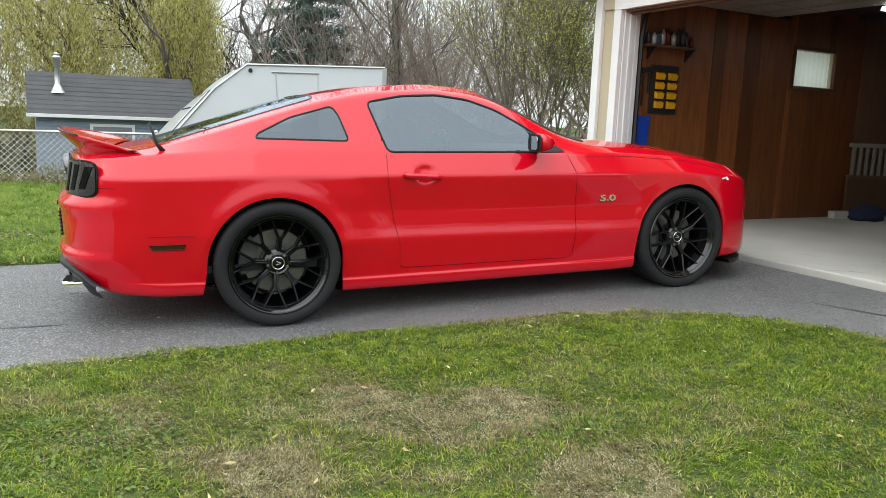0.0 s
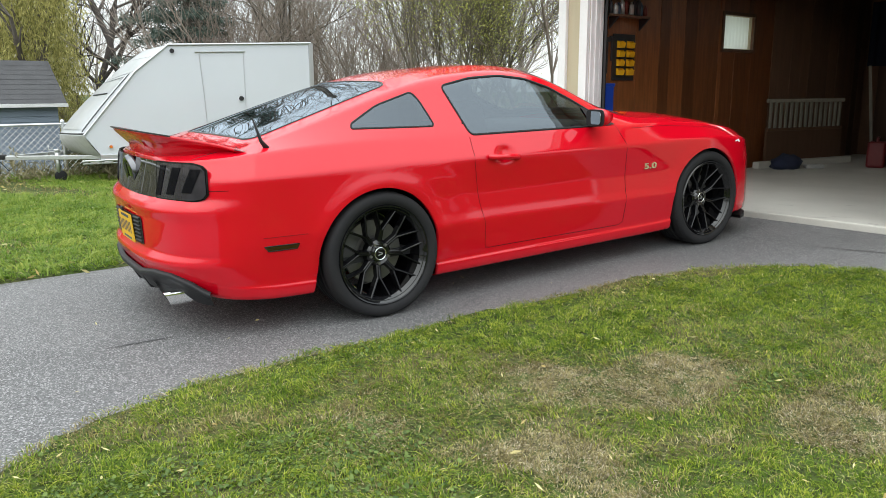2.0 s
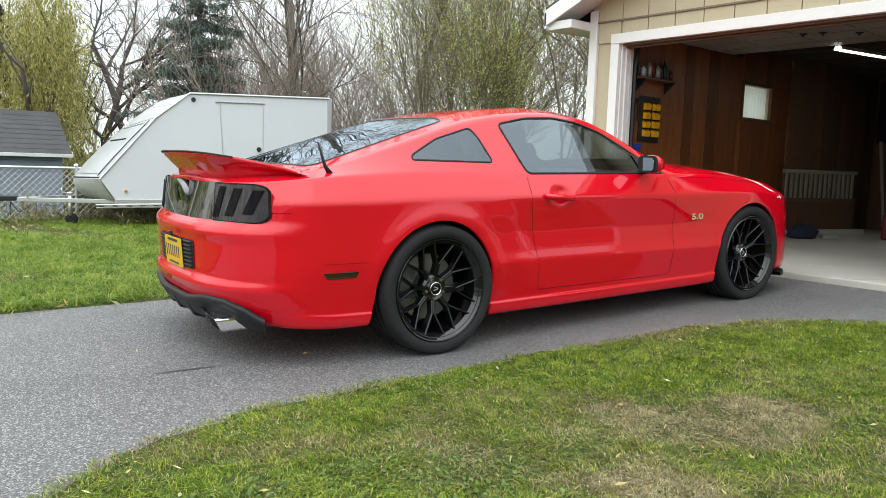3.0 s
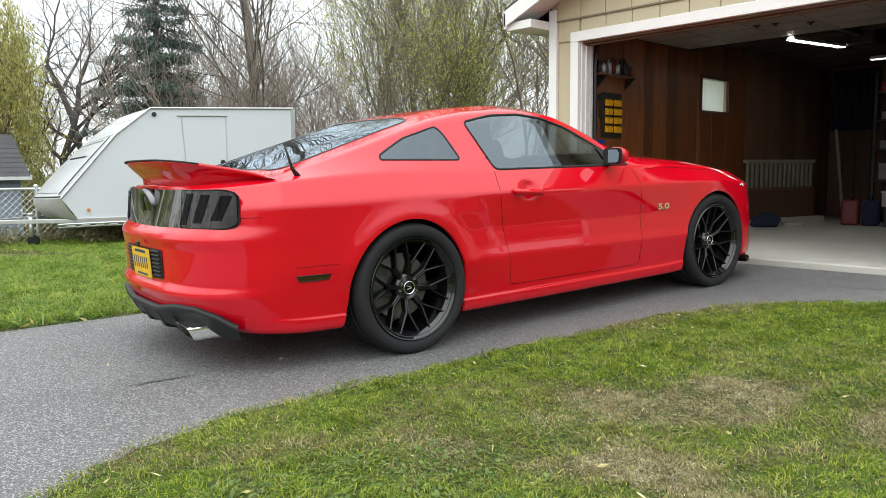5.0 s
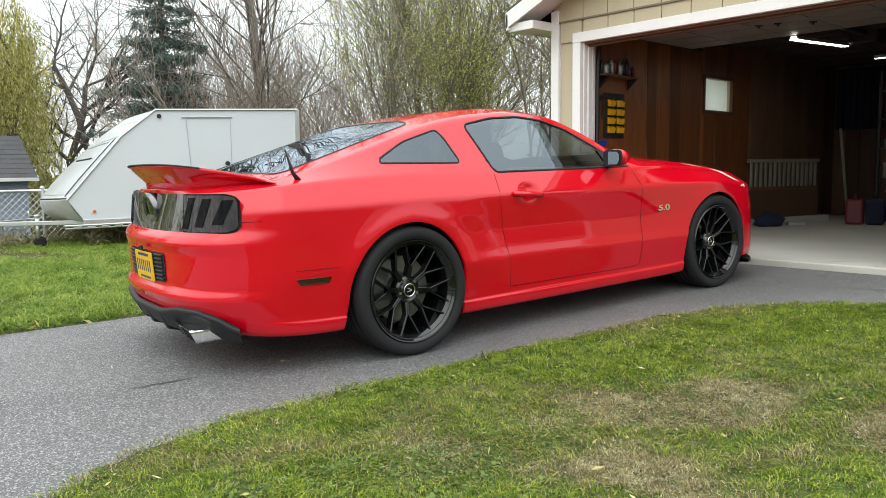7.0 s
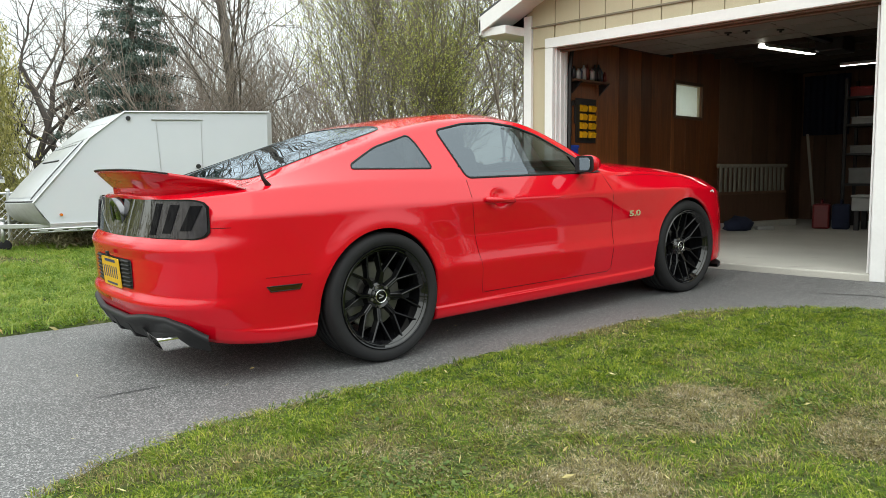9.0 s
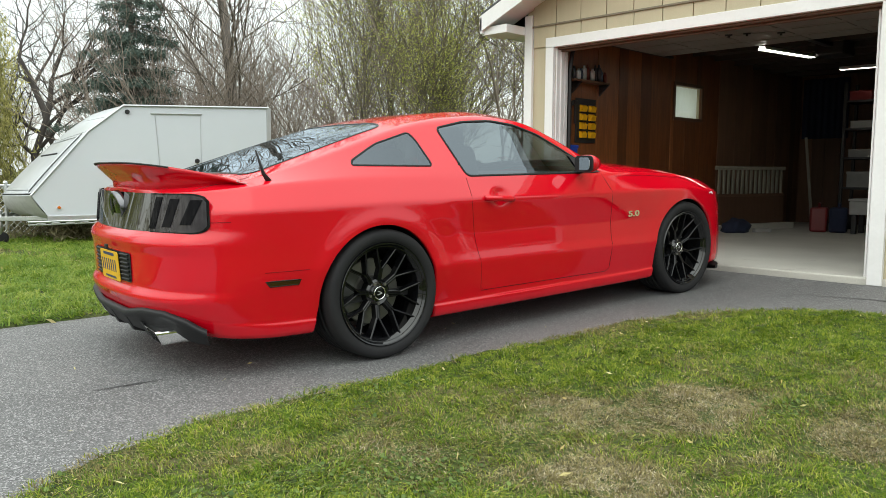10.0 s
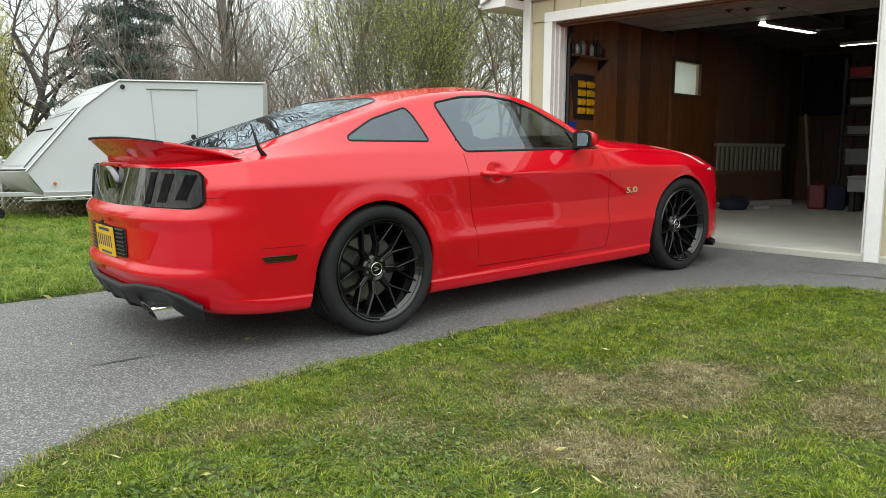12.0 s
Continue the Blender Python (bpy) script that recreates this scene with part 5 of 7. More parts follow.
while y < 10.55:
    w = min(float(rng.choice((0.19, 0.24, 0.29))), 10.56 - y)
    if y < WY0 < y + w:
        w = WY0 - y
    if y < WY1 < y + w:
        w = WY1 - y
    spans = ((SLAB, WZ0), (WZ1, 2.56)) if WY0 - 0.01 < y < WY1 - 0.01 else ((SLAB, 2.56),)
    for a, c in spans:
        bb = bmesh.new()
        box(bb, LW - 0.019, LW + rng.uniform(-0.003, 0.003), y + 0.001, y + w - 0.001, a, c, 0.0025)
        part("board", bb, wood_panel if y < 7.45 else dark_wood, wall_left)
    y += w
bm = bmesh.new()
box(bm, 2.85, GR, FY + 0.20, 10.6, 0.02, 2.56)
wall_right = solid("wall_right", bm, dark_wood, "dark boarded garage side wall", "wall", kind="structure")
bm = bmesh.new()
box(bm, FX, GR, 10.6, 10.75, 0.02, 3.0)
wall_back = solid("wall_back", bm, dark_wood, "dark boarded garage back wall", "wall", kind="structure")
x = LW
while x < 2.85:
    w = float(rng.choice((0.15, 0.2, 0.24)))
    bb = bmesh.new()
    box(bb, x + 0.003, min(x + w, 2.85) - 0.003, 10.58, 10.599, SLAB, 2.56, 0.004)
    part("board", bb, dark_wood, wall_back)
    x += w
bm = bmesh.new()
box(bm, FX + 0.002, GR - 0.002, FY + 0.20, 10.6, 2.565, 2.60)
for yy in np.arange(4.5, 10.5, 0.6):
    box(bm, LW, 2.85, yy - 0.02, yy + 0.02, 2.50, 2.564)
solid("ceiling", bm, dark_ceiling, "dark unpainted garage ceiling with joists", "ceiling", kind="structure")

win = thing("window_1", "small frosted garage window with a thin curtain", "window", kind="structure")
for y0, y1, z0, z1 in ((WY0 - 0.04, WY0, WZ0 - 0.04, WZ1 + 0.04), (WY1, WY1 + 0.04, WZ0 - 0.04, WZ1 + 0.04), (WY0, WY1, WZ0 - 0.04, WZ0), (WY0, WY1, WZ1, WZ1 + 0.04)):
    bm = bmesh.new()
    box(bm, LW + 0.004, LW + 0.022, y0, y1, z0, z1, 0.003)
    part("window_frame", bm, dark_wood, win)
bm = bmesh.new()
box(bm, FX + 0.08, FX + 0.085, WY0, WY1, WZ0, WZ1)
pane = part("pane", bm, clear_glass, win)
pane.visible_shadow = False
bm = bmesh.new()
box(bm, FX + 0.06, FX + 0.10, (WY0 + WY1) / 2 - 0.012, (WY0 + WY1) / 2 + 0.012, WZ0, WZ1, 0.003)
part("mullion", bm, white_paint, win)
cur = bmesh.new()
rows_ = []
for k in range(41):
    yy = WY0 + 0.01 + (WY1 - WY0 - 0.02) * k / 40
    rows_.append([cur.verts.new((LW - 0.05 + 0.010 * math.sin(k * 1.35), yy, z)) for z in (WZ0 + 0.01, (WZ0 + WZ1) / 2, WZ1 - 0.005)])
for p, q in zip(rows_, rows_[1:]):
    for k in range(2):
        cur.faces.new((p[k], p[k + 1], q[k + 1], q[k]))
sheer = bpy.data.materials.new("sheer_curtain")
sheer.use_nodes = True
t = sheer.node_tree
tl = t.nodes.new("ShaderNodeBsdfTranslucent")
tl.inputs[0].default_value = (0.95, 0.96, 0.95, 1)
df = t.nodes.new("ShaderNodeBsdfDiffuse")
df.inputs[0].default_value = (0.75, 0.76, 0.74, 1)
mx = t.nodes.new("ShaderNodeMixShader")
mx.inputs[0].default_value = 0.15
t.links.new(tl.outputs[0], mx.inputs[1])
t.links.new(df.outputs[0], mx.inputs[2])
t.links.new(mx.outputs[0], t.nodes["Material Output"].inputs[0])
part("curtain", cur, sheer, win, "thin white curtain", smooth=True)
day = bpy.data.lights.new("window_daylight", "AREA")
day.shape, day.size, day.size_y, day.energy, day.color = "RECTANGLE", WY1 - WY0 - 0.02, WZ1 - WZ0 - 0.02, 0.33, (0.93, 0.97, 1.0)
new("window_daylight", day).matrix_world = Matrix.Translation((FX + 0.03, (WY0 + WY1) / 2, (WZ0 + WZ1) / 2)) @ Vector((1, 0, 0)).to_track_quat("-Z", "Y").to_matrix().to_4x4()

# roof: two shingled slopes, soffit, rake boards and the boxed eave
PITCH = 0.4167
mid = (FX + GR) / 2
roof = thing("garage_roof", "grey shingled gable roof with white fascia boards", "roof", kind="structure")
for s in (-1, 1):
    ex = mid + s * (mid - FX + 0.34)
    ez = 3.78 - (mid - FX + 0.34) * PITCH + 0.02
    bm = bmesh.new()
    v = [bm.verts.new(p) for p in ((mid, 3.52, 3.82), (ex, 3.52, ez + 0.04), (ex, 10.9, ez + 0.04), (mid, 10.9, 3.82), (mid, 3.52, 3.88), (ex, 3.52, ez + 0.10), (ex, 10.9, ez + 0.10), (mid, 10.9, 3.88))]
    for k in ((0, 1, 2, 3), (4, 7, 6, 5), (0, 4, 5, 1), (1, 5, 6, 2), (2, 6, 7, 3)):
        bm.faces.new([v[i] for i in k])
    bmesh.ops.recalc_face_normals(bm, faces=bm.faces[:])
    part("slope", bm, shingle, roof)
    bm = bmesh.new()
    v = [bm.verts.new((x, y, z)) for y in (3.50, 3.535) for x, z in ((mid, 3.69), (ex, ez - 0.10), (ex, ez + 0.06), (mid, 3.85))]
    for k in ((0, 1, 2, 3), (7, 6, 5, 4), (0, 4, 5, 1), (1, 5, 6, 2), (2, 6, 7, 3), (3, 7, 4, 0)):
        bm.faces.new([v[i] for i in k])
    bmesh.ops.recalc_face_normals(bm, faces=bm.faces[:])
    part("rake_board", bm, white_paint, roof, "white rake board")
    bm = bmesh.new()
    v = [bm.verts.new(p) for p in ((mid, 3.535, 3.735), (ex, 3.535, ez - 0.05), (ex, FY + 0.02, ez - 0.05), (mid, FY + 0.02, 3.735))]
    bm.faces.new(v)
    part("soffit", bm, white_paint, roof, "white soffit")
    bm = bmesh.new()
    a, c = sorted((ex, mid + s * (mid - FX)))
    box(bm, a, c, 3.54, FY + 0.018, ez - 0.135, ez - 0.05, 0.004)
    part("eave_return", bm, white_paint, roof, "white boxed eave return")
    bm = bmesh.new()
    a, c = sorted((ex, ex - s * 0.03))
    box(bm, a, c, 3.50, 10.9, ez - 0.12, ez + 0.045, 0.004)
    box(bm, min(a, ex - s * 0.34), max(c, ex - s * 0.34), FY + 0.02, 10.88, ez - 0.12, ez - 0.10)
    part("fascia", bm, white_paint, roof, "white eave fascia")

# the overhead door, run back on its tracks
door = thing("overhead_door", "open sectional overhead door stored flat under the ceiling", "garage door")
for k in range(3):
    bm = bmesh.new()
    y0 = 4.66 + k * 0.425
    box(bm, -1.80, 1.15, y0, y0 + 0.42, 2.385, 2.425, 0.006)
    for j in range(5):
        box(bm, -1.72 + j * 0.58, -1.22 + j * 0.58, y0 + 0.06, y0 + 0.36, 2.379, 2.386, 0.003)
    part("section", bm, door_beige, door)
for xx in (-1.83, 1.18):
    bm = bmesh.new()
    tube(bm, [(xx, 4.10, 0.25), (xx, 4.10, 2.05), (xx, 4.14, 2.25), (xx, 4.28, 2.38), (xx, 4.5, 2.405), (xx, 6.2, 2.405)], 0.022, 6)
    part("track", bm, black_metal, door, "dark steel door track")
    bm = bmesh.new()
    rod(bm, (xx, 6.1, 2.405), (xx, 6.1, 2.6), 0.012)
    part("hanger", bm, galvanised, door)
bm = bmesh.new()
box(bm, LW, 2.85, FY + 0.205, FY + 0.245, DT + 0.02, 2.56)
part("header_board", bm, dark_wood, door, "dark board over the doorway")
bm = bmesh.new()
rod(bm, (-1.86, 4.16, 2.49), (1.2, 4.16, 2.49), 0.016)
part("torsion_bar", bm, galvanised, door)
bm = bmesh.new()
box(bm, -0.30, -0.22, 4.2, 7.0, 2.45, 2.49, 0.004)
box(bm, -0.42, -0.10, 6.95, 7.35, 2.36, 2.54, 0.02)
opener = solid("door_opener", bm, black_metal, "ceiling-hung garage door opener with rail", "opener")
for xx, yy in ((-0.55, 5.02), (-0.38, 5.06), (-0.12, 5.25)):
    bm = bmesh.new()
    box(bm, -0.035, 0.035, -0.02, 0.02, -0.012, 0.0, 0.003)
    rod(bm, (0, 0, -0.012), (0, 0, -0.03), 0.012, seg=8)
    part("bracket", bm, black_metal, door, "small dark hinge bracket", m=pose(xx, yy, 2.379, 0, 0, 25))

# fluorescent fittings
for (x0, y0), (x1, y1) in (((-0.61, 5.95), (-0.43, 6.95)), ((-0.58, 8.3), (0.62, 8.35))):
    lamp = thing("fluorescent_lamp", "lit fluorescent shop light hung below the ceiling", "lamp", group="shop lights")
    d = Vector((x1 - x0, y1 - y0, 0))
    m = Matrix.Translation(((x0 + x1) / 2, (y0 + y1) / 2, 2.34)) @ Matrix.Rotation(math.atan2(d.y, d.x), 4, "Z")
    bm = bmesh.new()
    L = d.length / 2
    v = [bm.verts.new((x, y, z)) for x in (-L, L) for y, z in ((-0.05, 0.0), (-0.03, 0.04), (0.03, 0.04), (0.05, 0.0))]
    for k in range(3):
        bm.faces.new((v[k], v[k + 1], v[k + 5], v[k + 4]))
    part("reflector", bm, white_paint, lamp, m=m)
    for o in (-0.02, 0.02):
        bm = bmesh.new()
        rod(bm, (-L, o, 0.010), (L, o, 0.010), 0.010, seg=8)
        part("tube", bm, tube_light, lamp, "glowing tube", m=m)
    for e in (-0.8, 0.8):
        bm = bmesh.new()
        rod(bm, (e * L, 0, 0.05), (e * L, 0, 0.23), 0.003, seg=5)
        part("chain", bm, black_metal, lamp, m=m)

# on the left wall: bin rack, shelf of bottles, blue crate
rack = thing("bin_rack", "black wall rack holding yellow plastic parts bins", "bin rack")
bm = bmesh.new()
box(bm, LW + 0.002, LW + 0.014, 4.32, 4.69, 1.31, 1.79, 0.003)
part("back_plate", bm, black_metal, rack)
for r in range(4):
    for c in range(2):
        bm = bmesh.new()
        y0, z0 = 4.385 + c * 0.165, 1.365 + r * 0.094
        v = [bm.verts.new((LW + 0.015 + x * 0.62, y0 + y, z0 + z)) for y in (0, 0.092) for x, z in ((0, 0), (0.055, 0), (0.075, 0.055), (0.05, 0.055), (0.03, 0.072), (0, 0.072))]
        for k in ((0, 1, 2, 3, 4, 5), (11, 10, 9, 8, 7, 6), (0, 6, 7, 1), (1, 7, 8, 2), (5, 4, 10, 11), (0, 5, 11, 6)):
            bm.faces.new([v[i] for i in k])
        bmesh.ops.recalc_face_normals(bm, faces=bm.faces[:])
        part("bin", bm, yellow_plastic, rack, "yellow parts bin")
shelf = thing("wall_shelf", "narrow dark wall shelf high on the boarded wall", "shelf")
bm = bmesh.new()
box(bm, LW + 0.002, LW + 0.12, 4.16, 4.80, 1.955, 1.975, 0.003)
part("board", bm, dark_wood, shelf)
for yy in (4.25, 4.76):
    bm = bmesh.new()
    prism(bm, [(0, 0), (0.13, 0), (0, -0.12)], 0.02, Matrix.Translation((LW + 0.002, yy, 1.954)))
    part("bracket", bm, black_metal, shelf)
cans = [mat("can_%d" % k, c, 0.35, 0.3, vary=0.3, scale=20) for k, c in enumerate(((0.5, 0.5, 0.5), (0.05, 0.05, 0.06), (0.35, 0.30, 0.24), (0.20, 0.04, 0.03), (0.10, 0.13, 0.2)))]
for k in range(10):
    yy, h, r = 4.21 + k * 0.064, float(rng.uniform(0.11, 0.19)), float(rng.uniform(0.02, 0.028))
    bm = bmesh.new()
    lathe(bm, [(0.001, 0), (r, 0), (r, h * 0.78), (r * 0.6, h * 0.86), (r * 0.45, h * 0.87), (r * 0.45, h), (0.001, h)], 14)
    solid("spray_can", bm, cans[int(rng.integers(0, 5))], "spray can standing on the wall shelf", "can", group="cans on the shelf", smooth=True, m=pose(LW + 0.07 + float(rng.uniform(-0.02, 0.02)), yy, 1.976, 90))
bm = bmesh.new()
box(bm, LW + 0.004, LW + 0.052, 4.075, 4.32, 0.98, 1.27, 0.012)
box(bm, LW + 0.004, LW + 0.058, 4.068, 4.327, 1.245, 1.28, 0.006)
solid("blue_crate", bm, blue_plastic, "blue plastic crate hung on the boarded wall", "crate")
for k, (yy, zz, h) in enumerate(((4.22, 1.55, 0.34), (4.29, 1.62, 0.22))):
    bm = bmesh.new()
    rod(bm, (LW + 0.02, yy, zz - h / 2), (LW + 0.02, yy, zz + h / 2), 0.010, seg=8)
    box(bm, LW + 0.004, LW + 0.04, yy - 0.03, yy + 0.03, zz + h / 2 - 0.02, zz + h / 2 + 0.03, 0.006)
    solid("hand_tool", bm, black_metal, "dark hand tool hung on the boarded wall", "tool", group="tools on the wall")

# railing before the rear of the left wall, bag on the floor
rail = thing("wooden_railing", "pale wooden railing with close slats on a low base", "railing")
ra, rb = Vector((-1.84, 7.52, 0)), Vector((-1.52, 9.0, 0))
dr = (rb - ra).normalized()
mr_ = Matrix.Translation(ra) @ Matrix.Rotation(math.atan2(dr.y, dr.x), 4, "Z")
RL = (rb - ra).length
bm = bmesh.new()
box(bm, 0, RL, -0.03, 0.03, 1.035, 1.085, 0.006)
part("top_rail", bm, pale_wood, rail, m=mr_)
bm = bmesh.new()
box(bm, 0, RL, -0.025, 0.025, 0.66, 0.70, 0.005)
part("bottom_rail", bm, dark_wood, rail, m=mr_)
bm = bmesh.new()
box(bm, 0, RL, -0.02, 0.02, SLAB, 0.66)
part("base_panel", bm, dark_wood, rail, m=mr_)
for k in range(15):
    bm = bmesh.new()
    u = 0.06 + k * (RL - 0.12) / 14
    box(bm, u - 0.02, u + 0.02, -0.012, 0.012, 0.70, 1.036, 0.003)
    part("slat", bm, pale_wood, rail, m=mr_)
bm = bmesh.new()
box(bm, -0.25, RL + 0.1, -0.14, -0.03, SLAB - 0.01, SLAB + 0.085, 0.012)
solid("curb", bm, concrete, "low pale concrete curb below the wooden railing", "curb", kind="structure", m=mr_)
bag = bmesh.new()
bmesh.ops.create_icosphere(bag, subdivisions=3, radius=1)
for v in bag.verts:
    n = noise.noise(v.co * 2.2) * 0.25 + 1
    v.co = Vector((v.co.x * 0.17 * n, v.co.y * 0.24 * n, max(-0.02, v.co.z * 0.13 * n + 0.04)))
bag_ob = solid("cloth_bag", bag, navy_cloth, "dark blue cloth bag slumped on the slab", "bag", smooth=True, m=pose(-1.55, 7.55, SLAB + 0.02))
bm = bmesh.new()
box(bm, -0.12, 0.12, -0.05, 0.05, 0, 0.05, 0.012)
solid("rag", bm, chest_white, "pale folded rag on the slab", "rag", m=pose(-1.32, 7.85, SLAB, 0, 0, 50))
bm = bmesh.new()
rows_ = []
for k in range(25):
    xx = -1.86 + k * 0.7 / 24
    rows_.append([bm.verts.new((xx, 10.5 + 0.03 * math.sin(k * 0.9), z)) for z in (1.55, 2.1, 2.5)])
for p, q in zip(rows_, rows_[1:]):
    for k in range(2):
        bm.faces.new((p[k], p[k + 1], q[k + 1], q[k]))
solid("tarpaulin", bm, navy_cloth, "dark blue tarpaulin hung on the back wall", "tarpaulin", smooth=True)

# steel shelving with its load, and what stands about it
unit = thing("steel_shelving", "black steel shelving loaded with boxes and cans", "shelving")
for xx in (-0.72, 0.62):
    for yy in (9.0, 9.45):
        bm = bmesh.new()
        box(bm, xx - 0.02, xx + 0.02, yy - 0.02, yy + 0.02, SLAB, 2.25, 0.003)
        part("post", bm, black_metal, unit)
levels = (0.80, 1.22, 1.62, 2.0)
for zz in levels:
    bm = bmesh.new()
    box(bm, -0.74, 0.64, 8.98, 9.47, zz - 0.03, zz, 0.003)
    part("shelf", bm, black_metal, unit)
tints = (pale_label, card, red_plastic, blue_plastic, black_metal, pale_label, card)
for zz in levels:
    xx = -0.68
    while xx < 0.5:
        w, h, d = float(rng.uniform(0.12, 0.34)), float(rng.uniform(0.08, 0.26)), float(rng.uniform(0.2, 0.38))
        k = int(rng.integers(0, len(tints)))
        carton = thing("carton" if tints[k] is card or tints[k] is pale_label else "storage_box", "cardboard carton stored on the steel shelving" if tints[k] is card else "closed storage box on the steel shelving", "box", pose(xx + w / 2, 9.22, zz, 0, 0, float(rng.uniform(-6, 6))), group="boxes on the shelving")
        bm = bmesh.new()
        box(bm, -w / 2, w / 2, -d / 2, d / 2, 0, h, 0.006)
        part("body", bm, tints[k], carton)
        bm = bmesh.new()
        box(bm, -w / 2 - 0.004, w / 2 + 0.004, -d / 2 - 0.004, d / 2 + 0.004, h * 0.86, h + 0.006, 0.003)
        part("lid", bm, tints[k], carton)
        xx += w + float(rng.uniform(0.03, 0.16))
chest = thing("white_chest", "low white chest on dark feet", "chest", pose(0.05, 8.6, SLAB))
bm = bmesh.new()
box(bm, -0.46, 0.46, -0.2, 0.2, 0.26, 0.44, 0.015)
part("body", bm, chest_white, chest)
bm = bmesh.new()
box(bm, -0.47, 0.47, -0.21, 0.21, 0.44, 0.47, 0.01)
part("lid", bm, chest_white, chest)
for sx in (-0.4, 0.4):
    for sy in (-0.15, 0.15):
        bm = bmesh.new()
        box(bm, sx - 0.03, sx + 0.03, sy - 0.03, sy + 0.03, 0, 0.262, 0.004)
        part("foot", bm, black_metal, chest)
for name, m_, xx, yy in (("fuel_can", red_plastic, -0.83, 8.55), ("fuel_can", navy_cloth, -0.60, 8.62)):
    can = thing(name, "%s plastic fuel can on the slab" % ("red" if m_ is red_plastic else "dark blue"), "fuel can", pose(xx, yy, SLAB, 0, 0, 15), group="fuel cans")
    bm = bmesh.new()
    box(bm, -0.11, 0.11, -0.13, 0.13, 0, 0.34, 0.03)
    part("body", bm, m_, can)
    bm = bmesh.new()
    tube(bm, [(0, -0.09, 0.33), (0, -0.08, 0.39), (0, 0.06, 0.39), (0, 0.07, 0.33)], 0.014, 8)
    part("handle", bm, m_, can)
    bm = bmesh.new()
    rod(bm, (0, 0.10, 0.33), (0, 0.10, 0.38), 0.022)
    part("cap", bm, black_metal, can)
board = bmesh.new()
box(board, -0.02, 0.02, -0.06, 0.06, 0, 1.35, 0.004)
solid("leaning_plank", board, pale_wood, "pale plank leaning at the back of the garage", "plank", m=pose(-1.30, 9.6, SLAB, 0, -6, 20))

# ---- enclosed trailer: local x along its side towards its rear, y outwards from the side that faces the drive ----
TR = Matrix.Translation((-7.33, 1.69, 0)) @ Matrix.Rotation(math.atan2(0.986, 0.165), 4, "Z")
trailer = thing("enclosed_trailer", "white enclosed snowmobile trailer with a raked nose, parked on the lawn", "trailer", TR)
TW = 2.1      # width; the far side lies at y = +TW
SIDE = [(-1.0, 0.37), (-1.2, 0.66), (-0.50, 1.49), (-0.05, 1.845), (2.0, 1.915), (2.02, 0.42)]
for name, y in (("side_panel", 0.0), ("side_panel", TW)):
    bm = bmesh.new()
    prism(bm, SIDE, 0.03 if y else -0.03, Matrix.Translation((0, y, 0)))
    for v in bm.verts:
        v.co.y = -v.co.y + (0 if not y else 2 * TW)
    bmesh.ops.recalc_face_normals(bm, faces=bm.faces[:])
    part(name, bm, trailer_white, trailer)
CENTRE = [(-1.20, 0.36), (-1.42, 0.63), (-0.68, 1.39), (-0.06, 1.85), (2.0, 1.945), (2.02, 0.42)]
names = ("stone_guard", "lower_nose", "upper_nose", "roof", "rear_door")
for j, n in enumerate(names):
    bm = bmesh.new()
    row = []
    for k in range(13):
        u = 1 - abs(k - 6) / 6
        pts = [(a[0] + (b_[0] - a[0]) * u ** 0.7, k * TW / 12, a[1] + (b_[1] - a[1]) * u ** 0.8) for a, b_ in zip(SIDE, CENTRE)]
        bulge = 0.05 if n == "stone_guard" else 0.035 if "nose" in n else 0.0
        row.append([])
        for e in range(9):
            a, c, w_ = Vector(pts[j]), Vector(pts[j + 1]), e / 8
            out_ = Vector((-(c - a).z, 0, (c - a).x)).normalized() * bulge * math.sin(math.pi * w_) ** 0.7
            if out_.x > 0:
                out_ = -out_
            row[-1].append(bm.verts.new(a + (c - a) * w_ + out_ * (u + 0.25)))
    for p, q in zip(row, row[1:]):
        for e in range(8):
            bm.faces.new((p[e], p[e + 1], q[e + 1], q[e]))
    bmesh.ops.recalc_face_normals(bm, faces=bm.faces[:])
    part(n, bm, tread_plate if n == "stone_guard" else nose_white if "nose" in n else trailer_white, trailer, "bright tread-plate stone guard" if n == "stone_guard" else "grey-white nose panel" if "nose" in n else "", smooth=True)
# a darker panel let into the nose, framed by a bright strip and crossed by a vent slot
lower = list(zip(SIDE, CENTRE))[1:3]


def nose_at(k, e, lift):
    """A point of the lower nose: k of twelve across, e of one up."""
    u = 1 - abs(k - 6) / 6
    a, c = (Vector((p[0] + (q[0] - p[0]) * u ** 0.7, k * TW / 12, p[1] + (q[1] - p[1]) * u ** 0.8)) for p, q in lower)
    way = Vector((-(c - a).z, 0, (c - a).x)).normalized()
    return a + (c - a) * e + way * (0.035 * math.sin(math.pi * e) ** 0.7 * (u + 0.25) + lift)


bm = bmesh.new()
row = [[bm.verts.new(nose_at(k, e, 0.007)) for e in np.linspace(0.08, 0.93, 12)] for k in np.linspace(0.7, 11.3, 24)]
for p, q in zip(row, row[1:]):
    for e in range(11):
        bm.faces.new((p[e], p[e + 1], q[e + 1], q[e]))
bmesh.ops.recalc_face_normals(bm, faces=bm.faces[:])
part("nose_panel", bm, nose_grey, trailer, "grey panel let into the nose", smooth=True)
edge_alu = mat("trailer_edge", (0.55, 0.56, 0.58), 0.35, 0.7, vary=0.2)
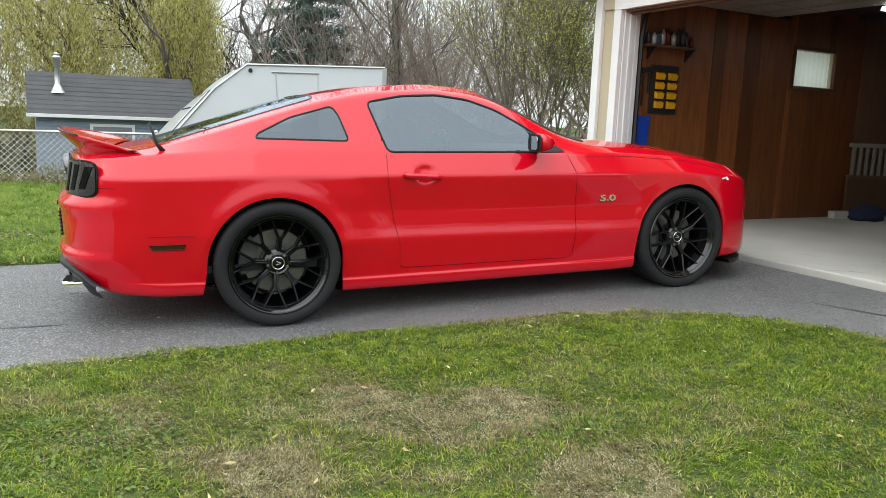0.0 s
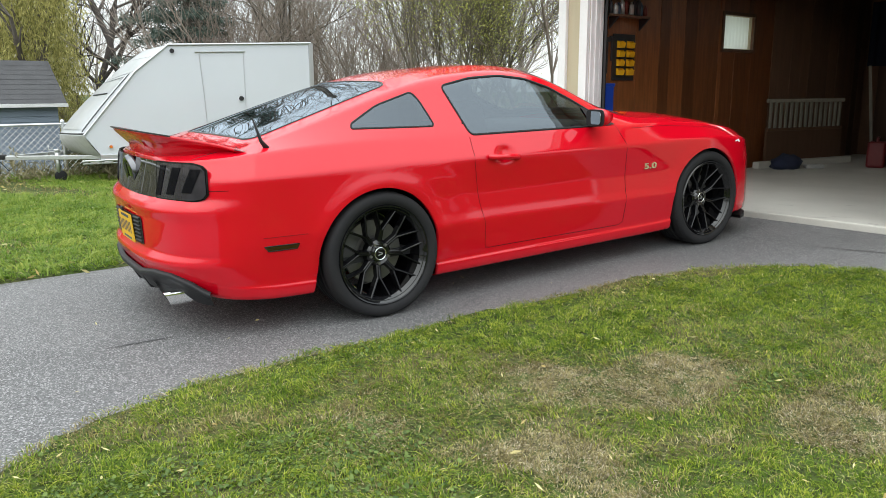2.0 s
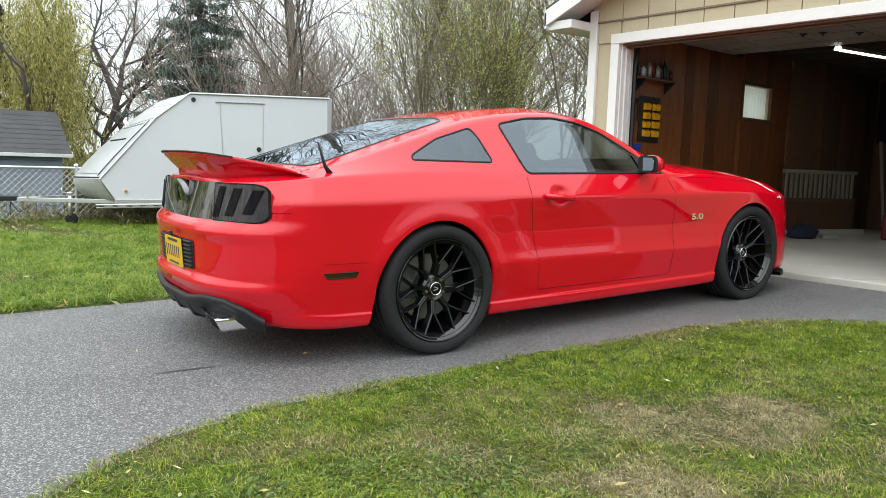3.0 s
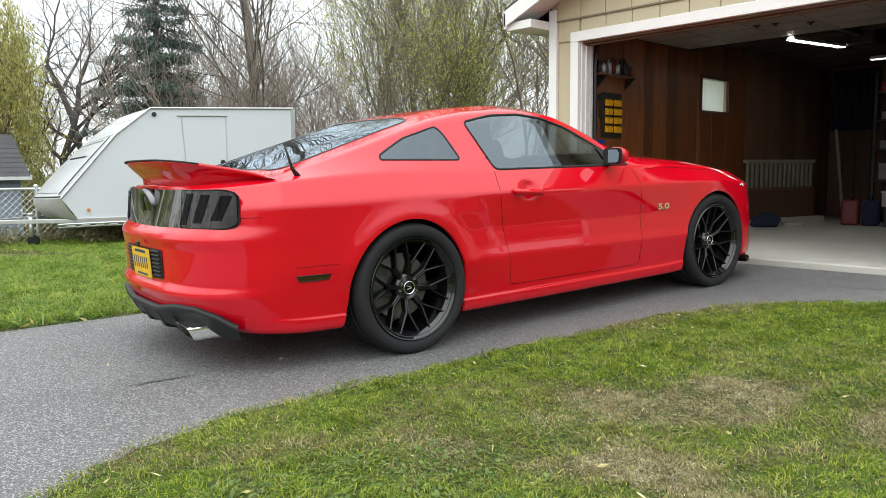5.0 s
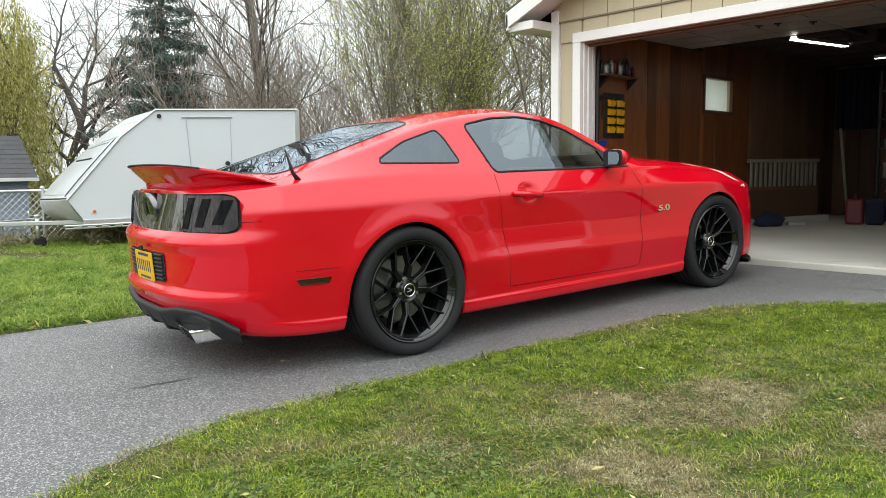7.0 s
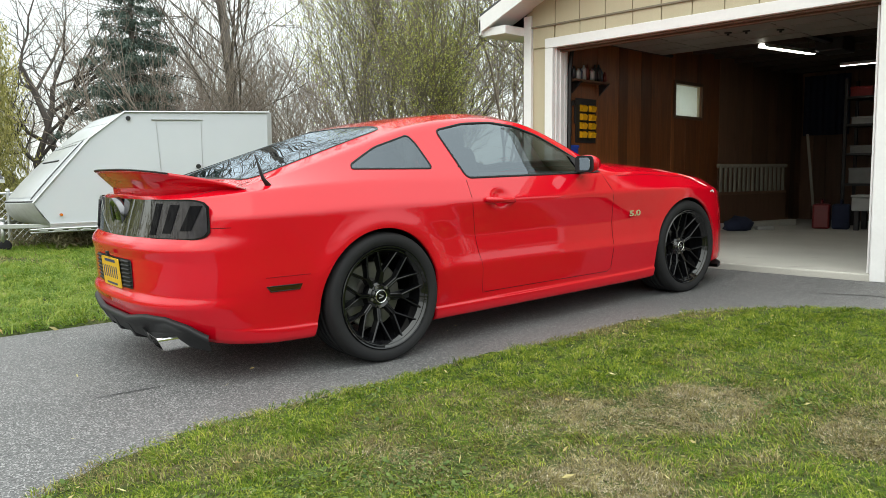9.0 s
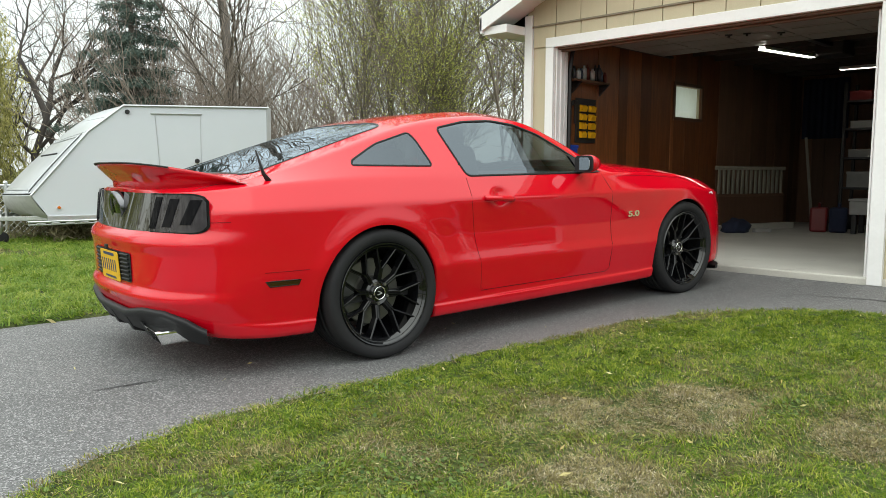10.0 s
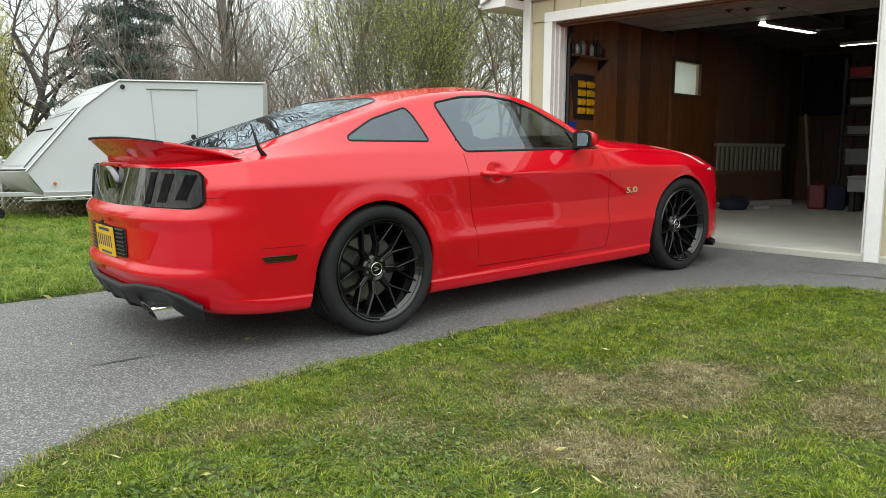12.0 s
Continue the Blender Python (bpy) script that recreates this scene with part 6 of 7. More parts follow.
for j, f_, r_ in ((1, 0.02, 0.012), (2, 0.02, 0.007), (2, 0.55, 0.006)):
    pts = []
    for k in range(13):
        u = 1 - abs(k - 6) / 6
        p, q = (Vector((a[0] + (b_[0] - a[0]) * u ** 0.7, k * TW / 12, a[1] + (b_[1] - a[1]) * u ** 0.8)) for a, b_ in list(zip(SIDE, CENTRE))[j:j + 2])
        pts.append(p + (q - p) * f_ + Vector((-0.024, 0, 0.024)) * (u + 0.25) * (4 * f_ * (1 - f_)))
    bm = bmesh.new()
    tube(bm, pts, r_, 6)
    part("nose_trim", bm, black_metal if j == 1 else edge_alu, trailer, "dark trim strip across the nose" if j == 1 else "")
for k0, k1, e0, e1, r_, m_ in ((0.7, 0.7, 0.08, 0.93, 0.009, edge_alu), (0.42, 0.42, 0.04, 0.97, 0.006, black_metal), (0.7, 11.3, 0.93, 0.93, 0.008, edge_alu), (1.6, 5.0, 0.66, 0.66, 0.012, black_metal)):
    bm = bmesh.new()
    tube(bm, [nose_at(k0 + (k1 - k0) * t_, e0 + (e1 - e0) * t_, 0.010) for t_ in np.linspace(0, 1, 14)], r_, 6)
    part("nose_strip", bm, m_, trailer, "dark vent slot in the nose" if r_ > 0.01 else "")
bm = bmesh.new()
box(bm, -1.0, 2.02, 0.01, TW - 0.01, 0.36, 0.40)
part("deck", bm, dark_wood, trailer)
bm = bmesh.new()
tube(bm, [(-1.2, -0.012, 0.66), (-0.50, -0.012, 1.49), (-0.05, -0.012, 1.848), (2.0, -0.012, 1.918)], 0.014, 6)
part("edge_moulding", bm, edge_alu, trailer, "aluminium edge moulding")
bm = bmesh.new()
box(bm, -1.02, 2.03, -0.02, 0.03, 0.335, 0.395, 0.004)
part("lower_rail", bm, edge_alu, trailer, "aluminium lower rail")
bm = bmesh.new()
box(bm, 1.965, 2.03, -0.014, 0.02, 0.42, 1.91, 0.004)
part("rear_corner", bm, edge_alu, trailer)
for pts, r in (([(0.36, -0.006, 1.73), (0.40, -0.006, 1.1), (0.42, -0.006, 0.45)], 0.004), ([(0.98, -0.006, 1.74), (0.98, -0.006, 0.47)], 0.003), ([(0.30, -0.008, 1.755), (1.0, -0.008, 1.775)], 0.010)):
    bm = bmesh.new()
    tube(bm, pts, r, 6)
    part("panel_joint", bm, edge_alu, trailer)
for (u, z), mt, r in (((0.0, 1.765), black_metal, 0.032), ((0.92, 1.12), black_metal, 0.035), ((-0.88, 0.50), orange_lens, 0.022)):
    bm = bmesh.new()
    rod(bm, (u, 0.0, z), (u, -0.03, z), r, r * 0.8, 16)
    part("marker_lamp" if mt is orange_lens else "side_vent", bm, mt, trailer, "orange marker lamp" if mt is orange_lens else "small black side vent")
# long sill with rungs below the side, tongue, jack, coupler, wheels
for k in range(18):
    bm = bmesh.new()
    u = -1.15 + k * 0.17
    box(bm, u, u + 0.10, -0.05, 0.02, 0.295, 0.312, 0.003)
    part("step_rung", bm, galvanised, trailer)
bm = bmesh.new()
tube(bm, [(-1.25, -0.04, 0.32), (1.8, -0.04, 0.345)], 0.014, 6)
tube(bm, [(-1.25, -0.04, 0.285), (1.8, -0.04, 0.31)], 0.010, 6)
part("step_rail", bm, galvanised, trailer)
for s in (-1, 1):
    bm = bmesh.new()
    a, c = Vector((-0.9, TW / 2 + s * 0.85, 0.35)), Vector((-2.15, TW / 2, 0.33))
    d = c - a
    box(bm, 0, d.length, -0.025, 0.025, -0.028, 0.028, 0.005, Matrix.Translation(a) @ d.to_track_quat("X", "Z").to_matrix().to_4x4())
    part("tongue_beam", bm, galvanised, trailer, "steel tongue beam")
bm = bmesh.new()
box(bm, -2.45, -2.1, TW / 2 - 0.05, TW / 2 + 0.05, 0.31, 0.38, 0.015)
rod(bm, (-2.40, TW / 2, 0.33), (-2.40, TW / 2, 0.40), 0.045)
part("coupler", bm, black_metal, trailer)
bm = bmesh.new()
rod(bm, (-2.2, TW / 2 - 0.06, 0.30), (-2.2, TW / 2 - 0.06, 0.12), 0.008)
tube(bm, [(-2.2, TW / 2 - 0.06, 0.30), (-2.1, TW / 2 - 0.09, 0.16), (-1.95, TW / 2 - 0.09, 0.26)], 0.008, 6)
part("safety_chain", bm, black_metal, trailer)
jack = bmesh.new()
jx, jy = -1.50, TW / 2 - 0.42
rod(jack, (jx, jy, 0.10), (jx, jy, 0.42), 0.030)
rod(jack, (jx, jy, 0.42), (jx, jy, 0.455), 0.038)
tube(jack, [(jx, jy, 0.44), (jx - 0.10, jy, 0.45), (jx - 0.10, jy, 0.51)], 0.009, 6)
jk = part("jack", jack, galvanised, trailer, "steel tongue jack with a small wheel", smooth=True)
bm = bmesh.new()
lathe(bm, [(0.001, -0.03), (0.05, -0.03), (0.075, -0.022), (0.08, 0.0), (0.075, 0.022), (0.05, 0.03), (0.001, 0.03)], 20)
part("jack_wheel", bm, rubber, jk, m=pose(jx + 0.02, jy, 0.083))
for y in (-0.02, TW + 0.02):
    bm = bmesh.new()
    lathe(bm, [(0.001, -0.06), (0.14, -0.06), (0.15, -0.08), (0.24, -0.085), (0.262, -0.05), (0.262, 0.05), (0.24, 0.085), (0.001, 0.085)], 32)
    part("trailer_wheel", bm, rubber, trailer, m=pose(0.9, 0.25 if y < 1 else TW - 0.25, 0.262), smooth=True)
    bm = bmesh.new()
    rod(bm, (0.9, 0.25, 0.262), (0.9, TW - 0.25, 0.262), 0.03)
    box(bm, 0.86, 0.94, 0.3, 0.36, 0.25, 0.40)
    if y < 1:
        part("axle", bm, black_metal, trailer)
    else:
        bm.free()

# ---- chain-link fence ----
fence = thing("chain_link_fence", "galvanised chain-link fence along the back of the lawn", "fence")
FXX, FTOP = -8.95, 0.765
fence_y = (-9.0, 5.4)
for y in np.arange(fence_y[0], fence_y[1] + 0.1, 2.4):
    bm = bmesh.new()
    rod(bm, (FXX, y, -0.15), (FXX, y, FTOP + 0.03), 0.026, seg=10)
    bmesh.ops.create_uvsphere(bm, u_segments=10, v_segments=6, radius=0.032, matrix=Matrix.Translation((FXX, y, FTOP + 0.035)))
    part("post", bm, galvanised, fence)
bm = bmesh.new()
rod(bm, (FXX, fence_y[0], FTOP), (FXX, fence_y[1], FTOP), 0.018, seg=8)
part("top_rail", bm, galvanised, fence)
quads = []
h, pitch, r = FTOP + 0.10, 0.088, 0.0036
for s in (-1, 1):
    y = fence_y[0] - h
    while y < fence_y[1] + h:
        a, c = Vector((FXX + 0.006 * s, y, -0.10)), Vector((FXX + 0.006 * s, y + s * h, -0.10 + h))
        if s < 0:
            a.y, c.y = y + h, y
        if min(a.y, c.y) > fence_y[0] and max(a.y, c.y) < fence_y[1]:
            d = (c - a).normalized()
            n1, n2 = Vector((1, 0, 0)) * r, d.cross(Vector((1, 0, 0))) * r
            ring = [n1, n2, -n1, -n2]
            for k in range(4):
                quads += [a + ring[k], a + ring[(k + 1) % 4], c + ring[(k + 1) % 4], c + ring[k]]
        y += pitch
mesh_part = part("wire_mesh", soup("wire_mesh", [tuple(q) for q in quads], 4, galvanised), None, fence)
tagged(mesh_part, kind="stuff")
bm = bmesh.new()
rod(bm, (-8.6, -3.05, -0.1), (-8.6, -3.05, 1.75), 0.05, seg=14)
bmesh.ops.create_uvsphere(bm, u_segments=12, v_segments=6, radius=0.055, matrix=Matrix.Translation((-8.6, -3.05, 1.75)))
solid("white_post", bm, white_paint, "white round post standing by the fence", "post", smooth=True)

# ---- blue-grey shed beyond the fence ----
shed = thing("garden_shed", "blue-grey shed with a dark shingled gable roof and stove pipe", "shed")
SX0, SX1, SY0, SY1, SB, SE, SRZ = -22.2, -19.5, -1.0, 3.05, -1.4, 0.96, 2.06
bm = bmesh.new()
box(bm, SX0, SX1, SY0, SY1, SB, SE)
v = [bm.verts.new(p) for p in ((SX0, SY0, SE), (SX1, SY0, SE), ((SX0 + SX1) / 2, SY0, SRZ - 0.05), (SX0, SY1, SE), (SX1, SY1, SE), ((SX0 + SX1) / 2, SY1, SRZ - 0.05))]
bm.faces.new((v[0], v[1], v[2]))
bm.faces.new((v[5], v[4], v[3]))
part("wall", bm, blue_siding, shed)
k = 0
z = -0.9
while z < SE - 0.03:
    bm = bmesh.new()
    box(bm, SX1 + 0.002, SX1 + 0.022, SY0, SY1, z, z + 0.14, 0.004)
    part("lap_board", bm, blue_siding, shed)
    z += 0.15
for s in (1, -1):
    ex = (SX0 + SX1) / 2 + s * ((SX1 - SX0) / 2 + 0.22)
    for j in range(9):
        bm = bmesh.new()
        u0, u1 = j / 9, (j + 1) / 9 + 0.02
        xm = (SX0 + SX1) / 2
        p = [(xm + (ex - xm) * u, SRZ + (SE - 0.06 - SRZ) * u) for u in (u0, min(u1, 1))]
        vv = [bm.verts.new((x, y, z_ + o)) for o in (0.0, 0.03) for y in (SY0 - 0.2, SY1 + 0.2) for x, z_ in p]
        for q in ((0, 1, 3, 2), (4, 6, 7, 5), (1, 5, 7, 3), (0, 2, 6, 4), (0, 4, 5, 1), (2, 3, 7, 6)):
            bm.faces.new([vv[i] for i in q])
        bmesh.ops.recalc_face_normals(bm, faces=bm.faces[:])
        part("shingle_course", bm, shingle, shed)
    bm = bmesh.new()
    box(bm, min(ex, ex + s * 0.03), max(ex, ex + s * 0.03), SY0 - 0.22, SY1 + 0.22, SE - 0.12, SE - 0.03, 0.005)
    part("eave_board", bm, white_paint, shed, "white eave board")
door = bmesh.new()
box(door, SX1 + 0.022, SX1 + 0.045, 0.40, 1.40, -1.3, 0.62, 0.004)
dp = part("door", door, mat("shed_door", (0.22, 0.235, 0.26), 0.6, vary=0.3), shed, "grey shed door in a white frame")
for y0, y1, z0, z1 in ((0.32, 0.40, -1.3, 0.70), (1.40, 1.48, -1.3, 0.70), (0.40, 1.40, 0.62, 0.70)):
    bm = bmesh.new()
    box(bm, SX1 + 0.022, SX1 + 0.06, y0, y1, z0, z1, 0.004)
    part("door_frame", bm, white_paint, dp)
bm = bmesh.new()
lathe(bm, [(0.20, 0.0), (0.13, 0.12), (0.085, 0.22), (0.075, 0.24), (0.075, 0.92), (0.12, 0.94), (0.12, 0.98), (0.085, 1.0), (0.085, 1.04), (0.12, 1.06), (0.001, 1.10)], 20)
part("stove_pipe", bm, galvanised, shed, "metal stove pipe with a cap", smooth=True, m=pose(-20.15, -0.42, 1.50, 90) )


# ---- trees ----
def limbs(seed, height, spread, levels=4, split=3, up=0.55, r0=0.12, first=0.3, wob=0.25, droop=0.0, trunk_n=6, fork=0.6):
    """Tapered segments of a branching tree: arrays of start, end and radii; and its twig tips."""
    g = random.Random(seed)
    segs, tips = [], []

    def grow(p, d, length, r, lv):
        n = 4 if lv else trunk_n
        for i in range(n):
            d = (d + Vector((g.uniform(-wob, wob), g.uniform(-wob, wob), g.uniform(-wob, wob) * 0.6 + (up if lv else 0.12) * 0.25 - droop * lv * 0.06))).normalized()
            q = p + d * length / n
            r1 = r * (1 - 0.65 * (i + 1) / n) if lv == levels else r * (1 - 0.45 * (i + 1) / n)
            ra = r * (1 - 0.45 * i / n)
            segs.append((p, q, ra, r1))
            if lv < levels and (lv > 0 or i >= n * first):
                for _ in range(split if g.random() < 0.75 else split - 1):
                    a = g.uniform(0, 2 * math.pi)
                    o = d.orthogonal().normalized()
                    s = (o * math.cos(a) + d.cross(o) * math.sin(a)) * spread
                    grow(q, (d + s).normalized(), length * g.uniform(0.38, 0.62), r1 * (0.6 if lv else fork), lv + 1)
            p = q
        if lv >= levels - 1:
            tips.append((p, d))

    grow(Vector((0, 0, 0)), Vector((g.uniform(-0.05, 0.05), g.uniform(-0.05, 0.05), 1)).normalized(), height, r0, 0)
    return segs, tips


def seg_quads(segs, thin=0.0, sides=3):
    out = np.empty((len(segs), sides, 4, 3), np.float32)
    for i, (p, q, a, b_) in enumerate(segs):
        d = (q - p).normalized()
        o = d.orthogonal().normalized()
        e = d.cross(o)
        a, b_ = max(a, thin), max(b_, thin)
        ring = [o * math.cos(2 * math.pi * k / sides) + e * math.sin(2 * math.pi * k / sides) for k in range(sides)]
        for k in range(sides):
            n0, n1 = ring[k], ring[(k + 1) % sides]
            out[i, k] = (p + n0 * a, p + n1 * a, q + n1 * b_, q + n0 * b_)
    return out.reshape(-1, 3)


def leaf_quads(points, size, per, seed, scatter=0.12, hang=0.0, aspect=2.2):
    g = np.random.default_rng(seed)
    p = np.repeat(np.array([tuple(q) for q in points], np.float32), per, axis=0)
    n = len(p)
    p = p + g.normal(0, scatter, (n, 3))
    d = g.normal(0, 1, (n, 3))
    d[:, 2] -= hang
    d /= np.linalg.norm(d, axis=1)[:, None]
    e = np.cross(d, g.normal(0, 1, (n, 3)))
    e /= np.linalg.norm(e, axis=1)[:, None]
    s = size * g.uniform(0.6, 1.3, (n, 1))
    return np.stack([p, p + d * s * 0.5 + e * s / aspect / 2, p + d * s, p + d * s * 0.5 - e * s / aspect / 2], 1).reshape(-1, 3)


def tree(name, label, at, segs, tips, wood, leaf=None, leaf_size=0.08, per=0, split_at=0.03, scatter=0.12, hang=0.0, turn=0.0, group="", thin=0.004):
    ob = thing(name, label, "tree", pose(at[0], at[1], at[2], 0, 0, turn), group=group)
    tagged(part("trunk", soup("trunk", seg_quads([s for s in segs if s[2] >= split_at], sides=7), 4, wood), None, ob), kind="stuff" if group.startswith("thicket") else "")
    tw = [s for s in segs if s[2] < split_at]
    if tw:
        part("twig_crown", soup("twig_crown", seg_quads(tw, thin), 4, wood), None, ob)
    if leaf is not None and per:
        part("crown", soup("crown", leaf_quads([p for p, d in tips], leaf_size, per, 5, scatter, hang), 4, leaf), None, ob)
    return ob


def ground_at(x, y):
    return float(rise(x, y)) - 0.05


# multi-stemmed thicket behind the drive, some of it still in yellow leaf
spots = ((-7.7, 6.7, 5.4, 1), (-9.6, 9.0, 4.8, 10), (-5.4, 9.6, 5.0, 2))
protos = {}
for i, (x, y, h, seed) in enumerate(spots):
    key = seed % 4
    if key not in protos:
        segs, tips = [], []
        for k in range(5):
            s_, t_ = limbs(seed * 10 + k, 4.6 * (0.6 + 0.08 * k), 0.6, 3, 2, 0.6, 0.024, 0.08, 0.16)
            m = pose(math.cos(k * 1.05) * 0.32, math.sin(k * 1.05) * 0.32, 0, math.sin(k * 1.05) * -13, math.cos(k * 1.05) * 13, 0)
            segs += [(m @ p, m @ q, a, b_) for p, q, a, b_ in s_]
            tips += [(m @ p, d) for p, d in t_]
        protos[key] = tree("leafy_thicket", "tall multi-stemmed shrub with sparse yellow-green leaves", (x, y, ground_at(x, y)), segs, tips, twig_bark, shrub_leaves, 0.036, 19 if key != 2 else 6, 0.012, 0.23, group="thicket behind the drive", thin=0.004)
        protos[key].scale = (h / 5.0,) * 3
    else:
        o = copy_thing(protos[key], pose(x, y, ground_at(x, y), 0, 0, seed * 73))
        o.scale = (h / 5.0,) * 3

# leafless shrubs farther back
segs, tips = [], []
for k in range(6):
    s_, t_ = limbs(500 + k, 2.6 + 0.25 * k, 0.6, 2, 3, 0.5, 0.026, 0.15, 0.18)
    m = pose(math.cos(k * 1.05) * 0.25, math.sin(k * 1.05) * 0.25, 0, math.sin(k * 1.05) * -20, math.cos(k * 1.05) * 20, 0)
    segs += [(m @ p, m @ q, a, b_) for p, q, a, b_ in s_]
bare_shrub = tree("bare_shrub", "leafless brown shrub of many fine stems", (-18.4, 8.0, ground_at(-18.4, 8.0)), segs, [], brown_twig, None, split_at=0.014, group="thicket of bare shrubs", thin=0.004)
for x, y, s, a in ((-16.2, 7.2, 0.95, 110), (-17.5, 10.5, 1.1, 290), (-15.0, 9.6, 1.1, 75), (-12.0, 8.6, 1.05, 160), (-13.4, 10.9, 1.25, 240), (-13.6, 5.6, 1.1, 40), (-7.4, 9.0, 1.3, 100), (-24.0, 9.6, 1.5, 20), (-21.0, 11.6, 1.5, 130)):
    o = copy_thing(bare_shrub, pose(x, y, ground_at(x, y), 0, 0, a))
    o.scale = (s,) * 3

# tall trunk, bare trees
segs, tips = limbs(77, 10.5, 0.95, 3, 2, 0.25, 0.15, 0.12, 0.12, trunk_n=18, fork=0.22)
tree("tall_tree", "tall bare tree with a straight trunk and fine twigs", (-14.35, 7.25, ground_at(-14.35, 7.25)), segs, tips, bark, None, split_at=0.035, thin=0.006)
segs, tips = limbs(31, 5.8, 0.9, 3, 2, 0.25, 0.14, 0.3, 0.30)
bare = tree("bare_tree", "gnarled leafless tree with dark limbs", (-22.8, 5.3, ground_at(-22.8, 5.3)), segs, tips, dark_bark, None, split_at=0.04, group="bare trees", thin=0.006)
for x, y, k, s in ((-30.0, 9.0, 60, 1.3), (-27.0, 3.0, 200, 1.25)):
    o = copy_thing(bare, pose(x, y, ground_at(x, y), 0, 0, k))
    o.scale = (s,) * 3

# spruce: whorls of drooping boughs hung with needles
sp_segs = [(Vector((0, 0, 0)), Vector((0, 0, 8.3)), 0.17, 0.02)]
fronds = []
g = random.Random(5)
z = 0.6
while z < 8.1:
    reach = 2.35 * (1 - z / 8.7) ** 0.9 + 0.10
    n = 7 if z < 6 else 5
    for k in range(n):
        a = 2 * math.pi * (k + g.random() * 0.7) / n + z * 2.1
        L = reach * g.uniform(0.55, 1.2)
        out_way, across = Vector((math.cos(a), math.sin(a), 0)), Vector((-math.sin(a), math.cos(a), 0))
        p = Vector((0, 0, z + g.uniform(-0.12, 0.12)))
        sag, tip_up = g.uniform(0.22, 0.40), g.uniform(0.12, 0.26)
        along = lambda t: p + out_way * L * t + Vector((0, 0, L * (tip_up * t * t - sag * t)))
        for t0, t1 in ((0, 0.35), (0.35, 0.7), (0.7, 1.0)):
            sp_segs.append((along(t0), along(t1), 0.020 * (1.1 - t0), 0.020 * (1.1 - t1)))
        for t in np.linspace(0.12, 1.0, max(4, int(L * 7))):
            fronds.append(along(t))
            arm = 0.42 * L * (1.05 - 0.75 * t) * g.uniform(0.6, 1.2)
            for s in (-1, 1):
                for e in np.linspace(0.25, 1.0, max(2, int(arm * 9))):
                    fronds.append(along(t) + (across * s * 0.8 + out_way * 0.6) * arm * e + Vector((0, 0, -0.16 * arm * e - 0.02)))
    z += 0.36 + 0.10 * (1 - z / 8.1)
spruce = thing("spruce_tree", "tall blue-green spruce with layered boughs", "tree", pose(-16.3, 5.54, ground_at(-16.3, 5.54)))
part("trunk", soup("trunk", seg_quads(sp_segs, sides=5), 4, bark), None, spruce)
part("crown", soup("crown", leaf_quads(fronds, 0.12, 13, 8, 0.042, 0.5, 5.0), 4, needles), None, spruce)

# weeping willows: limbs, then long hanging strands of narrow leaves
def willow(name, at, height, radius, seed, leaf, strands, label):
    g = random.Random(seed)
    segs, tips = limbs(seed, height * 0.62, 0.95, 2, 2, 0.55, 0.22, 0.3, 0.2)
    pts = []
    for k in range(strands):
        a, rr = g.uniform(0, 2 * math.pi), radius * math.sqrt(g.random())
        topz = height * (1.0 - 0.32 * (rr / radius) ** 2) * g.uniform(0.86, 1.0)
        low = g.uniform(0.12, 0.55) * height * (1.1 - 0.45 * rr / radius)
        x, y, z_ = rr * math.cos(a), rr * math.sin(a), topz
        dx, dy = g.uniform(-0.03, 0.03), g.uniform(-0.03, 0.03)
        while z_ > low:
            pts.append(Vector((x, y, z_)))
            x, y, z_ = x + dx + g.uniform(-0.03, 0.03), y + dy + g.uniform(-0.03, 0.03), z_ - 0.20
    ob = thing(name, label, "tree", pose(at[0], at[1], ground_at(*at)), group="willows")
    part("trunk", soup("trunk", seg_quads(segs, 0.006, 5), 4, bark), None, ob)
    part("crown", soup("crown", leaf_quads(pts, 0.15, 5, seed, 0.07, 2.2, 5.0), 4, leaf), None, ob)
    return ob


willow("weeping_willow", (-27.5, 1.0), 9.0, 4.8, 3, willow_leaves, 620, "weeping willow with golden hanging strands")
willow("weeping_willow", (-25.5, -6.5), 8.8, 4.4, 4, willow_green, 480, "weeping willow with green-gold hanging strands")
willow("weeping_willow", (-22.4, 3.4), 8.2, 1.4, 6, willow_leaves, 170, "narrow willow with green-gold hanging strands")

# far woods: one band of bare trees and brush, no single tree to be told
segs, tips = limbs(91, 6.2, 0.8, 3, 2, 0.5, 0.13, 0.15, 0.2)
base = seg_quads(segs, 0.012)
g = np.random.default_rng(21)
far = []
for k in range(48):
    a = radians(g.uniform(86, 200))
    r_ = g.uniform(34, 75)
    x, y = 3 + r_ * math.cos(a), -2 + r_ * math.sin(a)
    t_ = g.uniform(0, 6.3)
    s = g.uniform(0.8, 1.7) * (0.5 if radians(154) < a < radians(174) else 1.0)
    c_, s_ = math.cos(t_) * s, math.sin(t_) * s
    far.append(base @ np.array([[c_, s_, 0], [-s_, c_, 0], [0, 0, s]], np.float32) + np.array([x, y, ground_at(x, y)], np.float32))
solid("far_woods", soup("far_woods", np.concatenate(far), 4, grey_twig), None, "far belt of bare grey-brown woods", "woods", kind="stuff")
brush = []
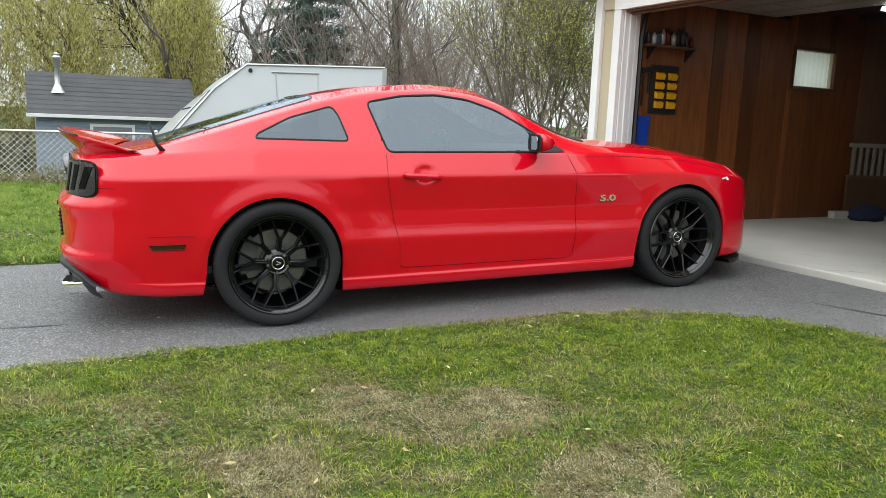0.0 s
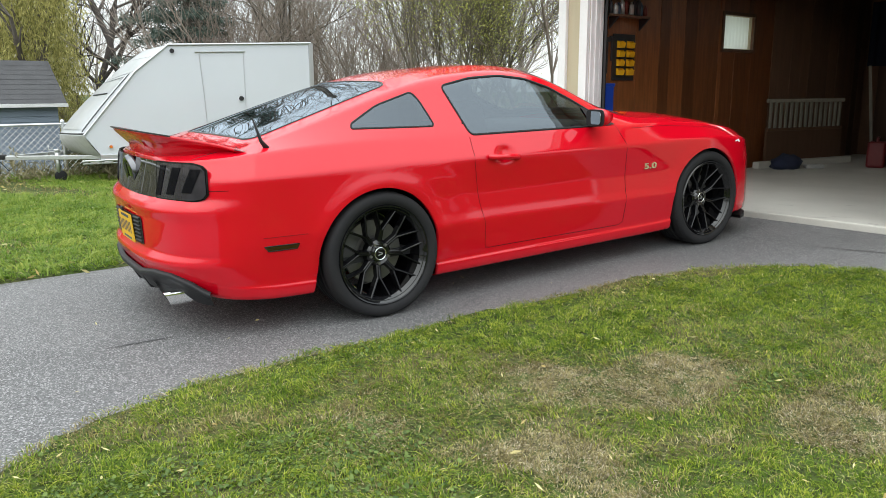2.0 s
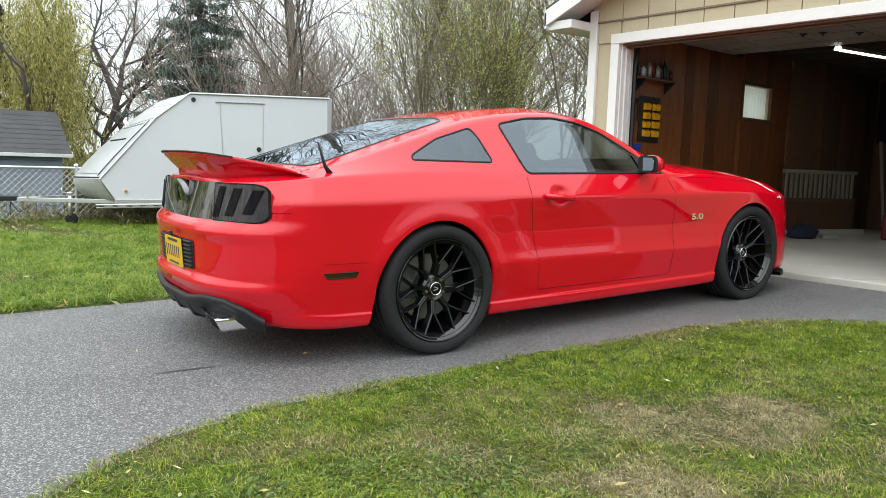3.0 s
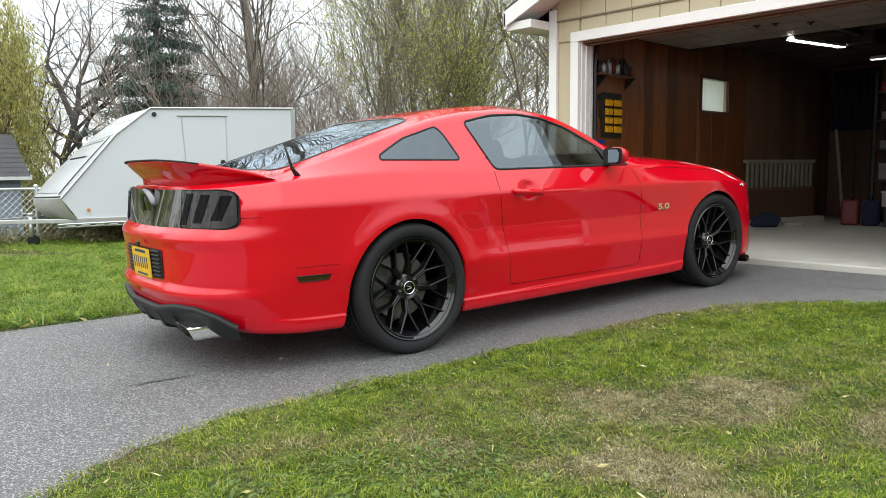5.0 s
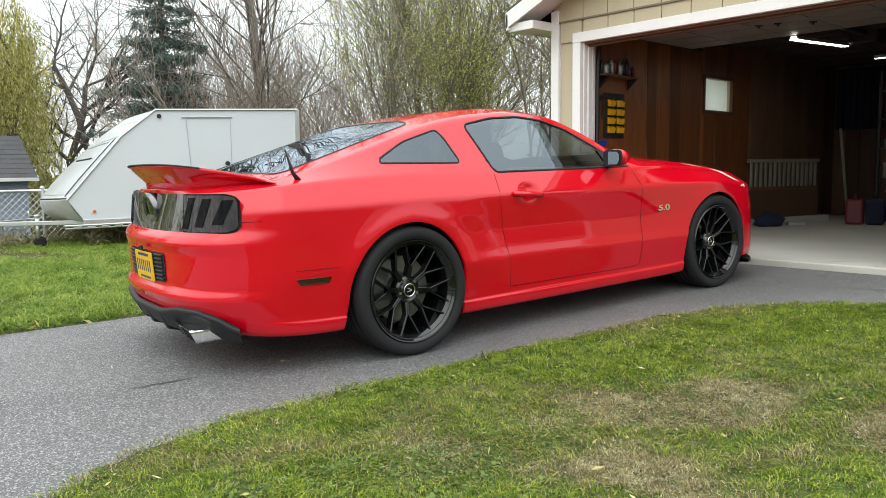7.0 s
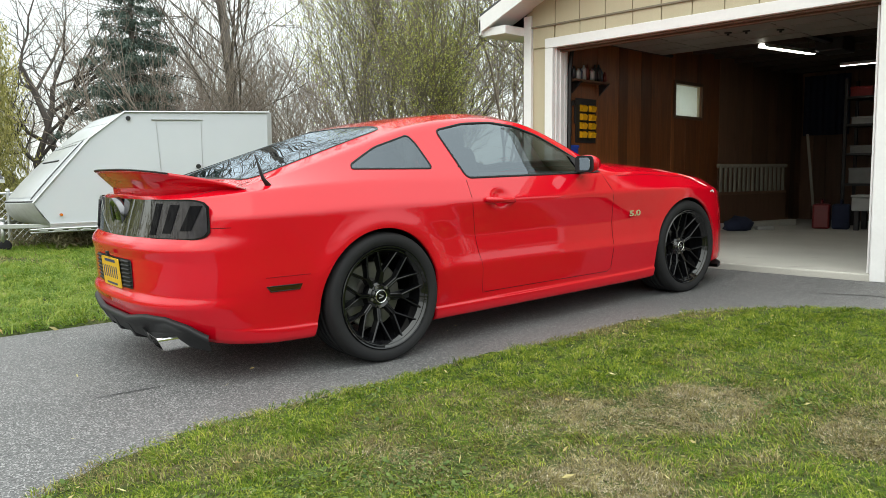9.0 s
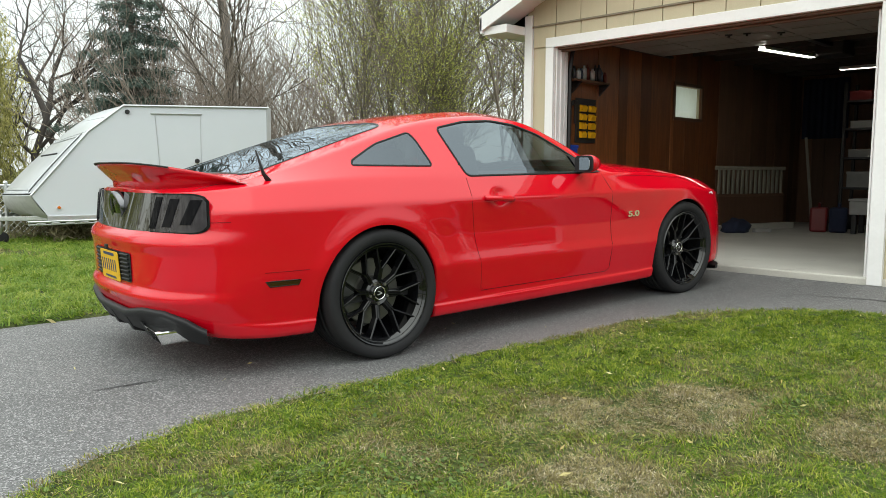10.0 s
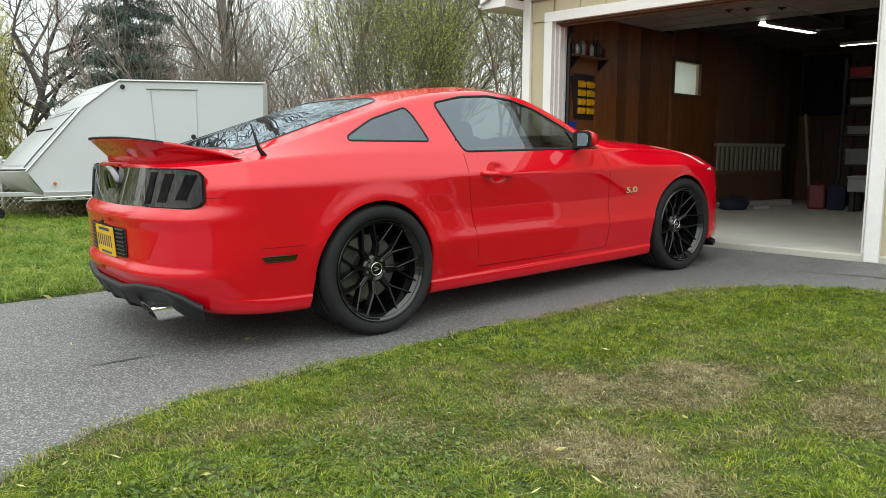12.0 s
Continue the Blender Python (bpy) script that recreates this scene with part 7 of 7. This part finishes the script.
for k in range(6400):
    a = radians(g.uniform(84, 205) if k < 2600 else g.uniform(205, 444))
    r_ = g.uniform(27, 48)
    x, y = 3 + r_ * math.cos(a), -2 + r_ * math.sin(a)
    # across the street the belt stands as tall as the one mirrored in the car's flank
    tall = 6.0 + 1.5 * math.sin(5 * a) + 0.9 * math.sin(13 * a + 1)
    brush.append((x, y, ground_at(x, y) + (abs(g.normal(0, 0.9)) if k < 2600 else g.uniform(0, tall))))
solid("far_brush", soup("far_brush", leaf_quads(brush, 0.5, 12, 3, 0.45, 0, 3.0), 4, hedge_leaves), None, "far tangle of brown undergrowth", "brush", kind="stuff")
low = []
for k in range(900):
    y = g.uniform(-8.5, 4.5)
    low.append((FXX + 0.15 + g.uniform(-0.25, 0.45), y, abs(g.normal(0, 0.10)) * (1.6 if 0.0 < (y + 1.0) % 3 < 1.0 else 0.8)))
for k in range(700):
    u, w_ = g.uniform(-0.9, 2.0), g.uniform(0.2, 1.8)
    p = TR @ Vector((u, w_, 0))
    low.append((p.x, p.y, abs(g.normal(0, 0.13))))
solid("fence_weeds", soup("fence_weeds", leaf_quads(low, 0.11, 9, 6, 0.05, -0.8, 6.0), 4, hedge_leaves), None, "dry weeds along the fence and trailer", "weeds", kind="stuff")

# ---- grass, clover, fallen leaves ----
g = np.random.default_rng(40)


def patchy(x, y, scale, seed):
    """Smooth noise in 0..1 from a few waves."""
    w = np.random.default_rng(seed)
    out = np.zeros(np.shape(x))
    for k in range(9):
        a, f, p = w.uniform(0, 6.3), scale * w.uniform(0.5, 2.2), w.uniform(0, 6.3)
        out += np.sin((x * math.cos(a) + y * math.sin(a)) * f + p + 1.3 * np.sin(x * f * 0.4 - y * f * 0.5 + k))
    return 0.5 + out / 9


def blades(n, x0, x1, y0, y1, height, width, keep):
    x, y = g.uniform(x0, x1, n), g.uniform(y0, y1, n)
    ok = keep(x, y)
    x, y = x[ok], y[ok]
    n = len(x)
    clump = patchy(x, y, 26.0, 31)
    h = height * g.uniform(0.45, 1.2, n) * np.clip(0.35 + 1.3 * clump, 0.4, 1.7)
    a = 6.0 * patchy(x, y, 9.0, 32) + g.normal(0, 1.1, n)
    lean = np.abs(g.normal(1.35, 0.6, n))
    b_ = a + g.uniform(-1.2, 1.2, n) + math.pi / 2
    w = width * g.uniform(0.6, 1.3, n) / 2
    z = rise(x, y) + 0.010
    bx, by = np.cos(b_) * w, np.sin(b_) * w
    p0 = np.stack([x - bx, y - by, z], 1)
    p1 = np.stack([x + bx, y + by, z], 1)
    mx_, my_, mz = x + np.cos(a) * lean * h * 0.35, y + np.sin(a) * lean * h * 0.35, z + h * 0.6
    tx, ty, tz = x + np.cos(a) * lean * h, y + np.sin(a) * lean * h, z + h * (1 - 0.25 * np.minimum(lean, 1.4))
    q0 = np.stack([mx_ - bx * 0.8, my_ - by * 0.8, mz], 1)
    q1 = np.stack([mx_ + bx * 0.8, my_ + by * 0.8, mz], 1)
    t0 = np.stack([tx - bx * 0.12, ty - by * 0.12, tz], 1)
    t1 = np.stack([tx + bx * 0.12, ty + by * 0.12, tz], 1)
    return np.stack([p0, p1, q1, q0, q0, q1, t1, t0], 1).reshape(-1, 3)


def lawn(x, y):
    d = to_rim(DRIVE, x, y)
    return ~within(DRIVE, x, y) | (d < g.uniform(0, 0.05, np.shape(x)))


def dryness(x, y):
    p = patchy(x, y, 2.6, 3) * 0.6 + patchy(x, y, 7.0, 4) * 0.4
    spot = 1.5 * sum(np.exp(-(((x - cx) / rx) ** 2 + ((y - cy) / ry) ** 2)) for cx, cy, rx, ry in ((1.26, -0.03, 0.20, 0.15), (1.64, 0.50, 0.24, 0.16), (1.84, -0.62, 0.24, 0.20), (2.31, 0.35, 0.25, 0.25), (1.60, 0.15, 0.14, 0.10))) + 0.3 * np.exp(-(((x - 2.0) / 0.55) ** 2 + ((y + 0.45) / 0.35) ** 2)) + 0.8 * np.exp(-(((x - 2.6) / 0.55) ** 2 + ((y - 0.45) / 0.35) ** 2)) + 0.7 * np.exp(-(((x - 1.5) / 0.4) ** 2 + ((y - 0.2) / 0.3) ** 2))
    return p + 0.42 * spot + 0.30 * np.exp(-to_rim(DRIVE, x, y) / 0.10)


near = lambda x, y: lawn(x, y) & (y < 3.0) & (g.random(np.shape(x)) < np.clip((4.9 - x) / 0.9, 0, 1) * np.clip((y + 3.1) / 0.8, 0, 1))
green = blades(480000, 0.28, 4.9, -3.1, 2.95, 0.024, 0.0036, lambda x, y: near(x, y) & (dryness(x, y) < 0.46 + g.uniform(0, 0.5, np.shape(x))) & (patchy(x, y, 55.0, 33) > 0.40 * g.random(np.shape(x)) + 0.10))
solid("grass", soup("grass", green, 4, grass_blades), None, "short green lawn grass", "grass", kind="stuff")
dry = blades(330000, 0.28, 4.9, -3.1, 2.95, 0.021, 0.0032, lambda x, y: near(x, y) & (dryness(x, y) > 0.43 + g.uniform(0, 0.55, np.shape(x))))
solid("dry_grass", soup("dry_grass", dry, 4, dry_blades), None, "straw-coloured dry grass in thin patches", "grass", kind="stuff")
thatch = blades(110000, 0.9, 2.8, -1.1, 0.9, 0.012, 0.0034, lambda x, y: near(x, y) & (dryness(x, y) > 0.78 + g.uniform(0, 0.25, np.shape(x))))
solid("thatch", soup("thatch", thatch, 4, thatch_straw), None, "matted grey-brown thatch in bare patches", "thatch", kind="stuff")
straws = blades(48000, 0.28, 4.9, -3.1, 2.95, 0.015, 0.0030, near)
solid("straw", soup("straw", straws, 4, pale_straw), None, "pale dead blades strewn through the lawn", "grass", kind="stuff")
far_g = blades(230000, -9.3, -2.1, -6.0, 4.5, 0.055, 0.0085, lambda x, y: lawn(x, y) & (patchy(x, y, 1.8, 9) < 0.62 + g.uniform(0, 0.3, np.shape(x))))
solid("grass", soup("grass", far_g, 4, far_blades), None, "short green grass of the far lawn", "grass", kind="stuff")
far_d = blades(26000, -9.3, -2.1, -6.0, 4.5, 0.045, 0.0085, lambda x, y: lawn(x, y) & (patchy(x, y, 1.8, 9) > 0.5))
solid("dry_grass", soup("dry_grass", far_d, 4, dry_blades), None, "straw-coloured blades in the far lawn", "grass", kind="stuff")


def discs(n, x0, x1, y0, y1, size, keep, lift=(0.012, 0.03)):
    x, y = g.uniform(x0, x1, n), g.uniform(y0, y1, n)
    ok = keep(x, y)
    x, y = x[ok], y[ok]
    out = []
    n = len(x)
    c = np.stack([x, y, rise(x, y) + g.uniform(*lift, n)], 1)
    tilt, a0 = g.normal(0, 0.35, (n, 2)), g.uniform(0, 6.3, n)
    s = size * g.uniform(0.6, 1.25, n)
    for k in range(6):
        a = a0 + k * math.pi / 3
        dx, dy = np.cos(a) * s, np.sin(a) * s * 0.85
        out.append(c + np.stack([dx, dy, dx * tilt[:, 0] + dy * tilt[:, 1]], 1))
    return np.stack(out, 1).reshape(-1, 3)


clover = discs(30000, 0.3, 3.4, -2.6, 1.2, 0.0075, lambda x, y: near(x, y) & (patchy(x, y, 3.2, 17) + 0.12 * np.clip(-y - 0.6, -1, 1) > 0.54 + 0.35 * np.clip(((x - 1.4) * 0.68 + (y + 1.0) * 0.73) / 0.5, 0, 1) + g.uniform(-0.06, 0.10, np.shape(x))))
solid("clover", soup("clover", clover, 6, clover_leaves), None, "low clover leaves among the grass", "clover", kind="stuff")


def litter(n, x0, x1, y0, y1, size, keep):
    x, y = g.uniform(x0, x1, n), g.uniform(y0, y1, n)
    ok = keep(x, y)
    x, y = x[ok], y[ok]
    n = len(x)
    c = np.stack([x, y, rise(x, y) + 0.03], 1)
    a = g.uniform(0, 6.3, n)
    s = size * g.uniform(0.6, 1.5, n)
    d = np.stack([np.cos(a) * s, np.sin(a) * s, g.normal(0, 0.25, n) * s], 1)
    e = np.stack([-np.sin(a) * s * 0.19, np.cos(a) * s * 0.19, g.normal(0.1, 0.15, n) * s], 1)
    return np.stack([c - d, c - d * 0.2 + e, c + d, c - d * 0.1 - e], 1).reshape(-1, 3)


leaves = np.concatenate([litter(420, 0.3, 4.5, -2.5, 2.9, 0.010, near), litter(150, 0.3, 4.5, -2.5, 2.9, 0.015, near), litter(900, -9.0, -2.2, -6, 4.4, 0.03, lawn), litter(160, -2.6, -2.0, -5, 2.4, 0.022, lambda x, y: x < 9), litter(60, -2.0, 0.5, -4, 3.5, 0.010, lambda x, y: x < 9) - np.array([0, 0, 0.026], np.float32)])
solid("fallen_leaves", soup("fallen_leaves", leaves, 4, fallen), None, "small yellow fallen leaves scattered on the lawn", "leaves", kind="stuff")
